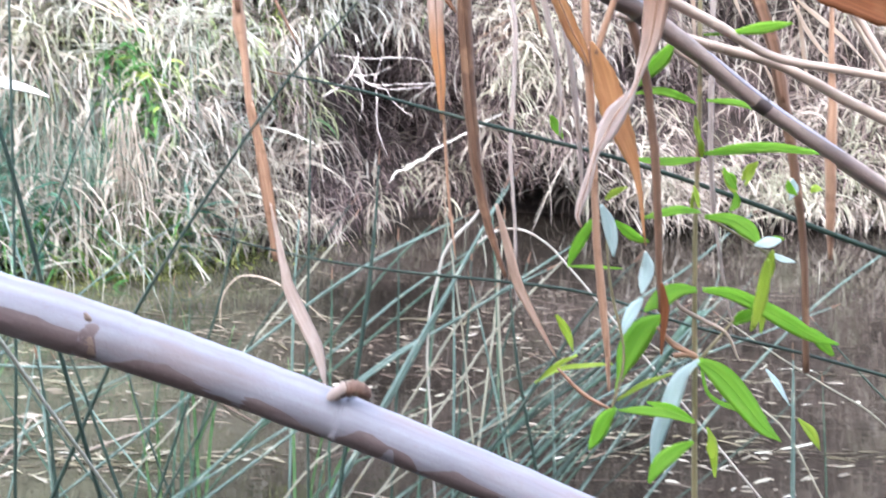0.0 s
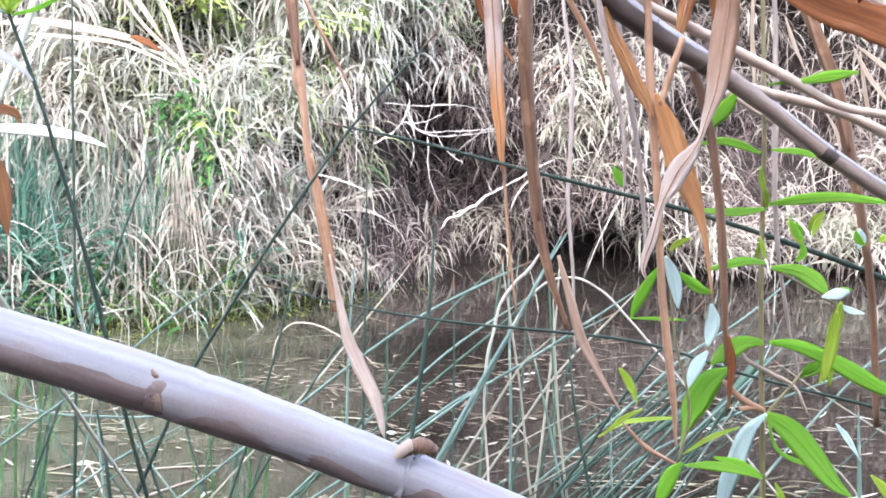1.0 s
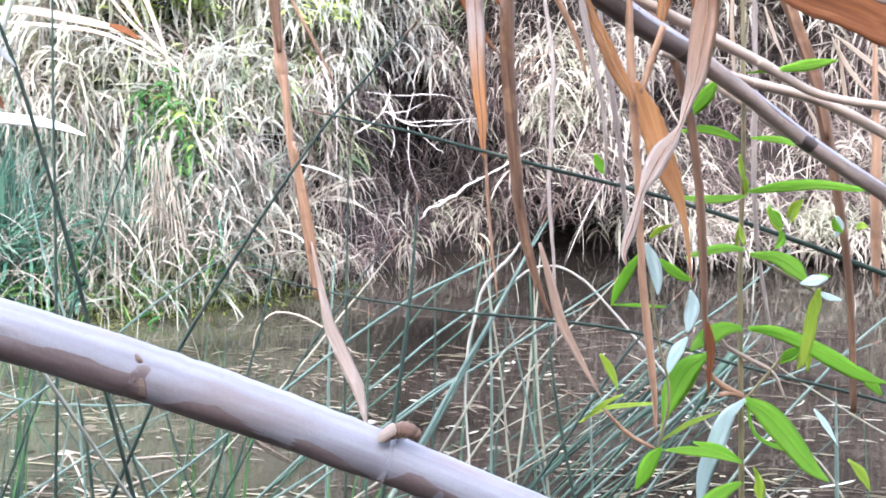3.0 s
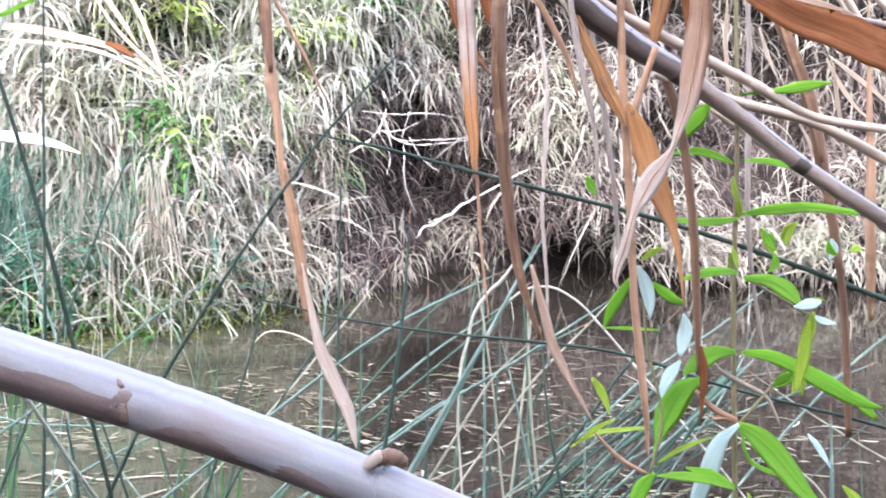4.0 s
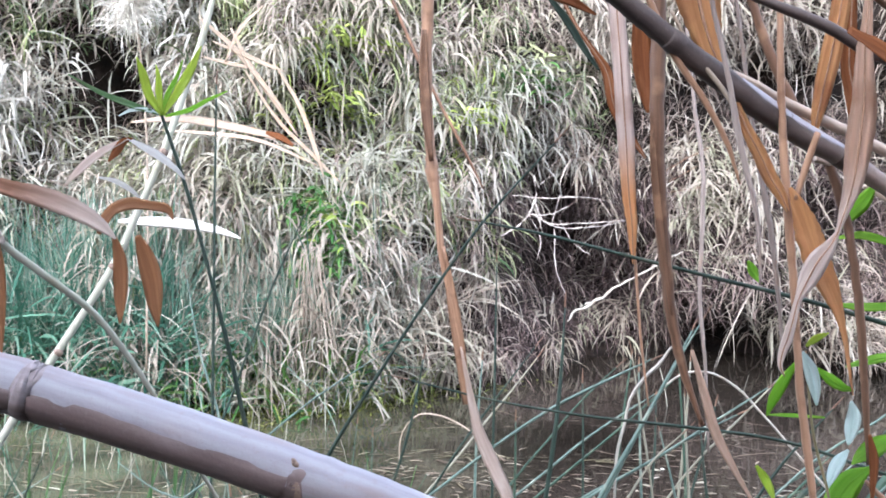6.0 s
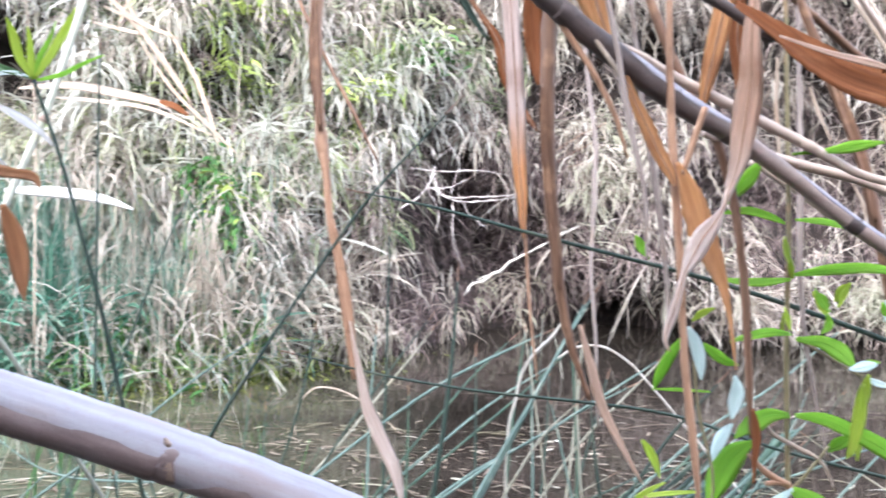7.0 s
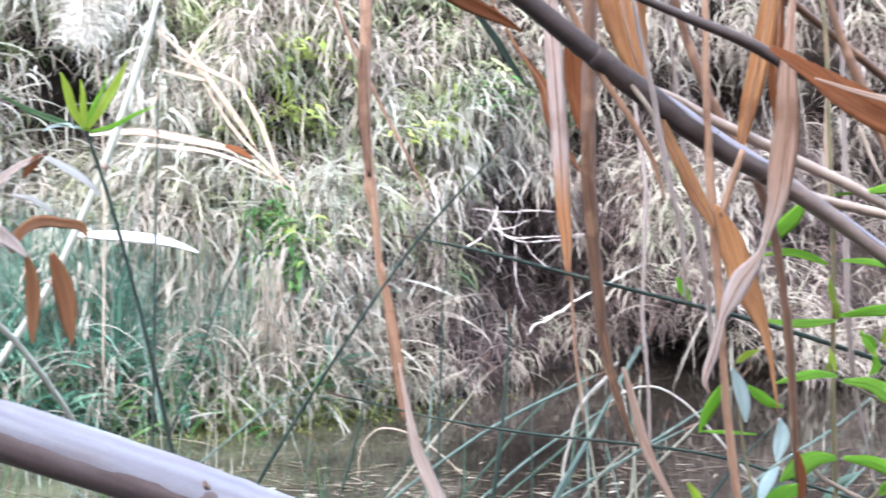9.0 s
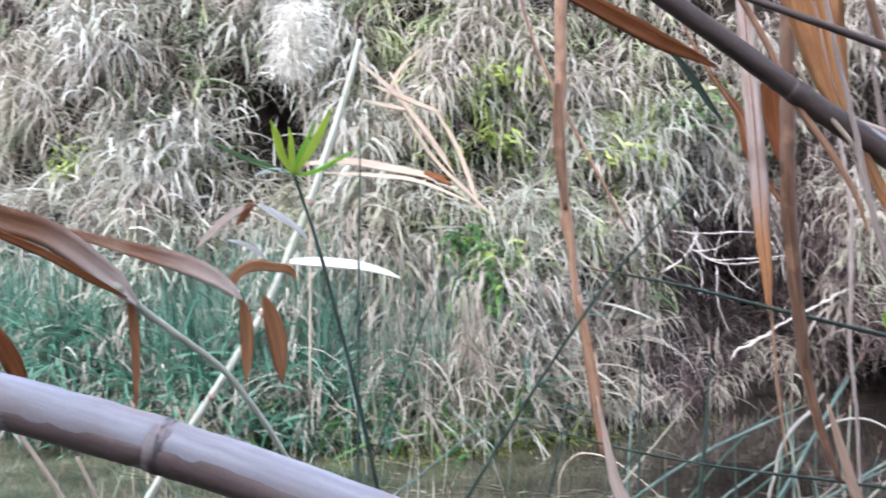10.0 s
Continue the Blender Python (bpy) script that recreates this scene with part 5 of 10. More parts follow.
blade('blade', [(0.335, 1.338, 1.302, 0.0009), (0.335, 1.333, 1.252, 0.0028), (0.339, 1.328, 1.202, 0.0025), (0.342, 1.325, 1.165, 0.0006)], M_buff, h, seed=66, fold=0.3, twist=(0, 40))
h = thing('withered_leaf', (0.371, 1.335, 1.271), 'bleached narrow leaf hanging among the dead canes', 'dry leaf')
blade('blade', [(0.371, 1.335, 1.271, 0.0009), (0.382, 1.332, 1.241, 0.0028), (0.395, 1.329, 1.213, 0.0006)], M_buff, h, seed=67, fold=0.3, twist=(0, 40))
h = thing('broad_dead_leaf', (0.183, 0.806, 1.304), 'broad rust-brown dead leaf lying along the canes', 'dry leaf')
blade('leaf', [(0.183, 0.806, 1.304, 0.0030), (0.205, 0.805, 1.291, 0.0065), (0.232, 0.803, 1.273, 0.0118), (0.259, 0.801, 1.258, 0.0145), (0.286, 0.800, 1.249, 0.0152), (0.316, 0.799, 1.237, 0.0160), (0.351, 0.798, 1.224, 0.0133), (0.393, 0.797, 1.210, 0.0038)], M_rust, h, seed=68, fold=0.35, ripple=0.04, facing=(0.2, -1, 0.5))
blade('curled_edge', [(0.211, 0.799, 1.283, 0.0008), (0.246, 0.798, 1.272, 0.0019), (0.272, 0.797, 1.266, 0.0026), (0.287, 0.797, 1.262, 0.0008)], M_tan, h, 'pale curled edge', seed=69)
h = thing('sheath_leaf', (-0.088, 0.820, 1.374), 'reddish brown sheath leaf clinging below a dark cane', 'dry leaf')
blade('leaf', [(-0.088, 0.820, 1.374, 0.0051), (-0.053, 0.828, 1.355, 0.0067), (-0.023, 0.835, 1.338, 0.0063), (-0.000, 0.840, 1.327, 0.0036), (0.015, 0.844, 1.319, 0.0008)], M_rust, h, seed=71, fold=0.4)
h = thing('sheath_leaf', (-0.021, 0.887, 1.338), 'dark shrivelled leaf tip below a dark cane', 'dry leaf')
blade('leaf', [(-0.021, 0.887, 1.338, 0.0017), (-0.006, 0.890, 1.319, 0.0029), (0.006, 0.892, 1.300, 0.0025), (0.018, 0.894, 1.283, 0.0008)], M_rush, h, seed=72, fold=0.4)
h = thing('dry_stalk', (0.027, 0.830, 1.374), 'thin pale stalk hanging over the dark cane', 'reed stem', 'hanging dead reeds')
tube('stem', [(0.027, 0.830, 1.374, 0.0023), (0.053, 0.834, 1.326, 0.0025), (0.068, 0.836, 1.293, 0.0025), (0.093, 0.840, 1.257, 0.0023), (0.110, 0.843, 1.226, 0.0019), (0.119, 0.844, 1.199, 0.0008)], M_reed, h, seed=73, wobble=0.05)

# the green leafy shoot
h = thing('leafy_shoot', (0.316, 0.857, 0.000), 'leafy green cane shoot with long pointed leaves', 'plant')
tube('stem', [(0.255, 0.992, 1.360, 0.0017), (0.258, 0.990, 1.332, 0.0017), (0.261, 0.983, 1.263, 0.0019), (0.264, 0.976, 1.194, 0.0019), (0.266, 0.969, 1.124, 0.0021), (0.266, 0.962, 1.055, 0.0021), (0.268, 0.956, 0.991, 0.0021), (0.271, 0.949, 0.921, 0.0023), (0.294, 0.923, 0.461, 0.0024), (0.316, 0.857, 0.000, 0.0025)], M_shoot, h, seed=74, sides=12, wobble=0.03)
k = \
blade('leaf', [(0.269, 0.930, 0.937, 0.0032), (0.287, 0.930, 0.925, 0.0106), (0.309, 0.927, 0.902, 0.0116), (0.326, 0.925, 0.882, 0.0079), (0.341, 0.924, 0.870, 0.0009)], M_green, h, seed=75, fold=0.24, twist=(2, 20), facing=(0.1, -1, 0.55))
tube('midrib', [(0.269, 0.929, 0.937, 0.0003), (0.287, 0.929, 0.925, 0.0004), (0.309, 0.926, 0.902, 0.0004), (0.326, 0.924, 0.882, 0.0004), (0.341, 0.923, 0.870, 0.0003)], M_green, k, seed=76, sides=5, steps=4)
k = \
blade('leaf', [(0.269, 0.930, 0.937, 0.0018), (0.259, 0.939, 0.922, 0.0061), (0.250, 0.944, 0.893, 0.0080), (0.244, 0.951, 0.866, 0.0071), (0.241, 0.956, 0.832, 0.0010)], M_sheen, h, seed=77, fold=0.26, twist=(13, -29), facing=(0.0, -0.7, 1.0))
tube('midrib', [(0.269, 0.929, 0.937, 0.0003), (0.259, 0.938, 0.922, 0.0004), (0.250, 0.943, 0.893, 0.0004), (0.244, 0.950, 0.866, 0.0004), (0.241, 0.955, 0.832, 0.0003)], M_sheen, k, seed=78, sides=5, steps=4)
k = \
blade('leaf', [(0.266, 0.940, 0.995, 0.0023), (0.248, 0.929, 0.997, 0.0059), (0.232, 0.917, 0.992, 0.0077), (0.221, 0.905, 0.989, 0.0040), (0.214, 0.893, 0.987, 0.0009)], M_green, h, seed=79, fold=0.29, twist=(-5, 11), facing=(0.1, -1, 0.55))
tube('midrib', [(0.266, 0.939, 0.995, 0.0003), (0.248, 0.928, 0.997, 0.0004), (0.232, 0.916, 0.992, 0.0004), (0.221, 0.904, 0.989, 0.0004), (0.214, 0.892, 0.987, 0.0003)], M_green, k, seed=80, sides=5, steps=4)
k = \
blade('leaf', [(0.245, 0.969, 0.965, 0.0019), (0.231, 0.968, 0.955, 0.0096), (0.218, 0.964, 0.936, 0.0110), (0.209, 0.960, 0.910, 0.0024), (0.206, 0.958, 0.898, 0.0007)], M_green, h, seed=81, fold=0.13, twist=(-10, -23), facing=(0.1, -1, 0.55))
tube('midrib', [(0.245, 0.968, 0.965, 0.0003), (0.231, 0.967, 0.955, 0.0004), (0.218, 0.963, 0.936, 0.0004), (0.209, 0.959, 0.910, 0.0004), (0.206, 0.957, 0.898, 0.0003)], M_green, k, seed=82, sides=5, steps=4)
k = \
blade('leaf', [(0.271, 0.940, 0.995, 0.0018), (0.293, 0.943, 0.992, 0.0051), (0.318, 0.945, 0.982, 0.0065), (0.347, 0.945, 0.967, 0.0075), (0.369, 0.947, 0.955, 0.0051), (0.392, 0.949, 0.948, 0.0009)], M_green, h, seed=83, fold=0.19, twist=(-5, -6), facing=(0.1, -1, 0.55))
tube('midrib', [(0.271, 0.939, 0.995, 0.0003), (0.293, 0.942, 0.992, 0.0004), (0.318, 0.944, 0.982, 0.0004), (0.347, 0.944, 0.967, 0.0004), (0.369, 0.946, 0.955, 0.0004), (0.392, 0.948, 0.948, 0.0003)], M_green, k, seed=84, sides=5, steps=4)
k = \
blade('leaf', [(0.313, 0.906, 1.029, 0.0013), (0.312, 0.904, 1.012, 0.0040), (0.307, 0.900, 0.992, 0.0049), (0.303, 0.897, 0.974, 0.0013)], M_lime, h, seed=85, fold=0.23, twist=(16, -15), facing=(0.1, -1, 0.55))
tube('midrib', [(0.313, 0.905, 1.029, 0.0003), (0.312, 0.903, 1.012, 0.0004), (0.307, 0.899, 0.992, 0.0004), (0.303, 0.896, 0.974, 0.0003)], M_lime, k, seed=86, sides=5, steps=4)
k = \
blade('leaf', [(0.336, 0.989, 0.972, 0.0015), (0.325, 0.988, 0.962, 0.0044), (0.312, 0.986, 0.954, 0.0007)], M_green, h, seed=87, fold=0.12, twist=(-7, -4), facing=(0.1, -1, 0.55))
k = \
blade('leaf', [(0.271, 0.950, 1.055, 0.0018), (0.293, 0.945, 1.053, 0.0060), (0.305, 0.939, 1.046, 0.0073), (0.313, 0.933, 1.037, 0.0018)], M_green, h, seed=88, fold=0.18, twist=(4, -20), facing=(0.1, -1, 0.55))
tube('midrib', [(0.271, 0.949, 1.055, 0.0003), (0.293, 0.944, 1.053, 0.0004), (0.305, 0.938, 1.046, 0.0004), (0.313, 0.932, 1.037, 0.0003)], M_green, k, seed=89, sides=5, steps=4)
k = \
blade('leaf', [(0.308, 0.930, 1.035, 0.0009), (0.320, 0.930, 1.038, 0.0050), (0.330, 0.931, 1.040, 0.0014)], M_sheen, h, seed=90, fold=0.27, twist=(-16, -22), facing=(0.0, -0.7, 1.0))
tube('midrib', [(0.308, 0.929, 1.035, 0.0003), (0.320, 0.929, 1.038, 0.0004), (0.330, 0.930, 1.040, 0.0003)], M_sheen, k, seed=91, sides=5, steps=4)
k = \
blade('leaf', [(0.339, 0.993, 0.990, 0.0010), (0.338, 0.990, 0.971, 0.0039), (0.336, 0.986, 0.947, 0.0010)], M_lime, h, seed=92, fold=0.24, twist=(8, -22), facing=(0.1, -1, 0.55))
k = \
blade('leaf', [(0.267, 0.951, 1.059, 0.0018), (0.247, 0.938, 1.062, 0.0046), (0.227, 0.925, 1.060, 0.0036), (0.211, 0.912, 1.058, 0.0007)], M_green, h, seed=93, fold=0.15, twist=(-20, -17), facing=(0.1, -1, 0.55))
tube('midrib', [(0.267, 0.950, 1.059, 0.0003), (0.247, 0.937, 1.062, 0.0004), (0.227, 0.924, 1.060, 0.0004), (0.211, 0.911, 1.058, 0.0003)], M_green, k, seed=94, sides=5, steps=4)
k = \
blade('leaf', [(0.269, 0.958, 1.106, 0.0014), (0.296, 0.962, 1.110, 0.0046), (0.330, 0.966, 1.112, 0.0047), (0.359, 0.969, 1.109, 0.0033), (0.381, 0.972, 1.107, 0.0007)], M_green, h, seed=95, fold=0.27, twist=(-10, 25), facing=(0.1, -1, 0.55))
tube('midrib', [(0.269, 0.957, 1.106, 0.0003), (0.296, 0.961, 1.110, 0.0004), (0.330, 0.965, 1.112, 0.0004), (0.359, 0.968, 1.109, 0.0004), (0.381, 0.971, 1.107, 0.0003)], M_green, k, seed=96, sides=5, steps=4)
k = \
blade('leaf', [(0.266, 0.958, 1.102, 0.0014), (0.247, 0.969, 1.098, 0.0042), (0.227, 0.981, 1.097, 0.0033), (0.212, 0.994, 1.098, 0.0007)], M_green, h, seed=97, fold=0.15, twist=(0, -18), facing=(0.1, -1, 0.55))
k = \
blade('leaf', [(0.250, 0.920, 1.150, 0.0009), (0.238, 0.921, 1.155, 0.0031), (0.220, 0.921, 1.159, 0.0035), (0.200, 0.921, 1.156, 0.0007)], M_green, h, seed=98, fold=0.23, twist=(20, -17), facing=(0.1, -1, 0.55))
k = \
blade('leaf', [(0.280, 1.006, 1.147, 0.0010), (0.304, 1.006, 1.146, 0.0034), (0.323, 1.005, 1.142, 0.0024), (0.335, 1.005, 1.141, 0.0007)], M_green, h, seed=99, fold=0.16, twist=(-8, 27), facing=(0.1, -1, 0.55))
k = \
blade('leaf', [(0.214, 0.975, 1.160, 0.0014), (0.224, 0.977, 1.173, 0.0061), (0.234, 0.979, 1.183, 0.0065), (0.244, 0.981, 1.197, 0.0012)], M_green, h, seed=100, fold=0.20, twist=(-19, -7), facing=(0.1, -1, 0.55))
tube('midrib', [(0.214, 0.974, 1.160, 0.0003), (0.224, 0.976, 1.173, 0.0004), (0.234, 0.978, 1.183, 0.0004), (0.244, 0.980, 1.197, 0.0003)], M_green, k, seed=101, sides=5, steps=4)
k = \
blade('leaf', [(0.258, 0.940, 1.203, 0.0009), (0.284, 0.940, 1.206, 0.0022), (0.306, 0.941, 1.210, 0.0049), (0.329, 0.942, 1.214, 0.0009)], M_green, h, seed=102, fold=0.20, twist=(-11, -14), facing=(0.1, -1, 0.55))
tube('midrib', [(0.258, 0.939, 1.203, 0.0003), (0.284, 0.939, 1.206, 0.0004), (0.306, 0.940, 1.210, 0.0004), (0.329, 0.941, 1.214, 0.0003)], M_green, k, seed=103, sides=5, steps=4)
k = \
blade('leaf', [(0.189, 1.003, 1.045, 0.0015), (0.178, 1.000, 1.028, 0.0049), (0.170, 0.998, 1.013, 0.0044), (0.165, 0.996, 1.000, 0.0007)], M_green, h, seed=104, fold=0.13, twist=(-1, 22), facing=(0.1, -1, 0.55))
tube('midrib', [(0.189, 1.002, 1.045, 0.0003), (0.178, 0.999, 1.028, 0.0004), (0.170, 0.997, 1.013, 0.0004), (0.165, 0.995, 1.000, 0.0003)], M_green, k, seed=105, sides=5, steps=4)
k = \
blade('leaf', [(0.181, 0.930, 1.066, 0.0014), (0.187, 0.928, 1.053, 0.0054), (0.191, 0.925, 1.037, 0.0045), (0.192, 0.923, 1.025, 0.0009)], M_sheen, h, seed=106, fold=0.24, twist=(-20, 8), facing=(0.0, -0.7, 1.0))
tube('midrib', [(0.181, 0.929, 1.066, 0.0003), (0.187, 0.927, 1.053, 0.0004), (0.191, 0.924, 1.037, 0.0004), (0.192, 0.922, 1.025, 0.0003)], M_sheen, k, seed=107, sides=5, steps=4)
k = \
blade('leaf', [(0.195, 0.940, 1.051, 0.0014), (0.205, 0.939, 1.043, 0.0046), (0.215, 0.938, 1.037, 0.0032), (0.223, 0.938, 1.035, 0.0007)], M_green, h, seed=108, fold=0.26, twist=(1, -26), facing=(0.1, -1, 0.55))
tube('midrib', [(0.195, 0.939, 1.051, 0.0003), (0.205, 0.938, 1.043, 0.0004), (0.215, 0.937, 1.037, 0.0004), (0.223, 0.937, 1.035, 0.0003)], M_green, k, seed=109, sides=5, steps=4)
k = \
blade('leaf', [(0.166, 0.992, 1.002, 0.0007), (0.185, 0.992, 1.002, 0.0017), (0.212, 0.992, 1.001, 0.0007)], M_green, h, seed=110, fold=0.18, twist=(-1, 0), facing=(0.1, -1, 0.55))
k = \
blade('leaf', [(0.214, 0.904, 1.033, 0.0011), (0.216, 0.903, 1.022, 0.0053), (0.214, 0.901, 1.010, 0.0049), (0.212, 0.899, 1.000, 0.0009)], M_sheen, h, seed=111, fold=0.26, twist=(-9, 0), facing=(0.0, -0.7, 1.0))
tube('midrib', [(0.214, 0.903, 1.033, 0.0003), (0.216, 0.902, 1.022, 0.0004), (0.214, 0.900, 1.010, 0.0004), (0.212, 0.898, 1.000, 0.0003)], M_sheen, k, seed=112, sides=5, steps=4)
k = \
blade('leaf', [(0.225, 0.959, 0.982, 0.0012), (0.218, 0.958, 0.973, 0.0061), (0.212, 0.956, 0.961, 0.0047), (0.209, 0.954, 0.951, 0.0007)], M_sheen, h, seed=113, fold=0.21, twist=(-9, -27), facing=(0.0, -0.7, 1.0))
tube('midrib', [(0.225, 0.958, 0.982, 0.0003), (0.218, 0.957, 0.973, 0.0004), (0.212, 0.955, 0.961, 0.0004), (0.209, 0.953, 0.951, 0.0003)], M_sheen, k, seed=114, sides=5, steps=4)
k = \
blade('leaf', [(0.153, 0.964, 0.965, 0.0012), (0.160, 0.963, 0.955, 0.0038), (0.165, 0.961, 0.945, 0.0033), (0.168, 0.959, 0.935, 0.0007)], M_lime, h, seed=115, fold=0.17, twist=(-19, 30), facing=(0.1, -1, 0.55))
k = \
blade('leaf', [(0.256, 0.877, 0.885, 0.0013), (0.243, 0.876, 0.878, 0.0053), (0.230, 0.874, 0.868, 0.0066), (0.221, 0.872, 0.852, 0.0013)], M_green, h, seed=116, fold=0.27, twist=(5, -29), facing=(0.1, -1, 0.55))
tube('midrib', [(0.256, 0.876, 0.885, 0.0003), (0.243, 0.875, 0.878, 0.0004), (0.230, 0.873, 0.868, 0.0004), (0.221, 0.871, 0.852, 0.0003)], M_green, k, seed=117, sides=5, steps=4)
k = \
blade('leaf', [(0.289, 0.965, 0.867, 0.0010), (0.294, 0.963, 0.855, 0.0039), (0.296, 0.960, 0.836, 0.0029), (0.297, 0.958, 0.824, 0.0007)], M_lime, h, seed=118, fold=0.23, twist=(6, -7), facing=(0.1, -1, 0.55))
k = \
blade('leaf', [(0.267, 0.921, 0.886, 0.0012), (0.248, 0.922, 0.892, 0.0037), (0.225, 0.923, 0.895, 0.0042), (0.203, 0.923, 0.895, 0.0007)], M_green, h, seed=119, fold=0.20, twist=(-20, -2), facing=(0.1, -1, 0.55))
k = \
blade('leaf', [(0.196, 0.896, 0.906, 0.0013), (0.188, 0.895, 0.897, 0.0058), (0.181, 0.892, 0.883, 0.0054), (0.175, 0.891, 0.872, 0.0007)], M_green, h, seed=120, fold=0.13, twist=(-9, 9), facing=(0.1, -1, 0.55))
tube('midrib', [(0.196, 0.895, 0.906, 0.0003), (0.188, 0.894, 0.897, 0.0004), (0.181, 0.891, 0.883, 0.0004), (0.175, 0.890, 0.872, 0.0003)], M_green, k, seed=121, sides=5, steps=4)
k = \
blade('leaf', [(0.299, 1.011, 1.086, 0.0010), (0.307, 1.009, 1.073, 0.0034), (0.312, 1.007, 1.065, 0.0007)], M_lime, h, seed=122, fold=0.31, twist=(-8, -23), facing=(0.1, -1, 0.55))
k = \
blade('leaf', [(0.278, 0.929, 1.099, 0.0007), (0.284, 0.927, 1.087, 0.0031), (0.290, 0.926, 1.081, 0.0007)], M_green, h, seed=123, fold=0.27, twist=(9, -8), facing=(0.1, -1, 0.55))
k = \
blade('leaf', [(0.314, 0.957, 1.101, 0.0007), (0.308, 0.955, 1.091, 0.0028), (0.304, 0.954, 1.081, 0.0007)], M_lime, h, seed=124, fold=0.22, twist=(13, -14), facing=(0.1, -1, 0.55))
k = \
blade('leaf', [(0.258, 0.973, 0.913, 0.0007), (0.234, 0.971, 0.904, 0.0024), (0.210, 0.969, 0.889, 0.0007)], M_lime, h, seed=125, fold=0.28, twist=(-14, 7), facing=(0.1, -1, 0.55))
k = \
blade('leaf', [(0.136, 0.919, 1.138, 0.0009), (0.140, 0.918, 1.130, 0.0049), (0.146, 0.916, 1.120, 0.0007)], M_green, h, seed=126, fold=0.27, twist=(3, 25), facing=(0.1, -1, 0.55))
tube('midrib', [(0.136, 0.918, 1.138, 0.0003), (0.140, 0.917, 1.130, 0.0004), (0.146, 0.915, 1.120, 0.0003)], M_green, k, seed=127, sides=5, steps=4)
k = \
blade('leaf', [(0.335, 0.958, 0.922, 0.0010), (0.344, 0.956, 0.911, 0.0052), (0.356, 0.953, 0.892, 0.0007)], M_sheen, h, seed=128, fold=0.18, twist=(7, 30), facing=(0.0, -0.7, 1.0))
tube('midrib', [(0.335, 0.957, 0.922, 0.0003), (0.344, 0.955, 0.911, 0.0004), (0.356, 0.952, 0.892, 0.0003)], M_sheen, k, seed=129, sides=5, steps=4)
k = \
blade('leaf', [(0.201, 0.950, 0.927, 0.0009), (0.177, 0.950, 0.925, 0.0021), (0.156, 0.949, 0.922, 0.0019), (0.135, 0.947, 0.910, 0.0007)], M_lime, h, seed=130, fold=0.32, twist=(-7, -9), facing=(0.1, -1, 0.55))
k = \
blade('leaf', [(0.162, 0.891, 0.951, 0.0007), (0.145, 0.889, 0.942, 0.0022), (0.132, 0.887, 0.931, 0.0007)], M_lime, h, seed=131, fold=0.22, twist=(3, 28), facing=(0.1, -1, 0.55))
k = \
blade('leaf', [(0.283, 0.979, 0.923, 0.0010), (0.291, 0.974, 0.894, 0.0019), (0.323, 0.972, 0.880, 0.0024), (0.342, 0.971, 0.876, 0.0007)], M_green, h, seed=132, fold=0.15, twist=(-3, 29), facing=(0.1, -1, 0.55))
k = \
blade('leaf', [(0.263, 0.951, 1.115, 0.0009), (0.261, 0.953, 1.124, 0.0032), (0.259, 0.955, 1.137, 0.0007)], M_lime, h, seed=133, fold=0.26, twist=(-15, -11), facing=(0.1, -1, 0.55))
k = \
blade('leaf', [(0.261, 0.930, 1.065, 0.0009), (0.258, 0.931, 1.076, 0.0027), (0.256, 0.932, 1.083, 0.0007)], M_lime, h, seed=134, fold=0.26, twist=(-1, -19), facing=(0.1, -1, 0.55))
k = \
blade('leaf', [(0.381, 0.988, 0.952, 0.0010), (0.389, 0.987, 0.942, 0.0063), (0.401, 0.984, 0.928, 0.0015)], M_green, h, seed=135, fold=0.28, twist=(20, -21), facing=(0.1, -1, 0.55))
tube('midrib', [(0.381, 0.987, 0.952, 0.0003), (0.389, 0.986, 0.942, 0.0004), (0.401, 0.983, 0.928, 0.0003)], M_green, k, seed=136, sides=5, steps=4)
k = \
blade('leaf', [(0.343, 0.890, 0.901, 0.0009), (0.354, 0.888, 0.890, 0.0045), (0.361, 0.886, 0.877, 0.0007)], M_lime, h, seed=137, fold=0.26, twist=(-1, 0), facing=(0.1, -1, 0.55))
tube('midrib', [(0.343, 0.889, 0.901, 0.0003), (0.354, 0.887, 0.890, 0.0004), (0.361, 0.885, 0.877, 0.0003)], M_lime, k, seed=138, sides=5, steps=4)
k = \
blade('leaf', [(0.342, 0.963, 1.085, 0.0007), (0.344, 0.962, 1.078, 0.0033), (0.350, 0.961, 1.073, 0.0007)], M_green, h, seed=139, fold=0.15, twist=(-17, -25), facing=(0.1, -1, 0.55))
blade('leaf', [(0.269, 0.965, 1.102, 0.0010), (0.267, 0.963, 1.113, 0.0032), (0.264, 0.961, 1.122, 0.0006)], M_lime, h, seed=800, fold=0.3, twist=(5, -25), facing=(0.1, -1, 0.55))
blade('leaf', [(0.299, 0.965, 1.076, 0.0010), (0.295, 0.963, 1.085, 0.0042), (0.287, 0.961, 1.092, 0.0006)], M_green, h, seed=801, fold=0.3, twist=(12, -12), facing=(0.1, -1, 0.55))
blade('leaf', [(0.299, 0.965, 1.074, 0.0010), (0.300, 0.963, 1.065, 0.0036), (0.294, 0.961, 1.058, 0.0006)], M_green, h, seed=802, fold=0.3, twist=(-11, 1), facing=(0.1, -1, 0.55))
blade('leaf', [(0.304, 0.965, 1.084, 0.0010), (0.309, 0.963, 1.094, 0.0036), (0.315, 0.961, 1.100, 0.0006)], M_lime, h, seed=803, fold=0.3, twist=(-4, 14), facing=(0.1, -1, 0.55))
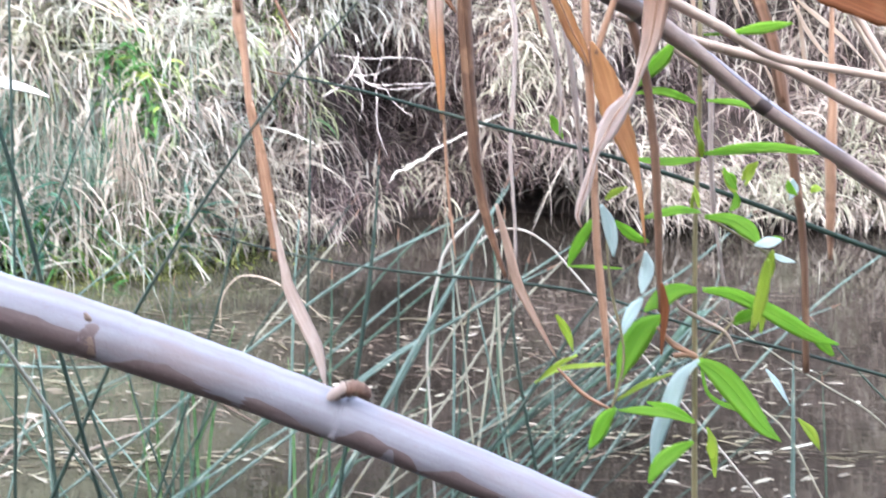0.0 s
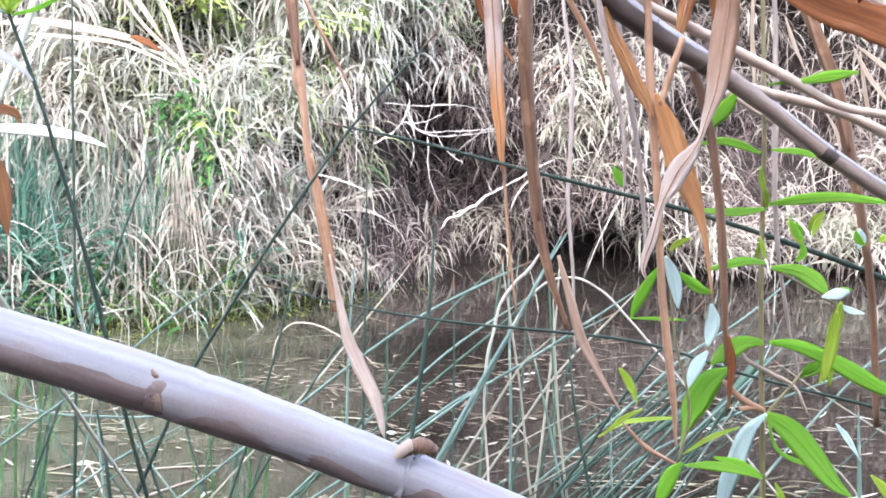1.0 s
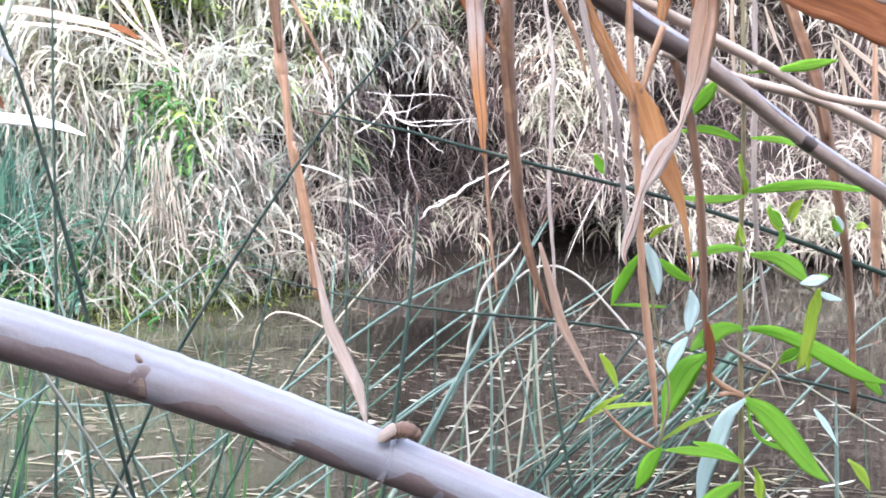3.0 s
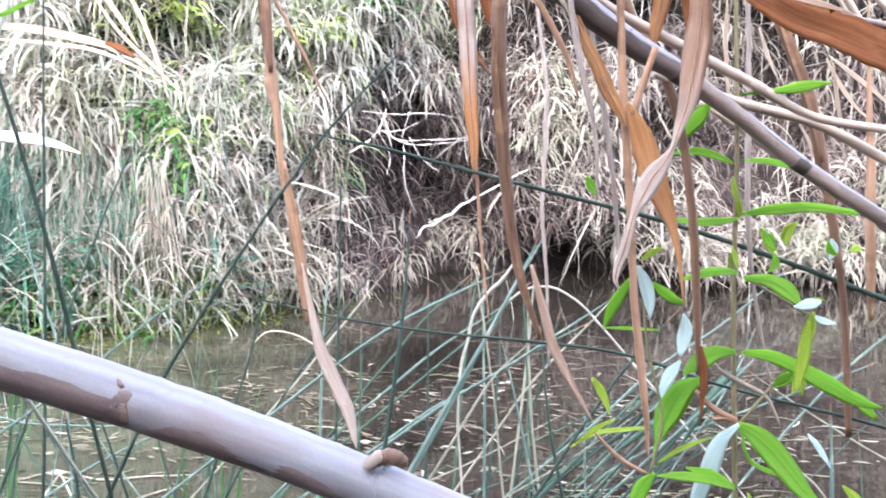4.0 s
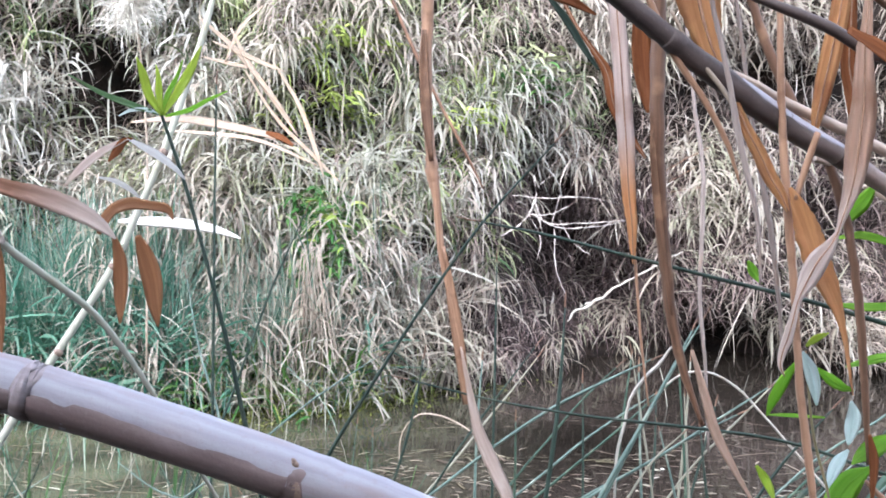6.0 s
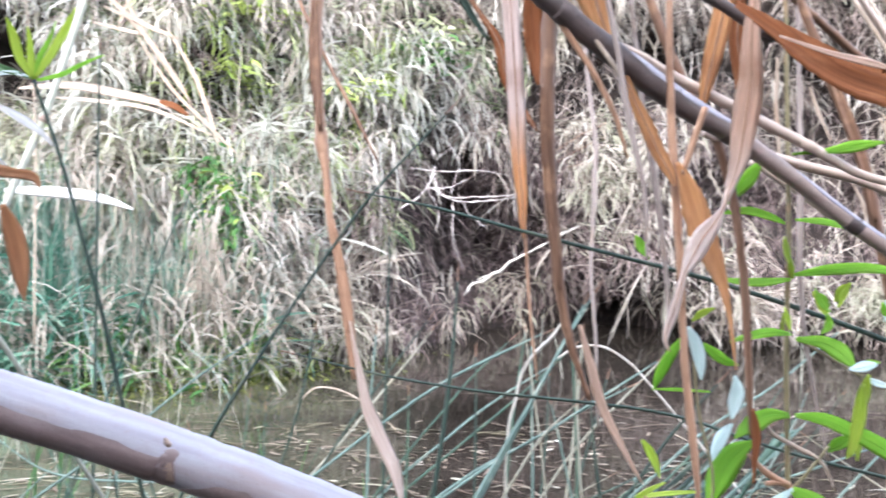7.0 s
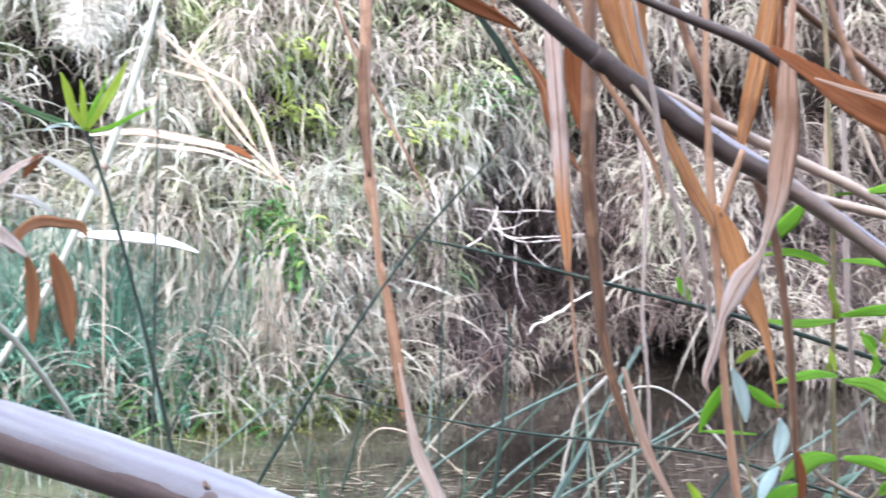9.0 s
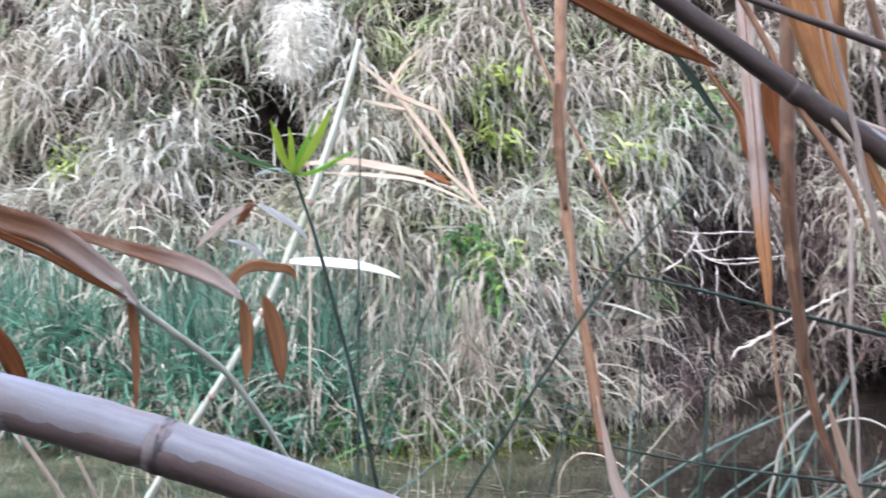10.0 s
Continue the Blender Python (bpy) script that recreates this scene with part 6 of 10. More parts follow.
blade('leaf', [(0.328, 0.965, 1.030, 0.0010), (0.334, 0.963, 1.034, 0.0034), (0.342, 0.961, 1.036, 0.0006)], M_green, h, seed=804, fold=0.3, twist=(3, -23), facing=(0.1, -1, 0.55))
blade('leaf', [(0.318, 0.955, 1.030, 0.0010), (0.327, 0.953, 1.034, 0.0036), (0.330, 0.951, 1.038, 0.0006)], M_sheen, h, seed=805, fold=0.3, twist=(10, -10), facing=(0.1, -1, 0.55))
blade('leaf', [(0.330, 0.955, 1.024, 0.0010), (0.339, 0.953, 1.020, 0.0030), (0.350, 0.951, 1.018, 0.0006)], M_sheen, h, seed=806, fold=0.3, twist=(-13, 3), facing=(0.1, -1, 0.55))
blade('leaf', [(0.330, 0.950, 1.028, 0.0010), (0.327, 0.948, 1.014, 0.0052), (0.322, 0.946, 1.000, 0.0039), (0.317, 0.944, 0.991, 0.0006)], M_lime, h, seed=807, fold=0.3, twist=(-6, 16), facing=(0.1, -1, 0.55))
blade('leaf', [(0.190, 0.965, 1.065, 0.0010), (0.196, 0.963, 1.071, 0.0030), (0.207, 0.961, 1.077, 0.0006)], M_lime, h, seed=808, fold=0.3, twist=(1, -21), facing=(0.1, -1, 0.55))
blade('leaf', [(0.263, 0.965, 1.057, 0.0010), (0.264, 0.963, 1.067, 0.0032), (0.262, 0.961, 1.074, 0.0006)], M_lime, h, seed=809, fold=0.3, twist=(8, -8), facing=(0.1, -1, 0.55))
blade('leaf', [(0.304, 0.965, 0.961, 0.0010), (0.312, 0.963, 0.968, 0.0040), (0.323, 0.961, 0.975, 0.0006)], M_green, h, seed=810, fold=0.3, twist=(-15, 5), facing=(0.1, -1, 0.55))
blade('leaf', [(0.319, 0.950, 0.980, 0.0010), (0.319, 0.948, 0.969, 0.0036), (0.315, 0.946, 0.959, 0.0006)], M_lime, h, seed=811, fold=0.3, twist=(-8, 18), facing=(0.1, -1, 0.55))
blade('leaf', [(0.228, 0.930, 0.900, 0.0010), (0.249, 0.928, 0.895, 0.0040), (0.268, 0.926, 0.886, 0.0006)], M_green, h, seed=812, fold=0.3, twist=(-1, -19), facing=(0.1, -1, 0.55))
blade('leaf', [(0.281, 0.920, 0.875, 0.0010), (0.282, 0.918, 0.866, 0.0050), (0.282, 0.916, 0.855, 0.0006)], M_lime, h, seed=813, fold=0.3, twist=(6, -6), facing=(0.1, -1, 0.55))
blade('leaf', [(0.374, 1.000, 1.071, 0.0010), (0.378, 0.998, 1.074, 0.0040), (0.383, 0.996, 1.073, 0.0006)], M_lime, h, seed=814, fold=0.3, twist=(13, 7), facing=(0.1, -1, 0.55))
blade('leaf', [(0.357, 1.000, 1.082, 0.0010), (0.359, 0.998, 1.073, 0.0045), (0.355, 0.996, 1.064, 0.0006)], M_sheen, h, seed=815, fold=0.3, twist=(-10, 20), facing=(0.1, -1, 0.55))
tube('twig', [(0.272, 0.945, 0.932, 0.0016), (0.290, 0.948, 0.953, 0.0014), (0.302, 0.951, 0.968, 0.0012)], M_shoot, h, seed=140, wobble=0.05)
tube('twig', [(0.200, 0.938, 0.890, 0.0014), (0.209, 0.944, 0.931, 0.0012), (0.196, 0.955, 0.996, 0.0012), (0.190, 0.966, 1.061, 0.0009)], M_shoot, h, seed=141, wobble=0.05)
tube('twig', [(0.329, 0.960, 1.026, 0.0014), (0.325, 0.956, 0.998, 0.0012), (0.316, 0.950, 0.961, 0.0007)], M_shoot, h, seed=142, wobble=0.05)
tube('twig', [(0.275, 0.965, 1.053, 0.0012), (0.301, 0.963, 1.039, 0.0012), (0.329, 0.960, 1.023, 0.0012)], M_shoot, h, seed=143, wobble=0.05)
tube('twig', [(0.251, 0.945, 0.937, 0.0021), (0.267, 0.946, 0.937, 0.0028), (0.273, 0.945, 0.932, 0.0019)], M_reed, h, seed=144, wobble=0.05)
tube('twig', [(0.237, 0.949, 0.960, 0.0014), (0.251, 0.947, 0.946, 0.0028), (0.271, 0.945, 0.936, 0.0021)], M_reed, h, seed=145, wobble=0.05)
tube('twig', [(0.243, 0.955, 0.997, 0.0016), (0.255, 0.952, 0.978, 0.0019), (0.274, 0.951, 0.967, 0.0019), (0.295, 0.949, 0.956, 0.0016), (0.307, 0.945, 0.933, 0.0009)], M_strawstem, h, seed=146, wobble=0.05)
tube('twig', [(0.152, 0.943, 0.926, 0.0009), (0.176, 0.940, 0.903, 0.0019), (0.200, 0.938, 0.890, 0.0014)], M_reed, h, seed=147, wobble=0.05)

# rush stems, each standing in the pond
h = thing('rush', (-0.623, 0.930, 0.000), 'dark green rush stem leaning over the pond', 'rush', 'rushes in the pond')
k = \
tube('stem', [(-0.018, 1.136, 1.233, 0.0007), (-0.089, 1.122, 1.152, 0.0013), (-0.152, 1.107, 1.060, 0.0015), (-0.193, 1.096, 0.994, 0.0017), (-0.230, 1.085, 0.931, 0.0019), (-0.261, 1.074, 0.863, 0.0019), (-0.294, 1.061, 0.784, 0.0021), (-0.458, 1.015, 0.392, 0.0022), (-0.623, 0.930, 0.000, 0.0023)], M_rush, h, seed=148, sides=8, wobble=0.03)
tube('tip', [(-0.021, 1.135, 1.230, 0.0010), (-0.014, 1.137, 1.238, 0.0008), (-0.005, 1.138, 1.248, 0.0004)], M_umber, k, 'brown tip', seed=149, sides=6)
h = thing('rush', (1.266, 1.001, 0.000), 'dark green rush stem leaning over the pond', 'rush', 'rushes in the pond')
k = \
tube('stem', [(-0.090, 1.072, 1.157, 0.0007), (-0.033, 1.071, 1.147, 0.0013), (0.043, 1.068, 1.129, 0.0016), (0.120, 1.065, 1.111, 0.0018), (0.223, 1.061, 1.087, 0.0021), (0.326, 1.057, 1.056, 0.0023), (0.412, 1.052, 1.026, 0.0025), (0.531, 1.045, 0.982, 0.0025), (0.898, 1.043, 0.491, 0.0026), (1.266, 1.001, 0.000, 0.0028)], M_rush, h, seed=150, sides=8, wobble=0.03)
tube('tip', [(-0.086, 1.072, 1.157, 0.0009), (-0.096, 1.073, 1.158, 0.0008), (-0.109, 1.073, 1.161, 0.0004)], M_umber, k, 'brown tip', seed=151, sides=6)
h = thing('rush', (1.240, 1.143, 0.000), 'dark green rush stem leaning over the pond', 'rush', 'rushes in the pond')
k = \
tube('stem', [(-0.171, 1.195, 0.984, 0.0008), (-0.072, 1.192, 0.964, 0.0012), (0.021, 1.191, 0.952, 0.0014), (0.114, 1.190, 0.945, 0.0016), (0.213, 1.188, 0.934, 0.0016), (0.312, 1.184, 0.905, 0.0016), (0.468, 1.178, 0.869, 0.0018), (0.604, 1.172, 0.830, 0.0018), (0.922, 1.177, 0.415, 0.0019), (1.240, 1.143, 0.000, 0.0020)], M_rush, h, seed=152, sides=8, wobble=0.03)
tube('tip', [(-0.167, 1.195, 0.983, 0.0011), (-0.177, 1.196, 0.985, 0.0009), (-0.190, 1.196, 0.988, 0.0004)], M_umber, k, 'brown tip', seed=153, sides=6)
h = thing('rush', (-0.432, 1.468, -0.120), 'pale blue-green rush stem leaning over the pond', 'rush', 'rushes in the pond')
k = \
tube('stem', [(0.175, 1.655, 0.997, 0.0009), (0.129, 1.642, 0.918, 0.0021), (0.087, 1.628, 0.840, 0.0031), (0.045, 1.616, 0.765, 0.0033), (0.011, 1.605, 0.702, 0.0036), (-0.051, 1.586, 0.589, 0.0036), (-0.241, 1.547, 0.234, 0.0037), (-0.432, 1.468, -0.120, 0.0039)], M_blue, h, seed=154, sides=8, wobble=0.03)
tube('tip', [(0.173, 1.654, 0.994, 0.0012), (0.178, 1.656, 1.002, 0.0010), (0.185, 1.658, 1.014, 0.0004)], M_umber, k, 'brown tip', seed=155, sides=6)
h = thing('rush', (-0.440, 1.488, -0.120), 'pale blue-green rush stem leaning over the pond', 'rush', 'rushes in the pond')
k = \
tube('stem', [(0.162, 1.672, 0.978, 0.0010), (0.123, 1.659, 0.903, 0.0019), (0.079, 1.645, 0.816, 0.0022), (0.038, 1.631, 0.736, 0.0024), (-0.024, 1.613, 0.625, 0.0024), (-0.232, 1.570, 0.252, 0.0025), (-0.440, 1.488, -0.120, 0.0026)], M_blue, h, seed=156, sides=8, wobble=0.03)
tube('tip', [(0.160, 1.671, 0.975, 0.0012), (0.164, 1.673, 0.984, 0.0011), (0.171, 1.675, 0.996, 0.0004)], M_umber, k, 'brown tip', seed=157, sides=6)
h = thing('rush', (-1.276, 1.466, -0.120), 'pale blue-green rush stem leaning over the pond', 'rush', 'rushes in the pond')
k = \
tube('stem', [(0.105, 1.645, 0.938, 0.0009), (0.047, 1.640, 0.909, 0.0019), (-0.024, 1.633, 0.872, 0.0021), (-0.102, 1.624, 0.819, 0.0021), (-0.195, 1.612, 0.746, 0.0021), (-0.304, 1.597, 0.659, 0.0021), (-0.790, 1.552, 0.269, 0.0022), (-1.276, 1.466, -0.120, 0.0023)], M_blue, h, seed=158, sides=8, wobble=0.03)
tube('tip', [(0.102, 1.644, 0.936, 0.0012), (0.111, 1.645, 0.940, 0.0010), (0.123, 1.646, 0.946, 0.0004)], M_umber, k, 'brown tip', seed=159, sides=6)
h = thing('rush', (-1.072, 1.517, -0.120), 'pale blue-green rush stem leaning over the pond', 'rush', 'rushes in the pond')
k = \
tube('stem', [(0.271, 1.689, 0.896, 0.0010), (0.187, 1.679, 0.840, 0.0019), (0.122, 1.672, 0.797, 0.0022), (0.042, 1.664, 0.748, 0.0022), (-0.038, 1.654, 0.691, 0.0022), (-0.143, 1.640, 0.609, 0.0022), (-0.607, 1.599, 0.244, 0.0023), (-1.072, 1.517, -0.120, 0.0024)], M_blue, h, seed=160, sides=8, wobble=0.03)
tube('tip', [(0.268, 1.688, 0.894, 0.0013), (0.276, 1.689, 0.899, 0.0011), (0.288, 1.691, 0.907, 0.0004)], M_umber, k, 'brown tip', seed=161, sides=6)
h = thing('rush', (-0.150, 1.367, -0.120), 'green rush stem standing upright in the pond', 'rush', 'rushes in the pond')
k = \
tube('stem', [(-0.015, 1.557, 1.022, 0.0010), (-0.019, 1.542, 0.930, 0.0023), (-0.026, 1.528, 0.849, 0.0029), (-0.036, 1.515, 0.768, 0.0029), (-0.051, 1.495, 0.651, 0.0029), (-0.101, 1.451, 0.265, 0.0030), (-0.150, 1.367, -0.120, 0.0032)], M_rush, h, seed=162, sides=8, wobble=0.03)
tube('tip', [(-0.015, 1.556, 1.018, 0.0014), (-0.015, 1.558, 1.027, 0.0011), (-0.014, 1.560, 1.041, 0.0004)], M_umber, k, 'brown tip', seed=163, sides=6)
h = thing('rush', (-0.090, 1.469, -0.120), 'green rush stem standing upright in the pond', 'rush', 'rushes in the pond')
k = \
tube('stem', [(-0.114, 1.665, 1.066, 0.0007), (-0.113, 1.638, 0.903, 0.0017), (-0.113, 1.613, 0.747, 0.0019), (-0.108, 1.585, 0.584, 0.0019), (-0.099, 1.547, 0.232, 0.0020), (-0.090, 1.469, -0.120, 0.0021)], M_rush, h, seed=164, sides=8, wobble=0.03)
tube('tip', [(-0.114, 1.665, 1.062, 0.0009), (-0.114, 1.666, 1.072, 0.0008), (-0.114, 1.669, 1.086, 0.0004)], M_umber, k, 'brown tip', seed=165, sides=6)
h = thing('rush', (-0.446, 1.265, -0.120), 'grey-green rush stem standing upright in the pond', 'rush', 'rushes in the pond')
k = \
tube('stem', [(-0.469, 1.501, 1.305, 0.0010), (-0.464, 1.472, 1.126, 0.0017), (-0.457, 1.440, 0.934, 0.0019), (-0.453, 1.417, 0.796, 0.0022), (-0.452, 1.393, 0.652, 0.0022), (-0.449, 1.349, 0.266, 0.0023), (-0.446, 1.265, -0.120, 0.0024)], M_rush, h, seed=166, sides=8, wobble=0.03)
tube('tip', [(-0.469, 1.501, 1.301, 0.0013), (-0.469, 1.502, 1.311, 0.0011), (-0.469, 1.505, 1.324, 0.0004)], M_umber, k, 'brown tip', seed=167, sides=6)
h = thing('rush', (-0.444, 1.265, -0.120), 'dark green rush stem leaning over the pond', 'rush', 'rushes in the pond')
k = \
tube('stem', [(0.308, 1.439, 0.918, 0.0010), (0.253, 1.429, 0.856, 0.0019), (0.206, 1.418, 0.790, 0.0022), (0.155, 1.405, 0.713, 0.0022), (0.117, 1.396, 0.661, 0.0022), (-0.163, 1.351, 0.271, 0.0023), (-0.444, 1.265, -0.120, 0.0024)], M_rush, h, seed=168, sides=8, wobble=0.03)
tube('tip', [(0.305, 1.439, 0.915, 0.0013), (0.312, 1.440, 0.923, 0.0011), (0.321, 1.442, 0.933, 0.0004)], M_umber, k, 'brown tip', seed=169, sides=6)
h = thing('rush', (-0.522, 1.468, -0.120), 'dark green rush stem leaning over the pond', 'rush', 'rushes in the pond')
k = \
tube('stem', [(-0.214, 1.643, 0.932, 0.0009), (-0.230, 1.627, 0.839, 0.0019), (-0.258, 1.610, 0.737, 0.0019), (-0.292, 1.592, 0.628, 0.0021), (-0.407, 1.550, 0.254, 0.0022), (-0.522, 1.468, -0.120, 0.0023)], M_rush, h, seed=170, sides=8, wobble=0.03)
tube('tip', [(-0.215, 1.642, 0.929, 0.0012), (-0.213, 1.644, 0.938, 0.0010), (-0.211, 1.646, 0.952, 0.0004)], M_umber, k, 'brown tip', seed=171, sides=6)
h = thing('rush', (0.358, 1.369, -0.120), 'dark green rush stem leaning over the pond', 'rush', 'rushes in the pond')
k = \
tube('stem', [(0.161, 1.532, 0.870, 0.0010), (0.172, 1.516, 0.772, 0.0021), (0.188, 1.503, 0.691, 0.0023), (0.202, 1.492, 0.626, 0.0023), (0.280, 1.450, 0.253, 0.0025), (0.358, 1.369, -0.120, 0.0026)], M_rush, h, seed=172, sides=8, wobble=0.03)
tube('tip', [(0.161, 1.532, 0.866, 0.0014), (0.160, 1.533, 0.876, 0.0011), (0.159, 1.536, 0.890, 0.0004)], M_umber, k, 'brown tip', seed=173, sides=6)
h = thing('rush', (0.220, 1.571, -0.120), 'bleached dead rush stem in the pond', 'rush', 'rushes in the pond')
k = \
tube('stem', [(0.080, 1.745, 0.929, 0.0008), (0.095, 1.730, 0.839, 0.0015), (0.111, 1.713, 0.740, 0.0015), (0.124, 1.694, 0.625, 0.0018), (0.134, 1.682, 0.551, 0.0018), (0.177, 1.646, 0.215, 0.0018), (0.220, 1.571, -0.120, 0.0019)], M_dullstem, h, seed=174, sides=8, wobble=0.03)
tube('tip', [(0.080, 1.744, 0.925, 0.0010), (0.079, 1.746, 0.935, 0.0008), (0.076, 1.748, 0.948, 0.0004)], M_umber, k, 'brown tip', seed=175, sides=6)
h = thing('rush', (0.326, 1.571, -0.120), 'pale blue-green rush stem leaning over the pond', 'rush', 'rushes in the pond')
k = \
tube('stem', [(0.121, 1.727, 0.823, 0.0008), (0.138, 1.716, 0.757, 0.0015), (0.161, 1.700, 0.658, 0.0018), (0.184, 1.682, 0.551, 0.0018), (0.255, 1.647, 0.216, 0.0018), (0.326, 1.571, -0.120, 0.0019)], M_blue, h, seed=176, sides=8, wobble=0.03)
tube('tip', [(0.122, 1.726, 0.819, 0.0010), (0.119, 1.728, 0.828, 0.0008), (0.115, 1.730, 0.842, 0.0004)], M_umber, k, 'brown tip', seed=177, sides=6)
h = thing('rush', (0.276, 1.672, -0.120), 'bleached dead rush stem in the pond', 'rush', 'rushes in the pond')
k = \
tube('stem', [(0.165, 1.834, 0.854, 0.0008), (0.169, 1.819, 0.767, 0.0019), (0.177, 1.802, 0.662, 0.0021), (0.193, 1.782, 0.541, 0.0021), (0.234, 1.747, 0.210, 0.0022), (0.276, 1.672, -0.120, 0.0023)], M_dullstem, h, seed=178, sides=8, wobble=0.03)
tube('tip', [(0.166, 1.833, 0.850, 0.0010), (0.165, 1.835, 0.860, 0.0009), (0.165, 1.837, 0.873, 0.0004)], M_umber, k, 'brown tip', seed=179, sides=6)
h = thing('rush', (-0.040, 1.672, -0.120), 'pale blue-green rush stem leaning over the pond', 'rush', 'rushes in the pond')
k = \
tube('stem', [(0.818, 1.841, 0.890, 0.0011), (0.678, 1.823, 0.783, 0.0021), (0.591, 1.808, 0.695, 0.0021), (0.514, 1.794, 0.607, 0.0024), (0.453, 1.780, 0.527, 0.0024), (0.206, 1.746, 0.204, 0.0025), (-0.040, 1.672, -0.120, 0.0026)], M_blue, h, seed=180, sides=8, wobble=0.03)
tube('tip', [(0.814, 1.841, 0.888, 0.0014), (0.822, 1.842, 0.894, 0.0012), (0.833, 1.843, 0.902, 0.0004)], M_umber, k, 'brown tip', seed=181, sides=6)
h = thing('rush', (-0.623, 1.771, -0.120), 'pale blue-green rush stem leaning over the pond', 'rush', 'rushes in the pond')
k = \
tube('stem', [(0.599, 1.945, 0.906, 0.0011), (0.489, 1.929, 0.812, 0.0019), (0.379, 1.916, 0.737, 0.0022), (0.288, 1.902, 0.653, 0.0022), (0.178, 1.886, 0.560, 0.0022), (-0.222, 1.849, 0.220, 0.0023), (-0.623, 1.771, -0.120, 0.0025)], M_blue, h, seed=182, sides=8, wobble=0.03)
tube('tip', [(0.596, 1.944, 0.903, 0.0014), (0.604, 1.945, 0.909, 0.0012), (0.614, 1.947, 0.918, 0.0004)], M_umber, k, 'brown tip', seed=183, sides=6)
h = thing('rush', (-0.145, 1.944, -0.120), 'pale blue-green rush stem leaning over the pond', 'rush', 'rushes in the pond')
k = \
tube('stem', [(0.768, 2.017, 0.729, 0.0012), (0.613, 2.007, 0.669, 0.0020), (0.467, 1.997, 0.613, 0.0023), (0.322, 1.985, 0.539, 0.0023), (0.089, 1.984, 0.210, 0.0025), (-0.145, 1.944, -0.120, 0.0026)], M_blue, h, seed=184, sides=8, wobble=0.03)
tube('tip', [(0.764, 2.017, 0.727, 0.0015), (0.773, 2.018, 0.731, 0.0013), (0.786, 2.018, 0.736, 0.0004)], M_umber, k, 'brown tip', seed=185, sides=6)
h = thing('rush', (0.292, 1.673, -0.120), 'pale blue-green rush stem leaning over the pond', 'rush', 'rushes in the pond')
tube('stem', [(0.258, 1.807, 0.690, 0.0013), (0.259, 1.794, 0.611, 0.0019), (0.264, 1.778, 0.516, 0.0021), (0.278, 1.745, 0.198, 0.0022), (0.292, 1.673, -0.120, 0.0023)], M_blue, h, seed=186, sides=8, wobble=0.03)
h = thing('rush', (0.567, 1.369, -0.120), 'pale blue-green rush stem leaning over the pond', 'rush', 'rushes in the pond')
k = \
tube('stem', [(0.543, 1.518, 0.777, 0.0010), (0.545, 1.506, 0.704, 0.0026), (0.547, 1.494, 0.631, 0.0029), (0.557, 1.451, 0.255, 0.0030), (0.567, 1.369, -0.120, 0.0032)], M_blue, h, seed=187, sides=8, wobble=0.03)
tube('tip', [(0.543, 1.517, 0.774, 0.0014), (0.542, 1.519, 0.783, 0.0011), (0.542, 1.521, 0.797, 0.0004)], M_umber, k, 'brown tip', seed=188, sides=6)
h = thing('rush', (-0.391, 1.772, -0.120), 'bleached dead rush stem in the pond', 'rush', 'rushes in the pond')
k = \
tube('stem', [(0.349, 1.942, 0.892, 0.0008), (0.280, 1.929, 0.818, 0.0017), (0.175, 1.911, 0.706, 0.0019), (0.112, 1.895, 0.614, 0.0019), (-0.139, 1.854, 0.247, 0.0020), (-0.391, 1.772, -0.120, 0.0021)], M_dullstem, h, seed=189, sides=8, wobble=0.03)
tube('tip', [(0.346, 1.941, 0.889, 0.0011), (0.353, 1.943, 0.897, 0.0009), (0.362, 1.944, 0.907, 0.0004)], M_umber, k, 'brown tip', seed=190, sides=6)
h = thing('rush', (-0.659, 1.569, -0.120), 'dark green rush stem leaning over the pond', 'rush', 'rushes in the pond')
k = \
tube('stem', [(-0.061, 1.745, 0.935, 0.0008), (-0.110, 1.734, 0.868, 0.0015), (-0.175, 1.719, 0.777, 0.0018), (-0.248, 1.698, 0.652, 0.0018), (-0.297, 1.682, 0.560, 0.0020), (-0.478, 1.646, 0.220, 0.0021), (-0.659, 1.569, -0.120, 0.0022)], M_rush, h, seed=191, sides=8, wobble=0.03)
tube('tip', [(-0.063, 1.745, 0.932, 0.0010), (-0.057, 1.746, 0.940, 0.0008), (-0.049, 1.748, 0.951, 0.0004)], M_umber, k, 'brown tip', seed=192, sides=6)
h = thing('rush', (-0.084, 1.367, -0.120), 'dark green rush stem leaning over the pond', 'rush', 'rushes in the pond')
k = \
tube('stem', [(-0.429, 1.519, 0.799, 0.0010), (-0.386, 1.501, 0.690, 0.0021), (-0.359, 1.489, 0.617, 0.0023), (-0.221, 1.448, 0.248, 0.0025), (-0.084, 1.367, -0.120, 0.0026)], M_rush, h, seed=193, sides=8, wobble=0.03)
tube('tip', [(-0.427, 1.518, 0.795, 0.0014), (-0.431, 1.520, 0.804, 0.0011), (-0.436, 1.522, 0.817, 0.0004)], M_umber, k, 'brown tip', seed=194, sides=6)
h = thing('rush', (-0.305, 1.265, -0.120), 'dark green rush stem leaning over the pond', 'rush', 'rushes in the pond')
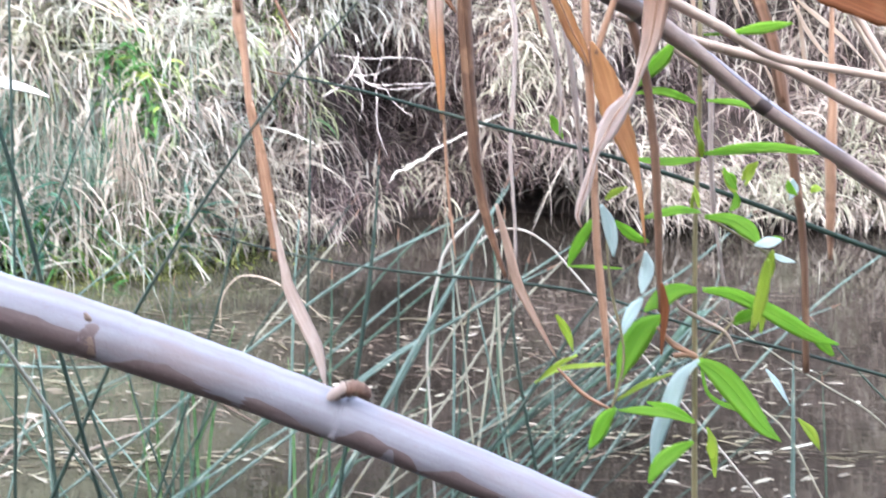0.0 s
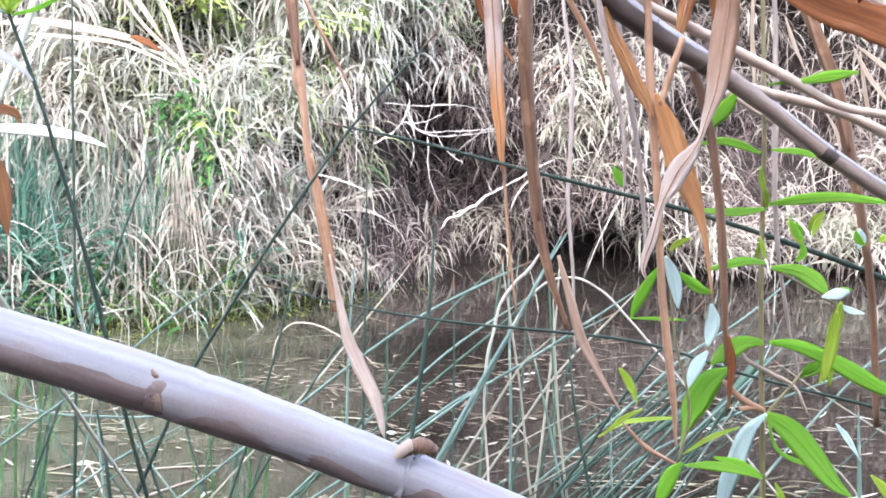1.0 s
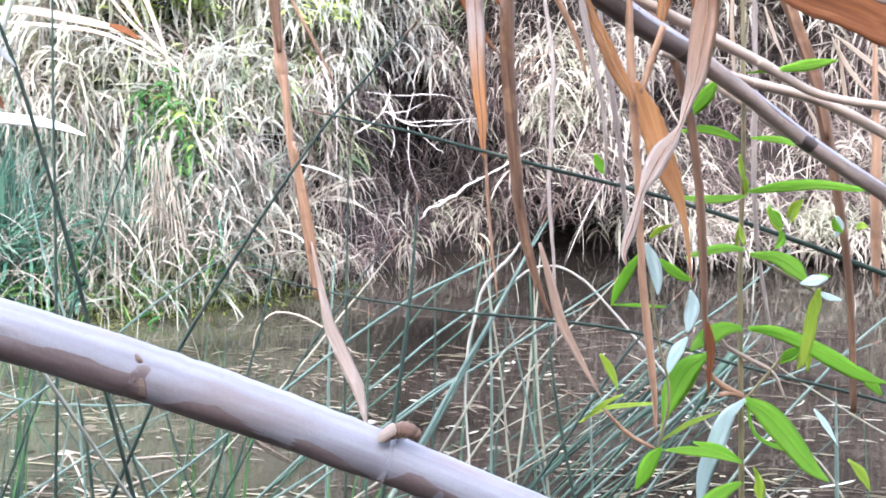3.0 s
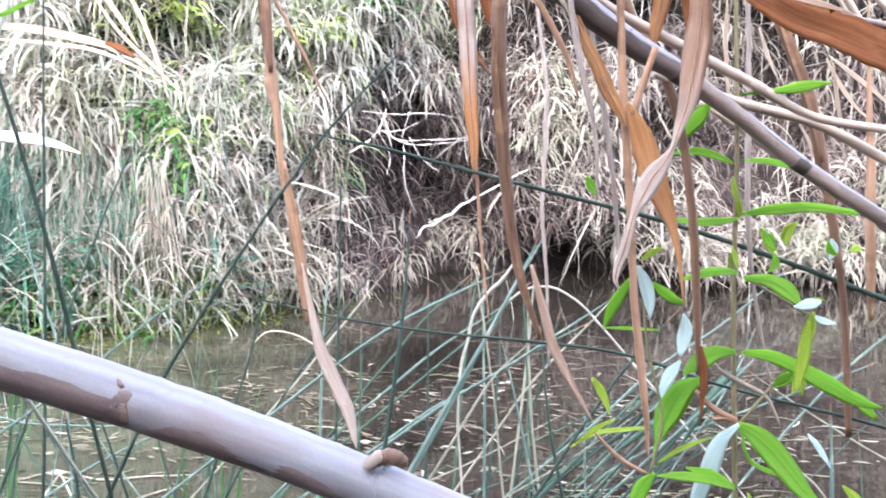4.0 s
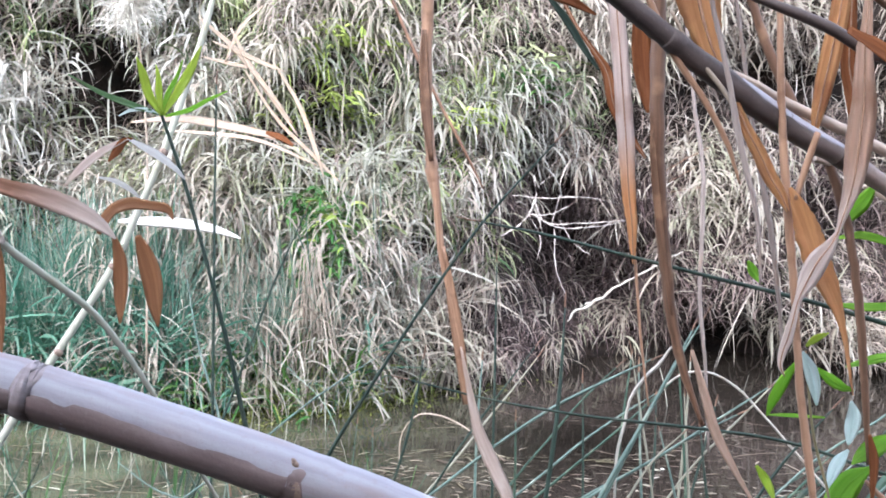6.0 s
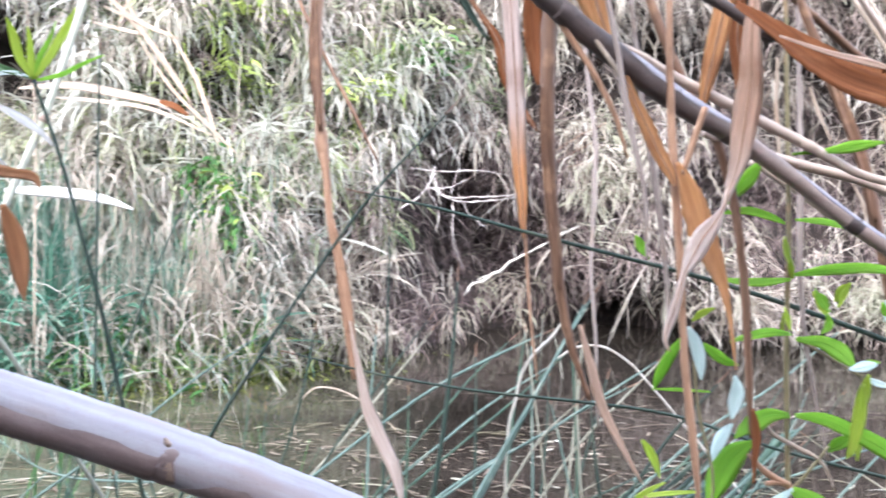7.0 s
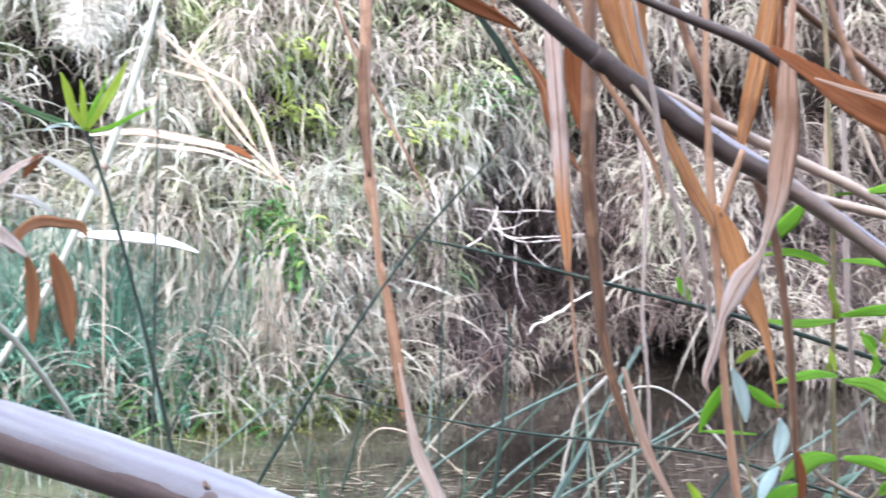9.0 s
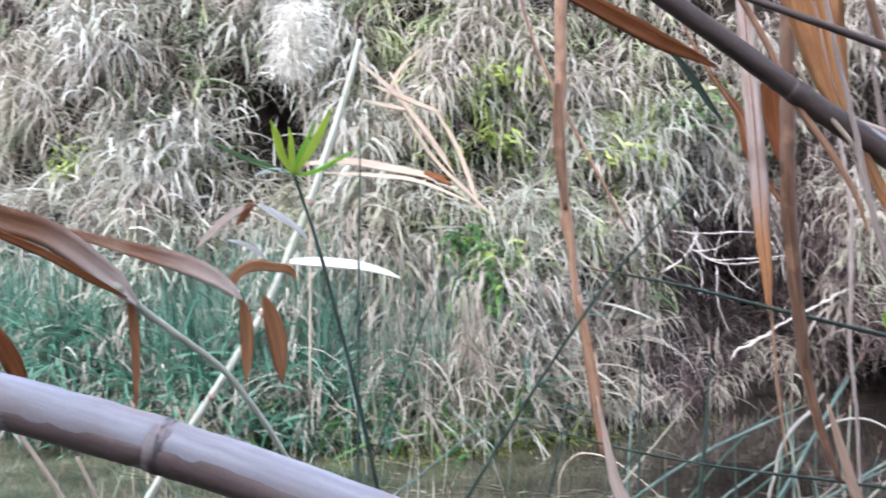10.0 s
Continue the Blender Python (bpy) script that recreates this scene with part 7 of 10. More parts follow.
k = \
tube('stem', [(-0.428, 1.416, 0.790, 0.0012), (-0.413, 1.404, 0.715, 0.0022), (-0.405, 1.393, 0.653, 0.0024), (-0.355, 1.349, 0.266, 0.0026), (-0.305, 1.265, -0.120, 0.0027)], M_rush, h, seed=195, sides=8, wobble=0.03)
tube('tip', [(-0.427, 1.415, 0.786, 0.0016), (-0.429, 1.417, 0.796, 0.0013), (-0.432, 1.419, 0.809, 0.0004)], M_umber, k, 'brown tip', seed=196, sides=6)
h = thing('rush', (-0.378, 1.801, 0.667), 'pale blue-green rush stem leaning over the pond', 'rush', 'rushes in the pond')
tube('stem', [(-0.732, 1.809, 0.718, 0.0011), (-0.661, 1.802, 0.675, 0.0016), (-0.519, 1.800, 0.660, 0.0019), (-0.378, 1.801, 0.667, 0.0013)], M_blue, h, seed=197, sides=8, wobble=0.03)
h = thing('rush', (-0.890, 1.669, -0.120), 'dark green rush stem leaning over the pond', 'rush', 'rushes in the pond')
k = \
tube('stem', [(-0.439, 1.877, 1.123, 0.0008), (-0.490, 1.856, 1.000, 0.0016), (-0.532, 1.836, 0.877, 0.0019), (-0.574, 1.815, 0.755, 0.0019), (-0.625, 1.792, 0.615, 0.0021), (-0.757, 1.751, 0.247, 0.0022), (-0.890, 1.669, -0.120, 0.0023)], M_rush, h, seed=198, sides=8, wobble=0.03)
tube('tip', [(-0.440, 1.876, 1.119, 0.0010), (-0.437, 1.878, 1.128, 0.0009), (-0.431, 1.880, 1.141, 0.0004)], M_umber, k, 'brown tip', seed=199, sides=6)
h = thing('rush', (-1.706, 1.566, -0.120), 'pale blue-green rush stem leaning over the pond', 'rush', 'rushes in the pond')
k = \
tube('stem', [(-0.295, 1.741, 0.915, 0.0008), (-0.394, 1.730, 0.847, 0.0015), (-0.476, 1.718, 0.780, 0.0018), (-0.575, 1.706, 0.704, 0.0020), (-0.691, 1.691, 0.620, 0.0020), (-1.199, 1.649, 0.250, 0.0021), (-1.706, 1.566, -0.120, 0.0022)], M_blue, h, seed=200, sides=8, wobble=0.03)
tube('tip', [(-0.298, 1.741, 0.913, 0.0010), (-0.290, 1.742, 0.918, 0.0008), (-0.278, 1.743, 0.926, 0.0004)], M_umber, k, 'brown tip', seed=201, sides=6)
h = thing('rush', (-0.562, 1.974, -0.120), 'pale blue-green rush stem leaning over the pond', 'rush', 'rushes in the pond')
k = \
tube('stem', [(-0.733, 2.157, 0.984, 0.0009), (-0.700, 2.134, 0.843, 0.0021), (-0.657, 2.114, 0.723, 0.0025), (-0.635, 2.094, 0.602, 0.0025), (-0.623, 2.074, 0.482, 0.0025), (-0.592, 2.044, 0.181, 0.0026), (-0.562, 1.974, -0.120, 0.0027)], M_blue, h, seed=202, sides=8, wobble=0.03)
tube('tip', [(-0.732, 2.156, 0.980, 0.0012), (-0.735, 2.158, 0.990, 0.0010), (-0.738, 2.160, 1.003, 0.0004)], M_umber, k, 'brown tip', seed=203, sides=6)
h = thing('rush', (-0.092, 1.926, -0.120), 'slender rush stem in the tangle over the pond', 'rush', 'rushes in the pond')
k = \
tube('stem', [(0.538, 1.990, 0.627, 0.0007), (0.466, 1.980, 0.570, 0.0013), (0.393, 1.972, 0.521, 0.0015), (0.331, 1.966, 0.486, 0.0015), (0.119, 1.966, 0.183, 0.0016), (-0.092, 1.926, -0.120, 0.0016)], M_mid, h, seed=204, sides=8, wobble=0.03)
tube('tip', [(0.535, 1.990, 0.624, 0.0008), (0.543, 1.991, 0.630, 0.0007), (0.554, 1.992, 0.639, 0.0004)], M_umber, k, 'brown tip', seed=205, sides=6)
h = thing('rush', (-0.448, 2.110, -0.120), 'slender rush stem in the tangle over the pond', 'rush', 'rushes in the pond')
k = \
tube('stem', [(0.241, 2.151, 0.507, 0.0007), (0.137, 2.143, 0.458, 0.0012), (0.032, 2.136, 0.417, 0.0021), (-0.058, 2.131, 0.390, 0.0021), (-0.253, 2.141, 0.135, 0.0022), (-0.448, 2.110, -0.120, 0.0023)], M_mid, h, seed=206, sides=8, wobble=0.03)
tube('tip', [(0.237, 2.151, 0.505, 0.0009), (0.246, 2.152, 0.510, 0.0007), (0.259, 2.153, 0.516, 0.0004)], M_umber, k, 'brown tip', seed=207, sides=6)
h = thing('rush', (-0.503, 2.051, -0.120), 'slender rush stem in the tangle over the pond', 'rush', 'rushes in the pond')
k = \
tube('stem', [(0.252, 2.108, 0.604, 0.0007), (0.133, 2.097, 0.538, 0.0012), (0.014, 2.087, 0.482, 0.0016), (-0.088, 2.080, 0.441, 0.0021), (-0.296, 2.086, 0.160, 0.0021), (-0.503, 2.051, -0.120, 0.0023)], M_dullstem, h, seed=208, sides=8, wobble=0.03)
tube('tip', [(0.249, 2.108, 0.602, 0.0009), (0.257, 2.109, 0.607, 0.0007), (0.270, 2.110, 0.613, 0.0004)], M_umber, k, 'brown tip', seed=209, sides=6)
h = thing('rush', (-0.501, 1.808, -0.120), 'slender rush stem in the tangle over the pond', 'rush', 'rushes in the pond')
k = \
tube('stem', [(0.318, 1.930, 0.601, 0.0007), (0.237, 1.915, 0.516, 0.0010), (0.156, 1.902, 0.439, 0.0015), (0.086, 1.892, 0.379, 0.0015), (-0.207, 1.870, 0.130, 0.0016), (-0.501, 1.808, -0.120, 0.0016)], M_mid, h, seed=214, sides=8, wobble=0.03)
tube('tip', [(0.316, 1.929, 0.598, 0.0008), (0.322, 1.930, 0.605, 0.0007), (0.332, 1.932, 0.615, 0.0004)], M_umber, k, 'brown tip', seed=215, sides=6)
h = thing('rush', (-0.709, 1.679, -0.120), 'slender rush stem in the tangle over the pond', 'rush', 'rushes in the pond')
k = \
tube('stem', [(0.356, 1.820, 0.715, 0.0006), (0.286, 1.809, 0.647, 0.0014), (0.217, 1.798, 0.586, 0.0018), (0.157, 1.791, 0.541, 0.0014), (-0.276, 1.755, 0.210, 0.0015), (-0.709, 1.679, -0.120, 0.0016)], M_rush, h, seed=218, sides=8, wobble=0.03)
tube('tip', [(0.353, 1.820, 0.712, 0.0007), (0.360, 1.821, 0.719, 0.0007), (0.370, 1.822, 0.729, 0.0004)], M_umber, k, 'brown tip', seed=219, sides=6)
h = thing('rush', (-0.230, 1.839, -0.120), 'slender rush stem in the tangle over the pond', 'rush', 'rushes in the pond')
k = \
tube('stem', [(0.438, 1.905, 0.604, 0.0006), (0.337, 1.893, 0.533, 0.0012), (0.235, 1.882, 0.469, 0.0015), (0.148, 1.874, 0.421, 0.0015), (-0.041, 1.877, 0.151, 0.0016), (-0.230, 1.839, -0.120, 0.0016)], M_mid, h, seed=220, sides=8, wobble=0.03)
tube('tip', [(0.435, 1.905, 0.602, 0.0008), (0.443, 1.906, 0.608, 0.0007), (0.454, 1.907, 0.616, 0.0004)], M_umber, k, 'brown tip', seed=221, sides=6)
h = thing('rush', (-0.274, 1.658, -0.120), 'slender rush stem in the tangle over the pond', 'rush', 'rushes in the pond')
k = \
tube('stem', [(0.470, 1.715, 0.644, 0.0006), (0.371, 1.705, 0.588, 0.0011), (0.271, 1.697, 0.540, 0.0011), (0.186, 1.691, 0.504, 0.0013), (-0.044, 1.694, 0.192, 0.0014), (-0.274, 1.658, -0.120, 0.0015)], M_rush, h, seed=228, sides=8, wobble=0.03)
tube('tip', [(0.467, 1.714, 0.642, 0.0007), (0.476, 1.715, 0.647, 0.0006), (0.488, 1.716, 0.654, 0.0004)], M_umber, k, 'brown tip', seed=229, sides=6)
h = thing('rush', (-0.901, 1.467, -0.120), 'slender rush stem in the tangle over the pond', 'rush', 'rushes in the pond')
k = \
tube('stem', [(0.282, 1.615, 0.756, 0.0005), (0.235, 1.607, 0.708, 0.0009), (0.187, 1.600, 0.667, 0.0016), (0.146, 1.595, 0.638, 0.0013), (-0.377, 1.551, 0.259, 0.0013), (-0.901, 1.467, -0.120, 0.0013)], M_rush, h, seed=230, sides=8, wobble=0.03)
tube('tip', [(0.280, 1.615, 0.753, 0.0007), (0.287, 1.616, 0.761, 0.0006), (0.296, 1.618, 0.770, 0.0004)], M_umber, k, 'brown tip', seed=231, sides=6)
h = thing('rush', (-0.219, 1.842, -0.120), 'slender rush stem in the tangle over the pond', 'rush', 'rushes in the pond')
k = \
tube('stem', [(0.522, 1.960, 0.584, 0.0007), (0.443, 1.945, 0.495, 0.0013), (0.363, 1.932, 0.414, 0.0013), (0.295, 1.921, 0.351, 0.0019), (0.038, 1.901, 0.116, 0.0020), (-0.219, 1.842, -0.120, 0.0021)], M_rush, h, seed=232, sides=8, wobble=0.03)
tube('tip', [(0.519, 1.960, 0.581, 0.0008), (0.526, 1.961, 0.588, 0.0007), (0.535, 1.963, 0.599, 0.0004)], M_umber, k, 'brown tip', seed=233, sides=6)
h = thing('rush', (-0.528, 1.918, -0.120), 'slender rush stem in the tangle over the pond', 'rush', 'rushes in the pond')
k = \
tube('stem', [(0.380, 2.043, 0.617, 0.0007), (0.307, 2.030, 0.543, 0.0016), (0.233, 2.019, 0.477, 0.0020), (0.170, 2.011, 0.427, 0.0016), (-0.179, 1.985, 0.154, 0.0016), (-0.528, 1.918, -0.120, 0.0017)], M_mid, h, seed=240, sides=8, wobble=0.03)
tube('tip', [(0.377, 2.042, 0.614, 0.0009), (0.384, 2.044, 0.621, 0.0007), (0.394, 2.045, 0.631, 0.0004)], M_umber, k, 'brown tip', seed=241, sides=6)
h = thing('rush', (-0.455, 1.555, -0.120), 'slender rush stem in the tangle over the pond', 'rush', 'rushes in the pond')
k = \
tube('stem', [(0.307, 1.628, 0.745, 0.0005), (0.214, 1.617, 0.682, 0.0010), (0.120, 1.607, 0.625, 0.0010), (0.040, 1.600, 0.583, 0.0013), (-0.207, 1.598, 0.231, 0.0013), (-0.455, 1.555, -0.120, 0.0013)], M_dullstem, h, seed=242, sides=8, wobble=0.03)
tube('tip', [(0.304, 1.627, 0.743, 0.0007), (0.312, 1.628, 0.748, 0.0006), (0.324, 1.630, 0.756, 0.0004)], M_umber, k, 'brown tip', seed=243, sides=6)
h = thing('rush', (-0.249, 1.902, -0.120), 'slender rush stem in the tangle over the pond', 'rush', 'rushes in the pond')
k = \
tube('stem', [(0.515, 1.945, 0.685, 0.0007), (0.442, 1.938, 0.647, 0.0010), (0.368, 1.933, 0.618, 0.0015), (0.304, 1.930, 0.600, 0.0019), (0.028, 1.936, 0.240, 0.0020), (-0.249, 1.902, -0.120, 0.0021)], M_mid, h, seed=244, sides=8, wobble=0.03)
tube('tip', [(0.512, 1.944, 0.683, 0.0008), (0.521, 1.945, 0.687, 0.0007), (0.533, 1.946, 0.694, 0.0004)], M_umber, k, 'brown tip', seed=245, sides=6)
h = thing('rush', (-0.709, 1.840, -0.120), 'slender rush stem leaning over the open water', 'rush', 'rushes in the pond')
k = \
tube('stem', [(0.066, 1.980, 0.868, 0.0009), (0.029, 1.968, 0.833, 0.0015), (-0.010, 1.956, 0.792, 0.0019), (-0.045, 1.944, 0.749, 0.0019), (-0.083, 1.932, 0.705, 0.0019), (-0.117, 1.920, 0.660, 0.0019), (-0.413, 1.900, 0.270, 0.0019), (-0.709, 1.840, -0.120, 0.0019)], M_mid, h, seed=700, sides=8, wobble=0.03)
tube('tip', [(0.064, 1.979, 0.866, 0.0011), (0.072, 1.982, 0.873, 0.0009), (0.082, 1.985, 0.882, 0.0004)], M_umber, k, 'brown tip', seed=701, sides=6)
h = thing('rush', (-0.877, 1.840, -0.120), 'slender rush stem leaning over the open water', 'rush', 'rushes in the pond')
k = \
tube('stem', [(0.129, 1.990, 0.821, 0.0010), (0.058, 1.976, 0.776, 0.0018), (0.002, 1.962, 0.736, 0.0022), (-0.046, 1.948, 0.696, 0.0022), (-0.109, 1.934, 0.644, 0.0022), (-0.159, 1.920, 0.594, 0.0022), (-0.518, 1.900, 0.237, 0.0022), (-0.877, 1.840, -0.120, 0.0022)], M_blue, h, seed=702, sides=8, wobble=0.03)
tube('tip', [(0.126, 1.990, 0.819, 0.0013), (0.136, 1.991, 0.825, 0.0011), (0.147, 1.994, 0.832, 0.0004)], M_umber, k, 'brown tip', seed=703, sides=6)
h = thing('rush', (-0.906, 2.020, -0.120), 'thin faded rush stem leaning over the open water', 'rush', 'rushes in the pond')
k = \
tube('stem', [(-0.073, 2.200, 0.845, 0.0009), (-0.126, 2.175, 0.777, 0.0016), (-0.175, 2.150, 0.718, 0.0020), (-0.212, 2.125, 0.671, 0.0020), (-0.262, 2.100, 0.614, 0.0020), (-0.584, 2.080, 0.247, 0.0020), (-0.906, 2.020, -0.120, 0.0020)], M_dullstem, h, seed=704, sides=8, wobble=0.03)
tube('tip', [(-0.075, 2.199, 0.843, 0.0012), (-0.069, 2.202, 0.851, 0.0010), (-0.060, 2.206, 0.862, 0.0004)], M_umber, k, 'brown tip', seed=705, sides=6)
h = thing('rush', (-1.263, 1.600, -0.120), 'slender rush stem leaning over the open water', 'rush', 'rushes in the pond')
k = \
tube('stem', [(0.239, 1.760, 0.841, 0.0009), (0.164, 1.740, 0.805, 0.0017), (0.096, 1.720, 0.766, 0.0021), (0.015, 1.700, 0.724, 0.0021), (-0.049, 1.680, 0.681, 0.0021), (-0.656, 1.660, 0.281, 0.0021), (-1.263, 1.600, -0.120, 0.0021)], M_blue, h, seed=706, sides=8, wobble=0.03)
tube('tip', [(0.236, 1.759, 0.840, 0.0013), (0.246, 1.762, 0.844, 0.0010), (0.258, 1.765, 0.850, 0.0004)], M_umber, k, 'brown tip', seed=707, sides=6)
h = thing('rush', (-0.461, 1.540, -0.120), 'bleached dead rush stem leaning over the open water', 'rush', 'rushes in the pond')
k = \
tube('stem', [(0.151, 1.660, 0.833, 0.0009), (0.108, 1.647, 0.793, 0.0015), (0.073, 1.633, 0.741, 0.0019), (0.048, 1.620, 0.700, 0.0019), (-0.207, 1.600, 0.290, 0.0019), (-0.461, 1.540, -0.120, 0.0019)], M_dullstem, h, seed=708, sides=8, wobble=0.03)
tube('tip', [(0.149, 1.659, 0.831, 0.0011), (0.157, 1.662, 0.838, 0.0009), (0.167, 1.665, 0.848, 0.0004)], M_umber, k, 'brown tip', seed=709, sides=6)
h = thing('rush', (-0.963, 1.871, -0.120), 'slender rush stem leaning over the open water', 'rush', 'rushes in the pond')
k = \
tube('stem', [(0.171, 2.034, 0.846, 0.0012), (0.085, 2.020, 0.765, 0.0020), (-0.001, 2.007, 0.691, 0.0023), (-0.074, 1.997, 0.629, 0.0023), (-0.519, 1.954, 0.254, 0.0025), (-0.963, 1.871, -0.120, 0.0026)], M_mid, h, seed=262, sides=8, wobble=0.03)
tube('tip', [(0.168, 2.033, 0.844, 0.0015), (0.175, 2.034, 0.851, 0.0013), (0.185, 2.036, 0.860, 0.0004)], M_umber, k, 'brown tip', seed=263, sides=6)
h = thing('rush', (-0.009, 1.787, -0.120), 'slender upright rush stem standing in the pond', 'rush', 'rushes in the pond')
k = \
tube('stem', [(0.009, 1.948, 0.848, 0.0011), (0.012, 1.927, 0.727, 0.0019), (0.012, 1.907, 0.605, 0.0022), (0.009, 1.890, 0.500, 0.0022), (-0.000, 1.859, 0.190, 0.0024), (-0.009, 1.787, -0.120, 0.0025)], M_rush, h, seed=264, sides=8, wobble=0.03)
tube('tip', [(0.009, 1.947, 0.844, 0.0015), (0.009, 1.949, 0.854, 0.0012), (0.009, 1.951, 0.868, 0.0004)], M_umber, k, 'brown tip', seed=265, sides=6)
h = thing('rush', (0.097, 2.157, -0.120), 'slender upright rush stem standing in the pond', 'rush', 'rushes in the pond')
k = \
tube('stem', [(0.150, 2.301, 0.748, 0.0013), (0.148, 2.284, 0.648, 0.0023), (0.141, 2.267, 0.547, 0.0026), (0.135, 2.253, 0.461, 0.0026), (0.116, 2.225, 0.170, 0.0028), (0.097, 2.157, -0.120, 0.0029)], M_rush, h, seed=266, sides=8, wobble=0.03)
tube('tip', [(0.150, 2.300, 0.744, 0.0017), (0.150, 2.302, 0.754, 0.0015), (0.150, 2.304, 0.768, 0.0004)], M_umber, k, 'brown tip', seed=267, sides=6)
h = thing('rush', (0.048, 2.094, -0.120), 'slender upright rush stem standing in the pond', 'rush', 'rushes in the pond')
k = \
tube('stem', [(0.256, 2.240, 0.756, 0.0013), (0.228, 2.222, 0.649, 0.0022), (0.200, 2.204, 0.542, 0.0026), (0.179, 2.189, 0.451, 0.0026), (0.114, 2.162, 0.165, 0.0027), (0.048, 2.094, -0.120, 0.0028)], M_rush, h, seed=268, sides=8, wobble=0.03)
tube('tip', [(0.255, 2.239, 0.753, 0.0017), (0.257, 2.241, 0.762, 0.0014), (0.261, 2.243, 0.775, 0.0004)], M_umber, k, 'brown tip', seed=269, sides=6)
h = thing('rush', (0.037, 2.315, -0.120), 'slender upright rush stem standing in the pond', 'rush', 'rushes in the pond')
k = \
tube('stem', [(0.108, 2.468, 0.803, 0.0014), (0.092, 2.447, 0.679, 0.0024), (0.080, 2.427, 0.555, 0.0028), (0.073, 2.409, 0.448, 0.0028), (0.055, 2.382, 0.164, 0.0030), (0.037, 2.315, -0.120, 0.0031)], M_mid, h, seed=270, sides=8, wobble=0.03)
tube('tip', [(0.108, 2.467, 0.799, 0.0018), (0.109, 2.469, 0.809, 0.0016), (0.111, 2.471, 0.822, 0.0004)], M_umber, k, 'brown tip', seed=271, sides=6)
h = thing('rush', (-0.189, 2.020, -0.120), 'slender upright rush stem standing in the pond', 'rush', 'rushes in the pond')
k = \
tube('stem', [(-0.176, 2.179, 0.838, 0.0013), (-0.182, 2.162, 0.732, 0.0021), (-0.184, 2.144, 0.627, 0.0025), (-0.184, 2.129, 0.536, 0.0025), (-0.187, 2.095, 0.208, 0.0026), (-0.189, 2.020, -0.120, 0.0028)], M_blue, h, seed=272, sides=8, wobble=0.03)
tube('tip', [(-0.176, 2.179, 0.834, 0.0016), (-0.176, 2.180, 0.844, 0.0014), (-0.175, 2.183, 0.858, 0.0004)], M_umber, k, 'brown tip', seed=273, sides=6)
h = thing('rush', (0.111, 1.667, -0.120), 'slender upright rush stem standing in the pond', 'rush', 'rushes in the pond')
k = \
tube('stem', [(0.095, 1.834, 0.889, 0.0011), (0.098, 1.816, 0.782, 0.0018), (0.102, 1.799, 0.676, 0.0021), (0.103, 1.783, 0.584, 0.0021), (0.107, 1.745, 0.232, 0.0022), (0.111, 1.667, -0.120, 0.0023)], M_blue, h, seed=274, sides=8, wobble=0.03)
tube('tip', [(0.095, 1.833, 0.885, 0.0014), (0.095, 1.835, 0.895, 0.0012), (0.095, 1.837, 0.909, 0.0004)], M_umber, k, 'brown tip', seed=275, sides=6)
h = thing('rush', (0.211, 1.968, -0.120), 'slender upright rush stem standing in the pond', 'rush', 'rushes in the pond')
k = \
tube('stem', [(0.177, 2.130, 0.860, 0.0012), (0.186, 2.110, 0.735, 0.0021), (0.193, 2.089, 0.610, 0.0024), (0.196, 2.071, 0.503, 0.0024), (0.204, 2.040, 0.191, 0.0026), (0.211, 1.968, -0.120, 0.0027)], M_mid, h, seed=276, sides=8, wobble=0.03)
tube('tip', [(0.177, 2.130, 0.856, 0.0016), (0.176, 2.131, 0.866, 0.0013), (0.175, 2.134, 0.879, 0.0004)], M_umber, k, 'brown tip', seed=277, sides=6)
h = thing('rush', (0.105, 2.032, -0.120), 'slender upright rush stem standing in the pond', 'rush', 'rushes in the pond')
k = \
tube('stem', [(0.204, 2.193, 0.849, 0.0013), (0.197, 2.174, 0.738, 0.0021), (0.187, 2.156, 0.628, 0.0025), (0.177, 2.140, 0.533, 0.0025), (0.141, 2.106, 0.206, 0.0026), (0.105, 2.032, -0.120, 0.0028)], M_dullstem, h, seed=278, sides=8, wobble=0.03)
tube('tip', [(0.204, 2.192, 0.845, 0.0016), (0.204, 2.194, 0.855, 0.0014), (0.205, 2.196, 0.869, 0.0004)], M_umber, k, 'brown tip', seed=279, sides=6)
h = thing('rush', (-0.087, 1.761, -0.120), 'slender upright rush stem standing in the pond', 'rush', 'rushes in the pond')
k = \
tube('stem', [(-0.098, 1.911, 0.785, 0.0011), (-0.097, 1.897, 0.699, 0.0019), (-0.098, 1.883, 0.613, 0.0022), (-0.097, 1.871, 0.539, 0.0022), (-0.092, 1.836, 0.210, 0.0023), (-0.087, 1.761, -0.120, 0.0024)], M_mid, h, seed=280, sides=8, wobble=0.03)
tube('tip', [(-0.098, 1.911, 0.781, 0.0014), (-0.098, 1.912, 0.791, 0.0012), (-0.098, 1.915, 0.805, 0.0004)], M_umber, k, 'brown tip', seed=281, sides=6)
h = thing('rush', (-1.095, 1.604, -0.120), 'slender rush stem in the tangle over the pond', 'rush', 'rushes in the pond')
k = \
tube('stem', [(-0.664, 1.754, 0.780, 0.0006), (-0.703, 1.739, 0.686, 0.0014), (-0.749, 1.723, 0.591, 0.0016), (-0.788, 1.709, 0.510, 0.0016), (-0.941, 1.677, 0.195, 0.0018), (-1.095, 1.604, -0.120, 0.0019)], M_dullstem, h, seed=284, sides=8, wobble=0.03)
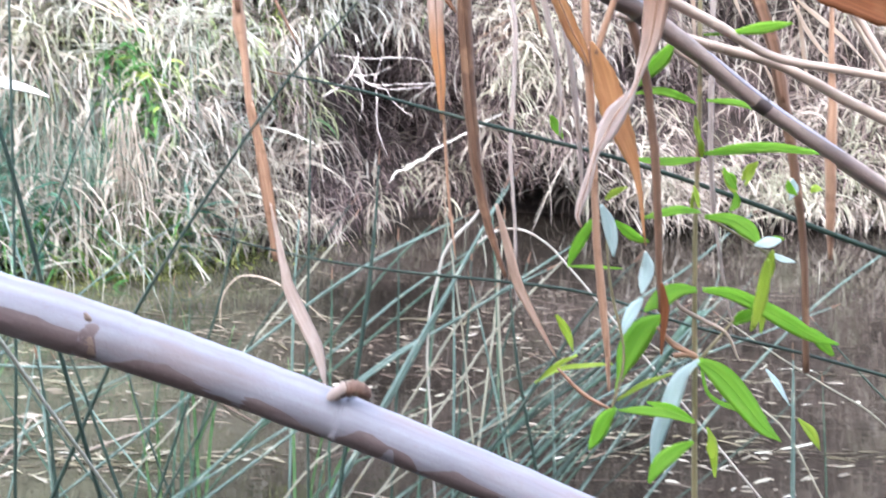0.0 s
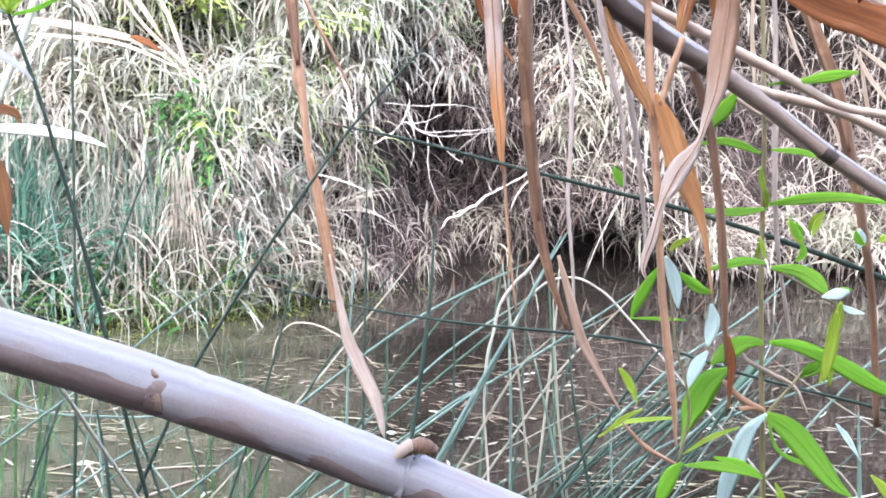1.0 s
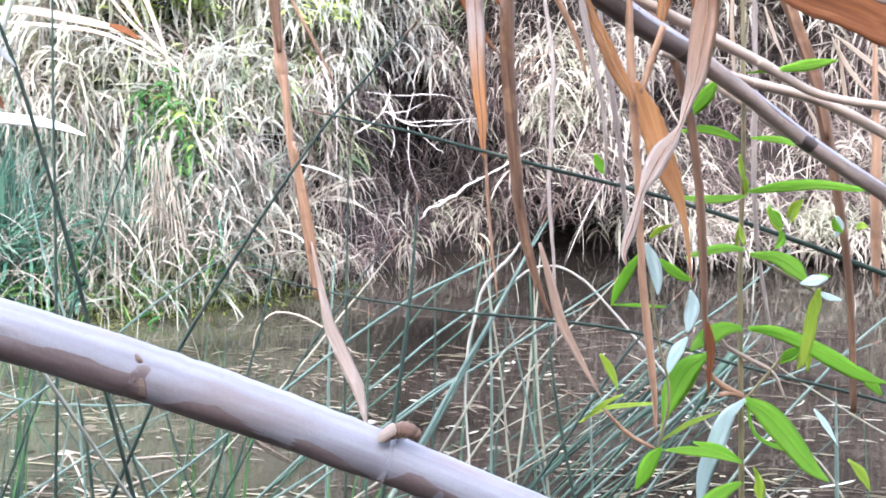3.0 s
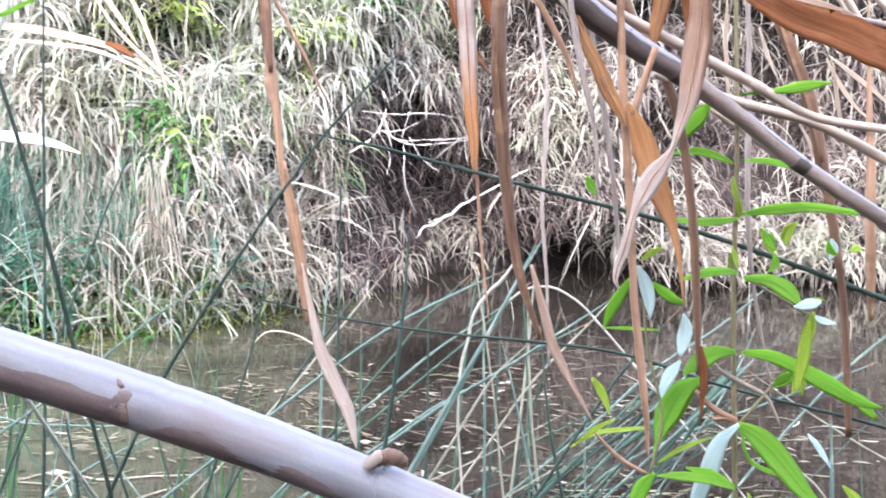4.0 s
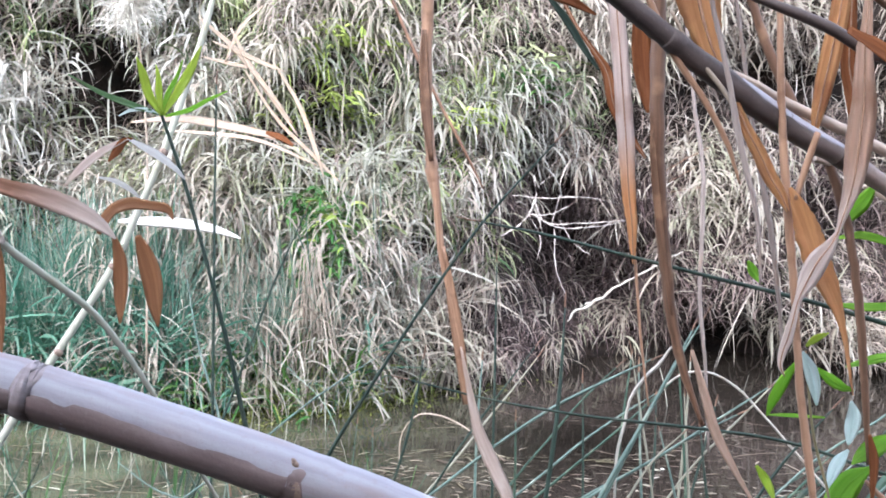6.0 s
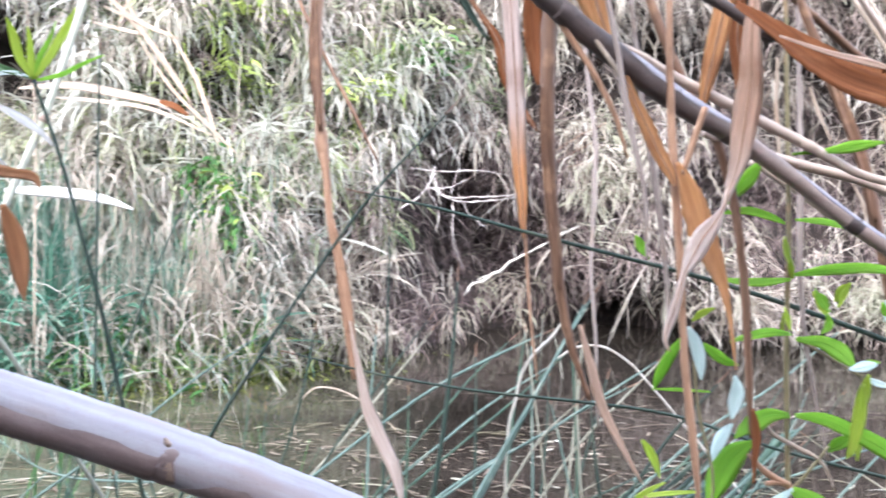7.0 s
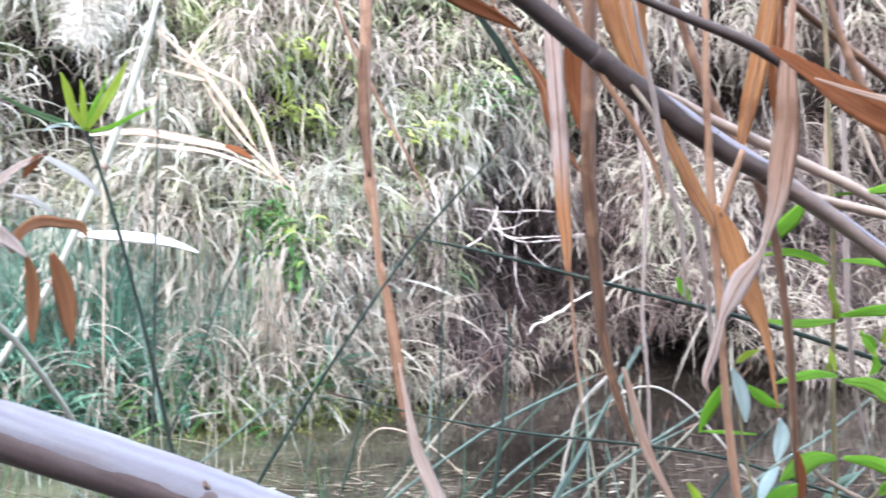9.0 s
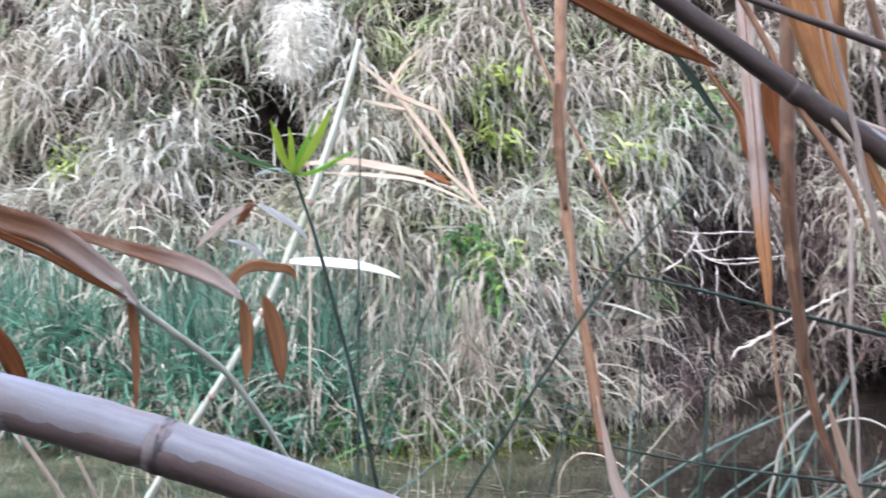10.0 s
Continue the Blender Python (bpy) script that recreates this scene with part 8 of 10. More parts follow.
tube('tip', [(-0.666, 1.754, 0.777, 0.0008), (-0.662, 1.755, 0.786, 0.0007), (-0.657, 1.757, 0.799, 0.0004)], M_umber, k, 'brown tip', seed=285, sides=6)
h = thing('rush', (-1.179, 1.605, -0.120), 'slender rush stem in the tangle over the pond', 'rush', 'rushes in the pond')
k = \
tube('stem', [(-0.818, 1.753, 0.769, 0.0006), (-0.848, 1.741, 0.697, 0.0014), (-0.881, 1.729, 0.624, 0.0016), (-0.906, 1.719, 0.562, 0.0016), (-1.042, 1.682, 0.221, 0.0018), (-1.179, 1.605, -0.120, 0.0019)], M_rush, h, seed=298, sides=8, wobble=0.03)
tube('tip', [(-0.819, 1.753, 0.766, 0.0008), (-0.815, 1.754, 0.775, 0.0007), (-0.810, 1.756, 0.788, 0.0004)], M_umber, k, 'brown tip', seed=299, sides=6)
h = thing('rush', (-1.173, 1.568, -0.120), 'slender rush stem in the tangle over the pond', 'rush', 'rushes in the pond')
k = \
tube('stem', [(-0.816, 1.721, 0.801, 0.0006), (-0.864, 1.704, 0.699, 0.0014), (-0.908, 1.687, 0.598, 0.0016), (-0.940, 1.673, 0.511, 0.0016), (-1.056, 1.640, 0.195, 0.0017), (-1.173, 1.568, -0.120, 0.0018)], M_mid, h, seed=300, sides=8, wobble=0.03)
tube('tip', [(-0.818, 1.721, 0.798, 0.0008), (-0.814, 1.722, 0.807, 0.0007), (-0.808, 1.724, 0.819, 0.0004)], M_umber, k, 'brown tip', seed=301, sides=6)
h = thing('rush', (-2.173, 2.515, -0.120), 'slender rush stem in the tangle over the pond', 'rush', 'rushes in the pond')
k = \
tube('stem', [(-1.203, 2.617, 0.476, 0.0009), (-1.314, 2.604, 0.401, 0.0020), (-1.434, 2.591, 0.325, 0.0025), (-1.542, 2.580, 0.260, 0.0025), (-1.858, 2.568, 0.070, 0.0026), (-2.173, 2.515, -0.120, 0.0027)], M_blue, h, seed=308, sides=8, wobble=0.03)
tube('tip', [(-1.207, 2.616, 0.474, 0.0013), (-1.198, 2.617, 0.480, 0.0010), (-1.187, 2.619, 0.488, 0.0004)], M_umber, k, 'brown tip', seed=309, sides=6)
h = thing('rush', (-0.144, 1.774, -0.120), 'slender rush stem in the tangle over the pond', 'rush', 'rushes in the pond')
k = \
tube('stem', [(-0.456, 1.912, 0.716, 0.0007), (-0.432, 1.898, 0.632, 0.0015), (-0.406, 1.884, 0.549, 0.0018), (-0.378, 1.872, 0.477, 0.0018), (-0.261, 1.843, 0.178, 0.0019), (-0.144, 1.774, -0.120, 0.0020)], M_rush, h, seed=312, sides=8, wobble=0.03)
tube('tip', [(-0.455, 1.911, 0.712, 0.0009), (-0.458, 1.913, 0.722, 0.0008), (-0.461, 1.915, 0.735, 0.0004)], M_umber, k, 'brown tip', seed=313, sides=6)
h = thing('rush', (-0.282, 2.494, -0.120), 'slender rush stem in the tangle over the pond', 'rush', 'rushes in the pond')
k = \
tube('stem', [(-0.754, 2.587, 0.447, 0.0009), (-0.664, 2.567, 0.325, 0.0020), (-0.565, 2.547, 0.204, 0.0024), (-0.474, 2.530, 0.099, 0.0024), (-0.378, 2.532, -0.010, 0.0026), (-0.282, 2.494, -0.120, 0.0027)], M_blue, h, seed=314, sides=8, wobble=0.03)
tube('tip', [(-0.751, 2.586, 0.444, 0.0013), (-0.757, 2.587, 0.452, 0.0010), (-0.765, 2.589, 0.463, 0.0004)], M_umber, k, 'brown tip', seed=315, sides=6)
h = thing('rush', (-0.870, 1.984, -0.120), 'slender rush stem in the tangle over the pond', 'rush', 'rushes in the pond')
k = \
tube('stem', [(-0.761, 2.091, 0.522, 0.0008), (-0.774, 2.068, 0.388, 0.0016), (-0.795, 2.046, 0.254, 0.0020), (-0.818, 2.027, 0.138, 0.0020), (-0.844, 2.025, 0.009, 0.0021), (-0.870, 1.984, -0.120, 0.0022)], M_rush, h, seed=320, sides=8, wobble=0.03)
tube('tip', [(-0.761, 2.090, 0.518, 0.0010), (-0.760, 2.092, 0.528, 0.0008), (-0.759, 2.094, 0.541, 0.0004)], M_umber, k, 'brown tip', seed=321, sides=6)
h = thing('rush', (-0.879, 1.827, -0.120), 'slender rush stem in the tangle over the pond', 'rush', 'rushes in the pond')
k = \
tube('stem', [(-1.087, 1.958, 0.673, 0.0007), (-1.076, 1.944, 0.589, 0.0015), (-1.058, 1.930, 0.505, 0.0019), (-1.038, 1.918, 0.433, 0.0019), (-0.958, 1.893, 0.157, 0.0019), (-0.879, 1.827, -0.120, 0.0021)], M_rush, h, seed=326, sides=8, wobble=0.03)
tube('tip', [(-1.086, 1.957, 0.669, 0.0009), (-1.087, 1.959, 0.679, 0.0008), (-1.089, 1.961, 0.693, 0.0004)], M_umber, k, 'brown tip', seed=327, sides=6)
h = thing('rush', (-1.408, 2.272, -0.120), 'slender rush stem in the tangle over the pond', 'rush', 'rushes in the pond')
k = \
tube('stem', [(-0.853, 2.378, 0.509, 0.0008), (-0.933, 2.364, 0.427, 0.0019), (-1.004, 2.350, 0.346, 0.0022), (-1.065, 2.338, 0.276, 0.0022), (-1.236, 2.325, 0.078, 0.0024), (-1.408, 2.272, -0.120, 0.0025)], M_blue, h, seed=328, sides=8, wobble=0.03)
tube('tip', [(-0.856, 2.377, 0.506, 0.0011), (-0.849, 2.378, 0.513, 0.0009), (-0.839, 2.380, 0.523, 0.0004)], M_umber, k, 'brown tip', seed=329, sides=6)
h = thing('rush', (-0.773, 1.950, -0.120), 'slender rush stem in the tangle over the pond', 'rush', 'rushes in the pond')
k = \
tube('stem', [(-0.631, 2.075, 0.632, 0.0008), (-0.646, 2.055, 0.512, 0.0016), (-0.669, 2.035, 0.391, 0.0019), (-0.690, 2.018, 0.288, 0.0019), (-0.731, 2.004, 0.084, 0.0021), (-0.773, 1.950, -0.120, 0.0022)], M_blue, h, seed=334, sides=8, wobble=0.03)
tube('tip', [(-0.632, 2.074, 0.628, 0.0010), (-0.630, 2.076, 0.637, 0.0008), (-0.629, 2.078, 0.651, 0.0004)], M_umber, k, 'brown tip', seed=335, sides=6)
h = thing('rush', (-0.670, 2.352, -0.120), 'slender rush stem in the tangle over the pond', 'rush', 'rushes in the pond')
k = \
tube('stem', [(-1.280, 2.463, 0.559, 0.0009), (-1.218, 2.449, 0.475, 0.0019), (-1.149, 2.435, 0.392, 0.0024), (-1.082, 2.424, 0.320, 0.0024), (-0.876, 2.408, 0.100, 0.0024), (-0.670, 2.352, -0.120, 0.0026)], M_dullstem, h, seed=338, sides=8, wobble=0.03)
tube('tip', [(-1.278, 2.462, 0.555, 0.0011), (-1.284, 2.463, 0.563, 0.0010), (-1.292, 2.465, 0.574, 0.0004)], M_umber, k, 'brown tip', seed=339, sides=6)
h = thing('rush', (-0.498, 2.379, -0.120), 'slender rush stem in the tangle over the pond', 'rush', 'rushes in the pond')
k = \
tube('stem', [(-0.943, 2.497, 0.600, 0.0009), (-0.870, 2.475, 0.466, 0.0019), (-0.788, 2.453, 0.332, 0.0024), (-0.714, 2.434, 0.218, 0.0024), (-0.606, 2.427, 0.049, 0.0024), (-0.498, 2.379, -0.120, 0.0026)], M_mid, h, seed=340, sides=8, wobble=0.03)
tube('tip', [(-0.941, 2.496, 0.597, 0.0012), (-0.946, 2.498, 0.605, 0.0010), (-0.953, 2.500, 0.617, 0.0004)], M_umber, k, 'brown tip', seed=341, sides=6)
h = thing('rush', (-0.633, 2.522, -0.120), 'slender rush stem in the tangle over the pond', 'rush', 'rushes in the pond')
k = \
tube('stem', [(-0.499, 2.643, 0.608, 0.0009), (-0.511, 2.621, 0.478, 0.0020), (-0.534, 2.600, 0.348, 0.0025), (-0.558, 2.581, 0.236, 0.0025), (-0.595, 2.572, 0.058, 0.0026), (-0.633, 2.522, -0.120, 0.0027)], M_mid, h, seed=346, sides=8, wobble=0.03)
tube('tip', [(-0.499, 2.642, 0.604, 0.0013), (-0.498, 2.644, 0.614, 0.0010), (-0.497, 2.646, 0.627, 0.0004)], M_umber, k, 'brown tip', seed=347, sides=6)
h = thing('rush', (-0.253, 2.139, -0.120), 'slender rush stem in the tangle over the pond', 'rush', 'rushes in the pond')
k = \
tube('stem', [(-0.817, 2.268, 0.662, 0.0008), (-0.740, 2.248, 0.542, 0.0018), (-0.659, 2.228, 0.423, 0.0022), (-0.582, 2.211, 0.320, 0.0022), (-0.417, 2.195, 0.100, 0.0022), (-0.253, 2.139, -0.120, 0.0024)], M_rush, h, seed=350, sides=8, wobble=0.03)
tube('tip', [(-0.815, 2.267, 0.659, 0.0010), (-0.820, 2.268, 0.667, 0.0009), (-0.828, 2.270, 0.679, 0.0004)], M_umber, k, 'brown tip', seed=351, sides=6)
h = thing('rush', (-0.421, 2.497, -0.120), 'slender rush stem in the tangle over the pond', 'rush', 'rushes in the pond')
k = \
tube('stem', [(-0.458, 2.613, 0.584, 0.0009), (-0.458, 2.592, 0.452, 0.0020), (-0.457, 2.570, 0.320, 0.0024), (-0.448, 2.551, 0.207, 0.0024), (-0.434, 2.544, 0.044, 0.0026), (-0.421, 2.497, -0.120, 0.0027)], M_mid, h, seed=362, sides=8, wobble=0.03)
tube('tip', [(-0.458, 2.613, 0.581, 0.0013), (-0.458, 2.614, 0.590, 0.0010), (-0.458, 2.617, 0.604, 0.0004)], M_umber, k, 'brown tip', seed=363, sides=6)
h = thing('rush', (-1.579, 1.711, -0.120), 'slender rush stem in the tangle over the pond', 'rush', 'rushes in the pond')
k = \
tube('stem', [(-1.009, 1.846, 0.686, 0.0007), (-1.069, 1.833, 0.606, 0.0014), (-1.130, 1.819, 0.526, 0.0018), (-1.178, 1.808, 0.457, 0.0018), (-1.378, 1.779, 0.169, 0.0019), (-1.579, 1.711, -0.120, 0.0019)], M_mid, h, seed=374, sides=8, wobble=0.03)
tube('tip', [(-1.011, 1.846, 0.682, 0.0009), (-1.005, 1.847, 0.690, 0.0008), (-0.997, 1.849, 0.701, 0.0004)], M_umber, k, 'brown tip', seed=375, sides=6)
h = thing('rush', (-0.911, 2.480, -0.120), 'slender rush stem in the tangle over the pond', 'rush', 'rushes in the pond')
k = \
tube('stem', [(-0.859, 2.600, 0.601, 0.0009), (-0.882, 2.574, 0.441, 0.0020), (-0.897, 2.547, 0.280, 0.0024), (-0.902, 2.524, 0.143, 0.0024), (-0.906, 2.522, 0.011, 0.0026), (-0.911, 2.480, -0.120, 0.0027)], M_rush, h, seed=376, sides=8, wobble=0.03)
tube('tip', [(-0.860, 2.600, 0.598, 0.0012), (-0.858, 2.601, 0.607, 0.0010), (-0.856, 2.604, 0.621, 0.0004)], M_umber, k, 'brown tip', seed=377, sides=6)
h = thing('rush', (1.657, 2.437, -0.120), 'slender rush stem in the tangle over the pond', 'rush', 'rushes in the pond')
k = \
tube('stem', [(0.924, 2.550, 0.573, 0.0011), (1.019, 2.534, 0.473, 0.0019), (1.114, 2.518, 0.380, 0.0022), (1.196, 2.506, 0.305, 0.0022), (1.426, 2.492, 0.092, 0.0023), (1.657, 2.437, -0.120, 0.0024)], M_rush, h, seed=380, sides=8, wobble=0.03)
tube('tip', [(0.927, 2.550, 0.571, 0.0014), (0.920, 2.551, 0.578, 0.0012), (0.911, 2.552, 0.588, 0.0004)], M_umber, k, 'brown tip', seed=381, sides=6)
h = thing('rush', (-0.264, 2.005, -0.120), 'slender rush stem in the tangle over the pond', 'rush', 'rushes in the pond')
k = \
tube('stem', [(0.568, 2.130, 0.623, 0.0009), (0.506, 2.119, 0.559, 0.0016), (0.444, 2.109, 0.500, 0.0019), (0.392, 2.101, 0.453, 0.0019), (0.064, 2.073, 0.167, 0.0019), (-0.264, 2.005, -0.120, 0.0020)], M_rush, h, seed=386, sides=8, wobble=0.03)
tube('tip', [(0.565, 2.130, 0.620, 0.0012), (0.572, 2.131, 0.627, 0.0010), (0.581, 2.132, 0.637, 0.0004)], M_umber, k, 'brown tip', seed=387, sides=6)
h = thing('rush', (-0.130, 2.612, -0.120), 'slender rush stem in the tangle over the pond', 'rush', 'rushes in the pond')
k = \
tube('stem', [(0.535, 2.670, 0.542, 0.0011), (0.427, 2.659, 0.477, 0.0019), (0.318, 2.649, 0.419, 0.0023), (0.225, 2.641, 0.374, 0.0023), (0.048, 2.646, 0.127, 0.0024), (-0.130, 2.612, -0.120, 0.0025)], M_rush, h, seed=388, sides=8, wobble=0.03)
tube('tip', [(0.532, 2.669, 0.540, 0.0015), (0.540, 2.670, 0.545, 0.0013), (0.552, 2.672, 0.553, 0.0004)], M_umber, k, 'brown tip', seed=389, sides=6)
h = thing('rush', (0.332, 2.501, -0.120), 'slender rush stem in the tangle over the pond', 'rush', 'rushes in the pond')
k = \
tube('stem', [(1.006, 2.601, 0.473, 0.0011), (0.911, 2.585, 0.380, 0.0019), (0.817, 2.570, 0.293, 0.0022), (0.735, 2.559, 0.224, 0.0022), (0.534, 2.550, 0.052, 0.0024), (0.332, 2.501, -0.120, 0.0024)], M_rush, h, seed=392, sides=8, wobble=0.03)
tube('tip', [(1.003, 2.600, 0.470, 0.0015), (1.010, 2.601, 0.477, 0.0013), (1.020, 2.603, 0.487, 0.0004)], M_umber, k, 'brown tip', seed=393, sides=6)
h = thing('rush', (-0.089, 2.146, -0.120), 'slender rush stem in the tangle over the pond', 'rush', 'rushes in the pond')
k = \
tube('stem', [(0.596, 2.202, 0.565, 0.0010), (0.492, 2.192, 0.507, 0.0016), (0.389, 2.183, 0.455, 0.0019), (0.300, 2.176, 0.415, 0.0019), (0.105, 2.181, 0.147, 0.0020), (-0.089, 2.146, -0.120, 0.0021)], M_rush, h, seed=396, sides=8, wobble=0.03)
tube('tip', [(0.592, 2.202, 0.563, 0.0013), (0.601, 2.202, 0.568, 0.0010), (0.613, 2.204, 0.575, 0.0004)], M_umber, k, 'brown tip', seed=397, sides=6)
h = thing('rush', (0.804, 1.856, -0.120), 'slender rush stem in the tangle over the pond', 'rush', 'rushes in the pond')
k = \
tube('stem', [(0.750, 1.976, 0.604, 0.0009), (0.756, 1.962, 0.518, 0.0015), (0.761, 1.948, 0.436, 0.0017), (0.766, 1.938, 0.371, 0.0017), (0.785, 1.917, 0.125, 0.0018), (0.804, 1.856, -0.120, 0.0019)], M_mid, h, seed=398, sides=8, wobble=0.03)
tube('tip', [(0.750, 1.976, 0.600, 0.0011), (0.749, 1.977, 0.610, 0.0010), (0.748, 1.980, 0.624, 0.0004)], M_umber, k, 'brown tip', seed=399, sides=6)
h = thing('rush', (-0.169, 2.191, -0.120), 'slender rush stem in the tangle over the pond', 'rush', 'rushes in the pond')
k = \
tube('stem', [(0.562, 2.241, 0.672, 0.0010), (0.489, 2.234, 0.634, 0.0016), (0.415, 2.229, 0.601, 0.0019), (0.352, 2.225, 0.577, 0.0019), (0.091, 2.228, 0.228, 0.0020), (-0.169, 2.191, -0.120, 0.0021)], M_mid, h, seed=400, sides=8, wobble=0.03)
tube('tip', [(0.559, 2.241, 0.670, 0.0013), (0.568, 2.241, 0.675, 0.0010), (0.580, 2.242, 0.682, 0.0004)], M_umber, k, 'brown tip', seed=401, sides=6)
h = thing('rush', (-0.379, 1.841, -0.120), 'slender rush stem in the tangle over the pond', 'rush', 'rushes in the pond')
k = \
tube('stem', [(0.551, 1.979, 0.701, 0.0009), (0.484, 1.968, 0.633, 0.0015), (0.417, 1.957, 0.571, 0.0017), (0.360, 1.949, 0.521, 0.0017), (-0.010, 1.915, 0.200, 0.0018), (-0.379, 1.841, -0.120, 0.0019)], M_mid, h, seed=404, sides=8, wobble=0.03)
tube('tip', [(0.548, 1.979, 0.698, 0.0011), (0.555, 1.980, 0.705, 0.0010), (0.565, 1.982, 0.715, 0.0004)], M_umber, k, 'brown tip', seed=405, sides=6)
h = thing('rush', (1.303, 1.896, -0.120), 'slender rush stem in the tangle over the pond', 'rush', 'rushes in the pond')
k = \
tube('stem', [(0.554, 1.965, 0.726, 0.0008), (0.648, 1.955, 0.665, 0.0014), (0.743, 1.946, 0.609, 0.0017), (0.823, 1.939, 0.565, 0.0017), (1.063, 1.938, 0.222, 0.0018), (1.303, 1.896, -0.120, 0.0019)], M_dullstem, h, seed=408, sides=8, wobble=0.03)
tube('tip', [(0.557, 1.964, 0.724, 0.0011), (0.549, 1.965, 0.730, 0.0010), (0.537, 1.966, 0.737, 0.0004)], M_umber, k, 'brown tip', seed=409, sides=6)
h = thing('rush', (1.176, 2.518, -0.120), 'slender rush stem in the tangle over the pond', 'rush', 'rushes in the pond')
k = \
tube('stem', [(0.548, 2.570, 0.522, 0.0011), (0.646, 2.561, 0.461, 0.0019), (0.743, 2.552, 0.407, 0.0022), (0.827, 2.546, 0.367, 0.0022), (1.002, 2.552, 0.123, 0.0023), (1.176, 2.518, -0.120, 0.0024)], M_dullstem, h, seed=410, sides=8, wobble=0.03)
tube('tip', [(0.551, 2.570, 0.519, 0.0014), (0.542, 2.571, 0.525, 0.0012), (0.531, 2.572, 0.532, 0.0004)], M_umber, k, 'brown tip', seed=411, sides=6)
h = thing('dead_rush', (0.122, 1.490, -0.120), 'bleached dead rush curling beside the blue-green stems', 'rush', 'rushes in the pond')
tube('stem', [(0.132, 1.667, 0.952, 0.0013), (0.114, 1.663, 0.927, 0.0025), (0.093, 1.660, 0.906, 0.0025), (0.076, 1.655, 0.879, 0.0021), (0.069, 1.650, 0.847, 0.0021), (0.061, 1.645, 0.815, 0.0021), (0.056, 1.633, 0.744, 0.0017), (0.063, 1.617, 0.650, 0.0017), (0.092, 1.573, 0.265, 0.0018), (0.122, 1.490, -0.120, 0.0018)], M_whitewood, h, seed=414, wobble=0.12)
h = thing('dead_rush', (1.111, 1.675, -0.120), 'bleached dead rush bent over in an arch', 'rush', 'rushes in the pond')
tube('stem', [(0.130, 1.835, 0.862, 0.0014), (0.165, 1.839, 0.884, 0.0018), (0.200, 1.839, 0.887, 0.0018), (0.240, 1.836, 0.868, 0.0018), (0.280, 1.830, 0.829, 0.0018), (0.334, 1.820, 0.769, 0.0018), (0.379, 1.812, 0.718, 0.0018), (0.745, 1.763, 0.299, 0.0020), (1.111, 1.675, -0.120, 0.0020)], M_whitewood, h, seed=415, wobble=0.05)
h = thing('dead_rush', (-0.714, 4.653, -0.050), 'pale dead reed arching out of the water', 'rush', 'rushes in the pond')
tube('stem', [(-0.714, 4.653, -0.050, 0.0022), (-0.684, 4.653, 0.142, 0.0022), (-0.638, 4.660, 0.185, 0.0028), (-0.560, 4.661, 0.188, 0.0029), (-0.471, 4.656, 0.155, 0.0029), (-0.380, 4.646, 0.094, 0.0022), (-0.290, 4.634, 0.019, 0.0013)], M_strawstem, h, seed=416, wobble=0.05)

# a loose bundle of dark rushes leaning the same way
g = np.random.default_rng(83)
for i in range(16):
    q = i / 15 + g.normal(0, 0.04)
    low = np.array([0.138 + 0.195 * q, 1.75 + g.normal(0, 0.05), 0.533 + g.normal(0, 0.015)])
    top = np.array([0.383 + 0.145 * q, 1.90 + g.normal(0, 0.05), 0.703 + 0.040 * q + g.normal(0, 0.02)])
    out = top + (top - low) * g.uniform(-0.1, 0.45)
    foot = low - (top - low) * (low[2] + 0.12) / (top[2] - low[2])
    r = g.uniform(0.0013, 0.0021)
    h = thing("rush", tuple(foot), "dark green rush stem in a leaning bundle over the pond", "rush", "rushes in the pond")
    bow = np.array([0, 0, g.normal(0, 0.006)])
    k = tube("stem", [(*out, r * 0.4), (*((top + out) / 2 + bow), r * 0.8), (*((low + top) / 2 + bow), r), (*low, r * 1.1), (*foot, r * 1.3)], (M_rush, M_mid, M_mid, M_rush, M_blue)[i % 5], h, seed=840 + i, sides=7, steps=4)
    tube("tip", [(*(out + (top - low) * -0.012), r * 0.5), (*(out + (top - low) * 0.03), 0.0004)], M_umber, k, "brown tip", seed=870 + i, sides=6, steps=2)

# fresh green rushes in small clumps
def rush_clump(x, y, count, tall, lean, seed):
    """A few flat fresh blades out of one root in the pond."""
    g = np.random.default_rng(seed)
    h = thing("rush_clump", (x, y, -0.1), "clump of fresh green rush blades standing in the pond", "rush", "green clumps in the shallows")
    for i in range(count):
        dx, dy, top = g.normal(lean, 0.09), g.normal(0, 0.05), tall * g.uniform(0.75, 1.1)
        bx, by = x + g.normal(0, 0.025), y + g.normal(0, 0.03)
        w = g.uniform(0.0022, 0.0042)
        blade("blade", [(bx, by, -0.1, w * 0.8), (bx + dx * 0.2, by + dy * 0.2, top * 0.35, w), (bx + dx * 0.5, by + dy * 0.5, top * 0.72, w * 0.8), (bx + dx, by + dy, top, 0.0006)], (M_clump, M_mid, M_clump)[i % 3], h, seed=seed + i, fold=0.3, twist=(0, g.uniform(-50, 50)))


rush_clump(-0.98, 2.62, 9, 0.62, 0.07, 700)
rush_clump(-0.47, 2.45, 8, 0.55, 0.08, 720)
rush_clump(-1.45, 3.0, 7, 0.5, 0.02, 740)
rush_clump(-0.2, 2.75, 5, 0.42, 0.1, 760)

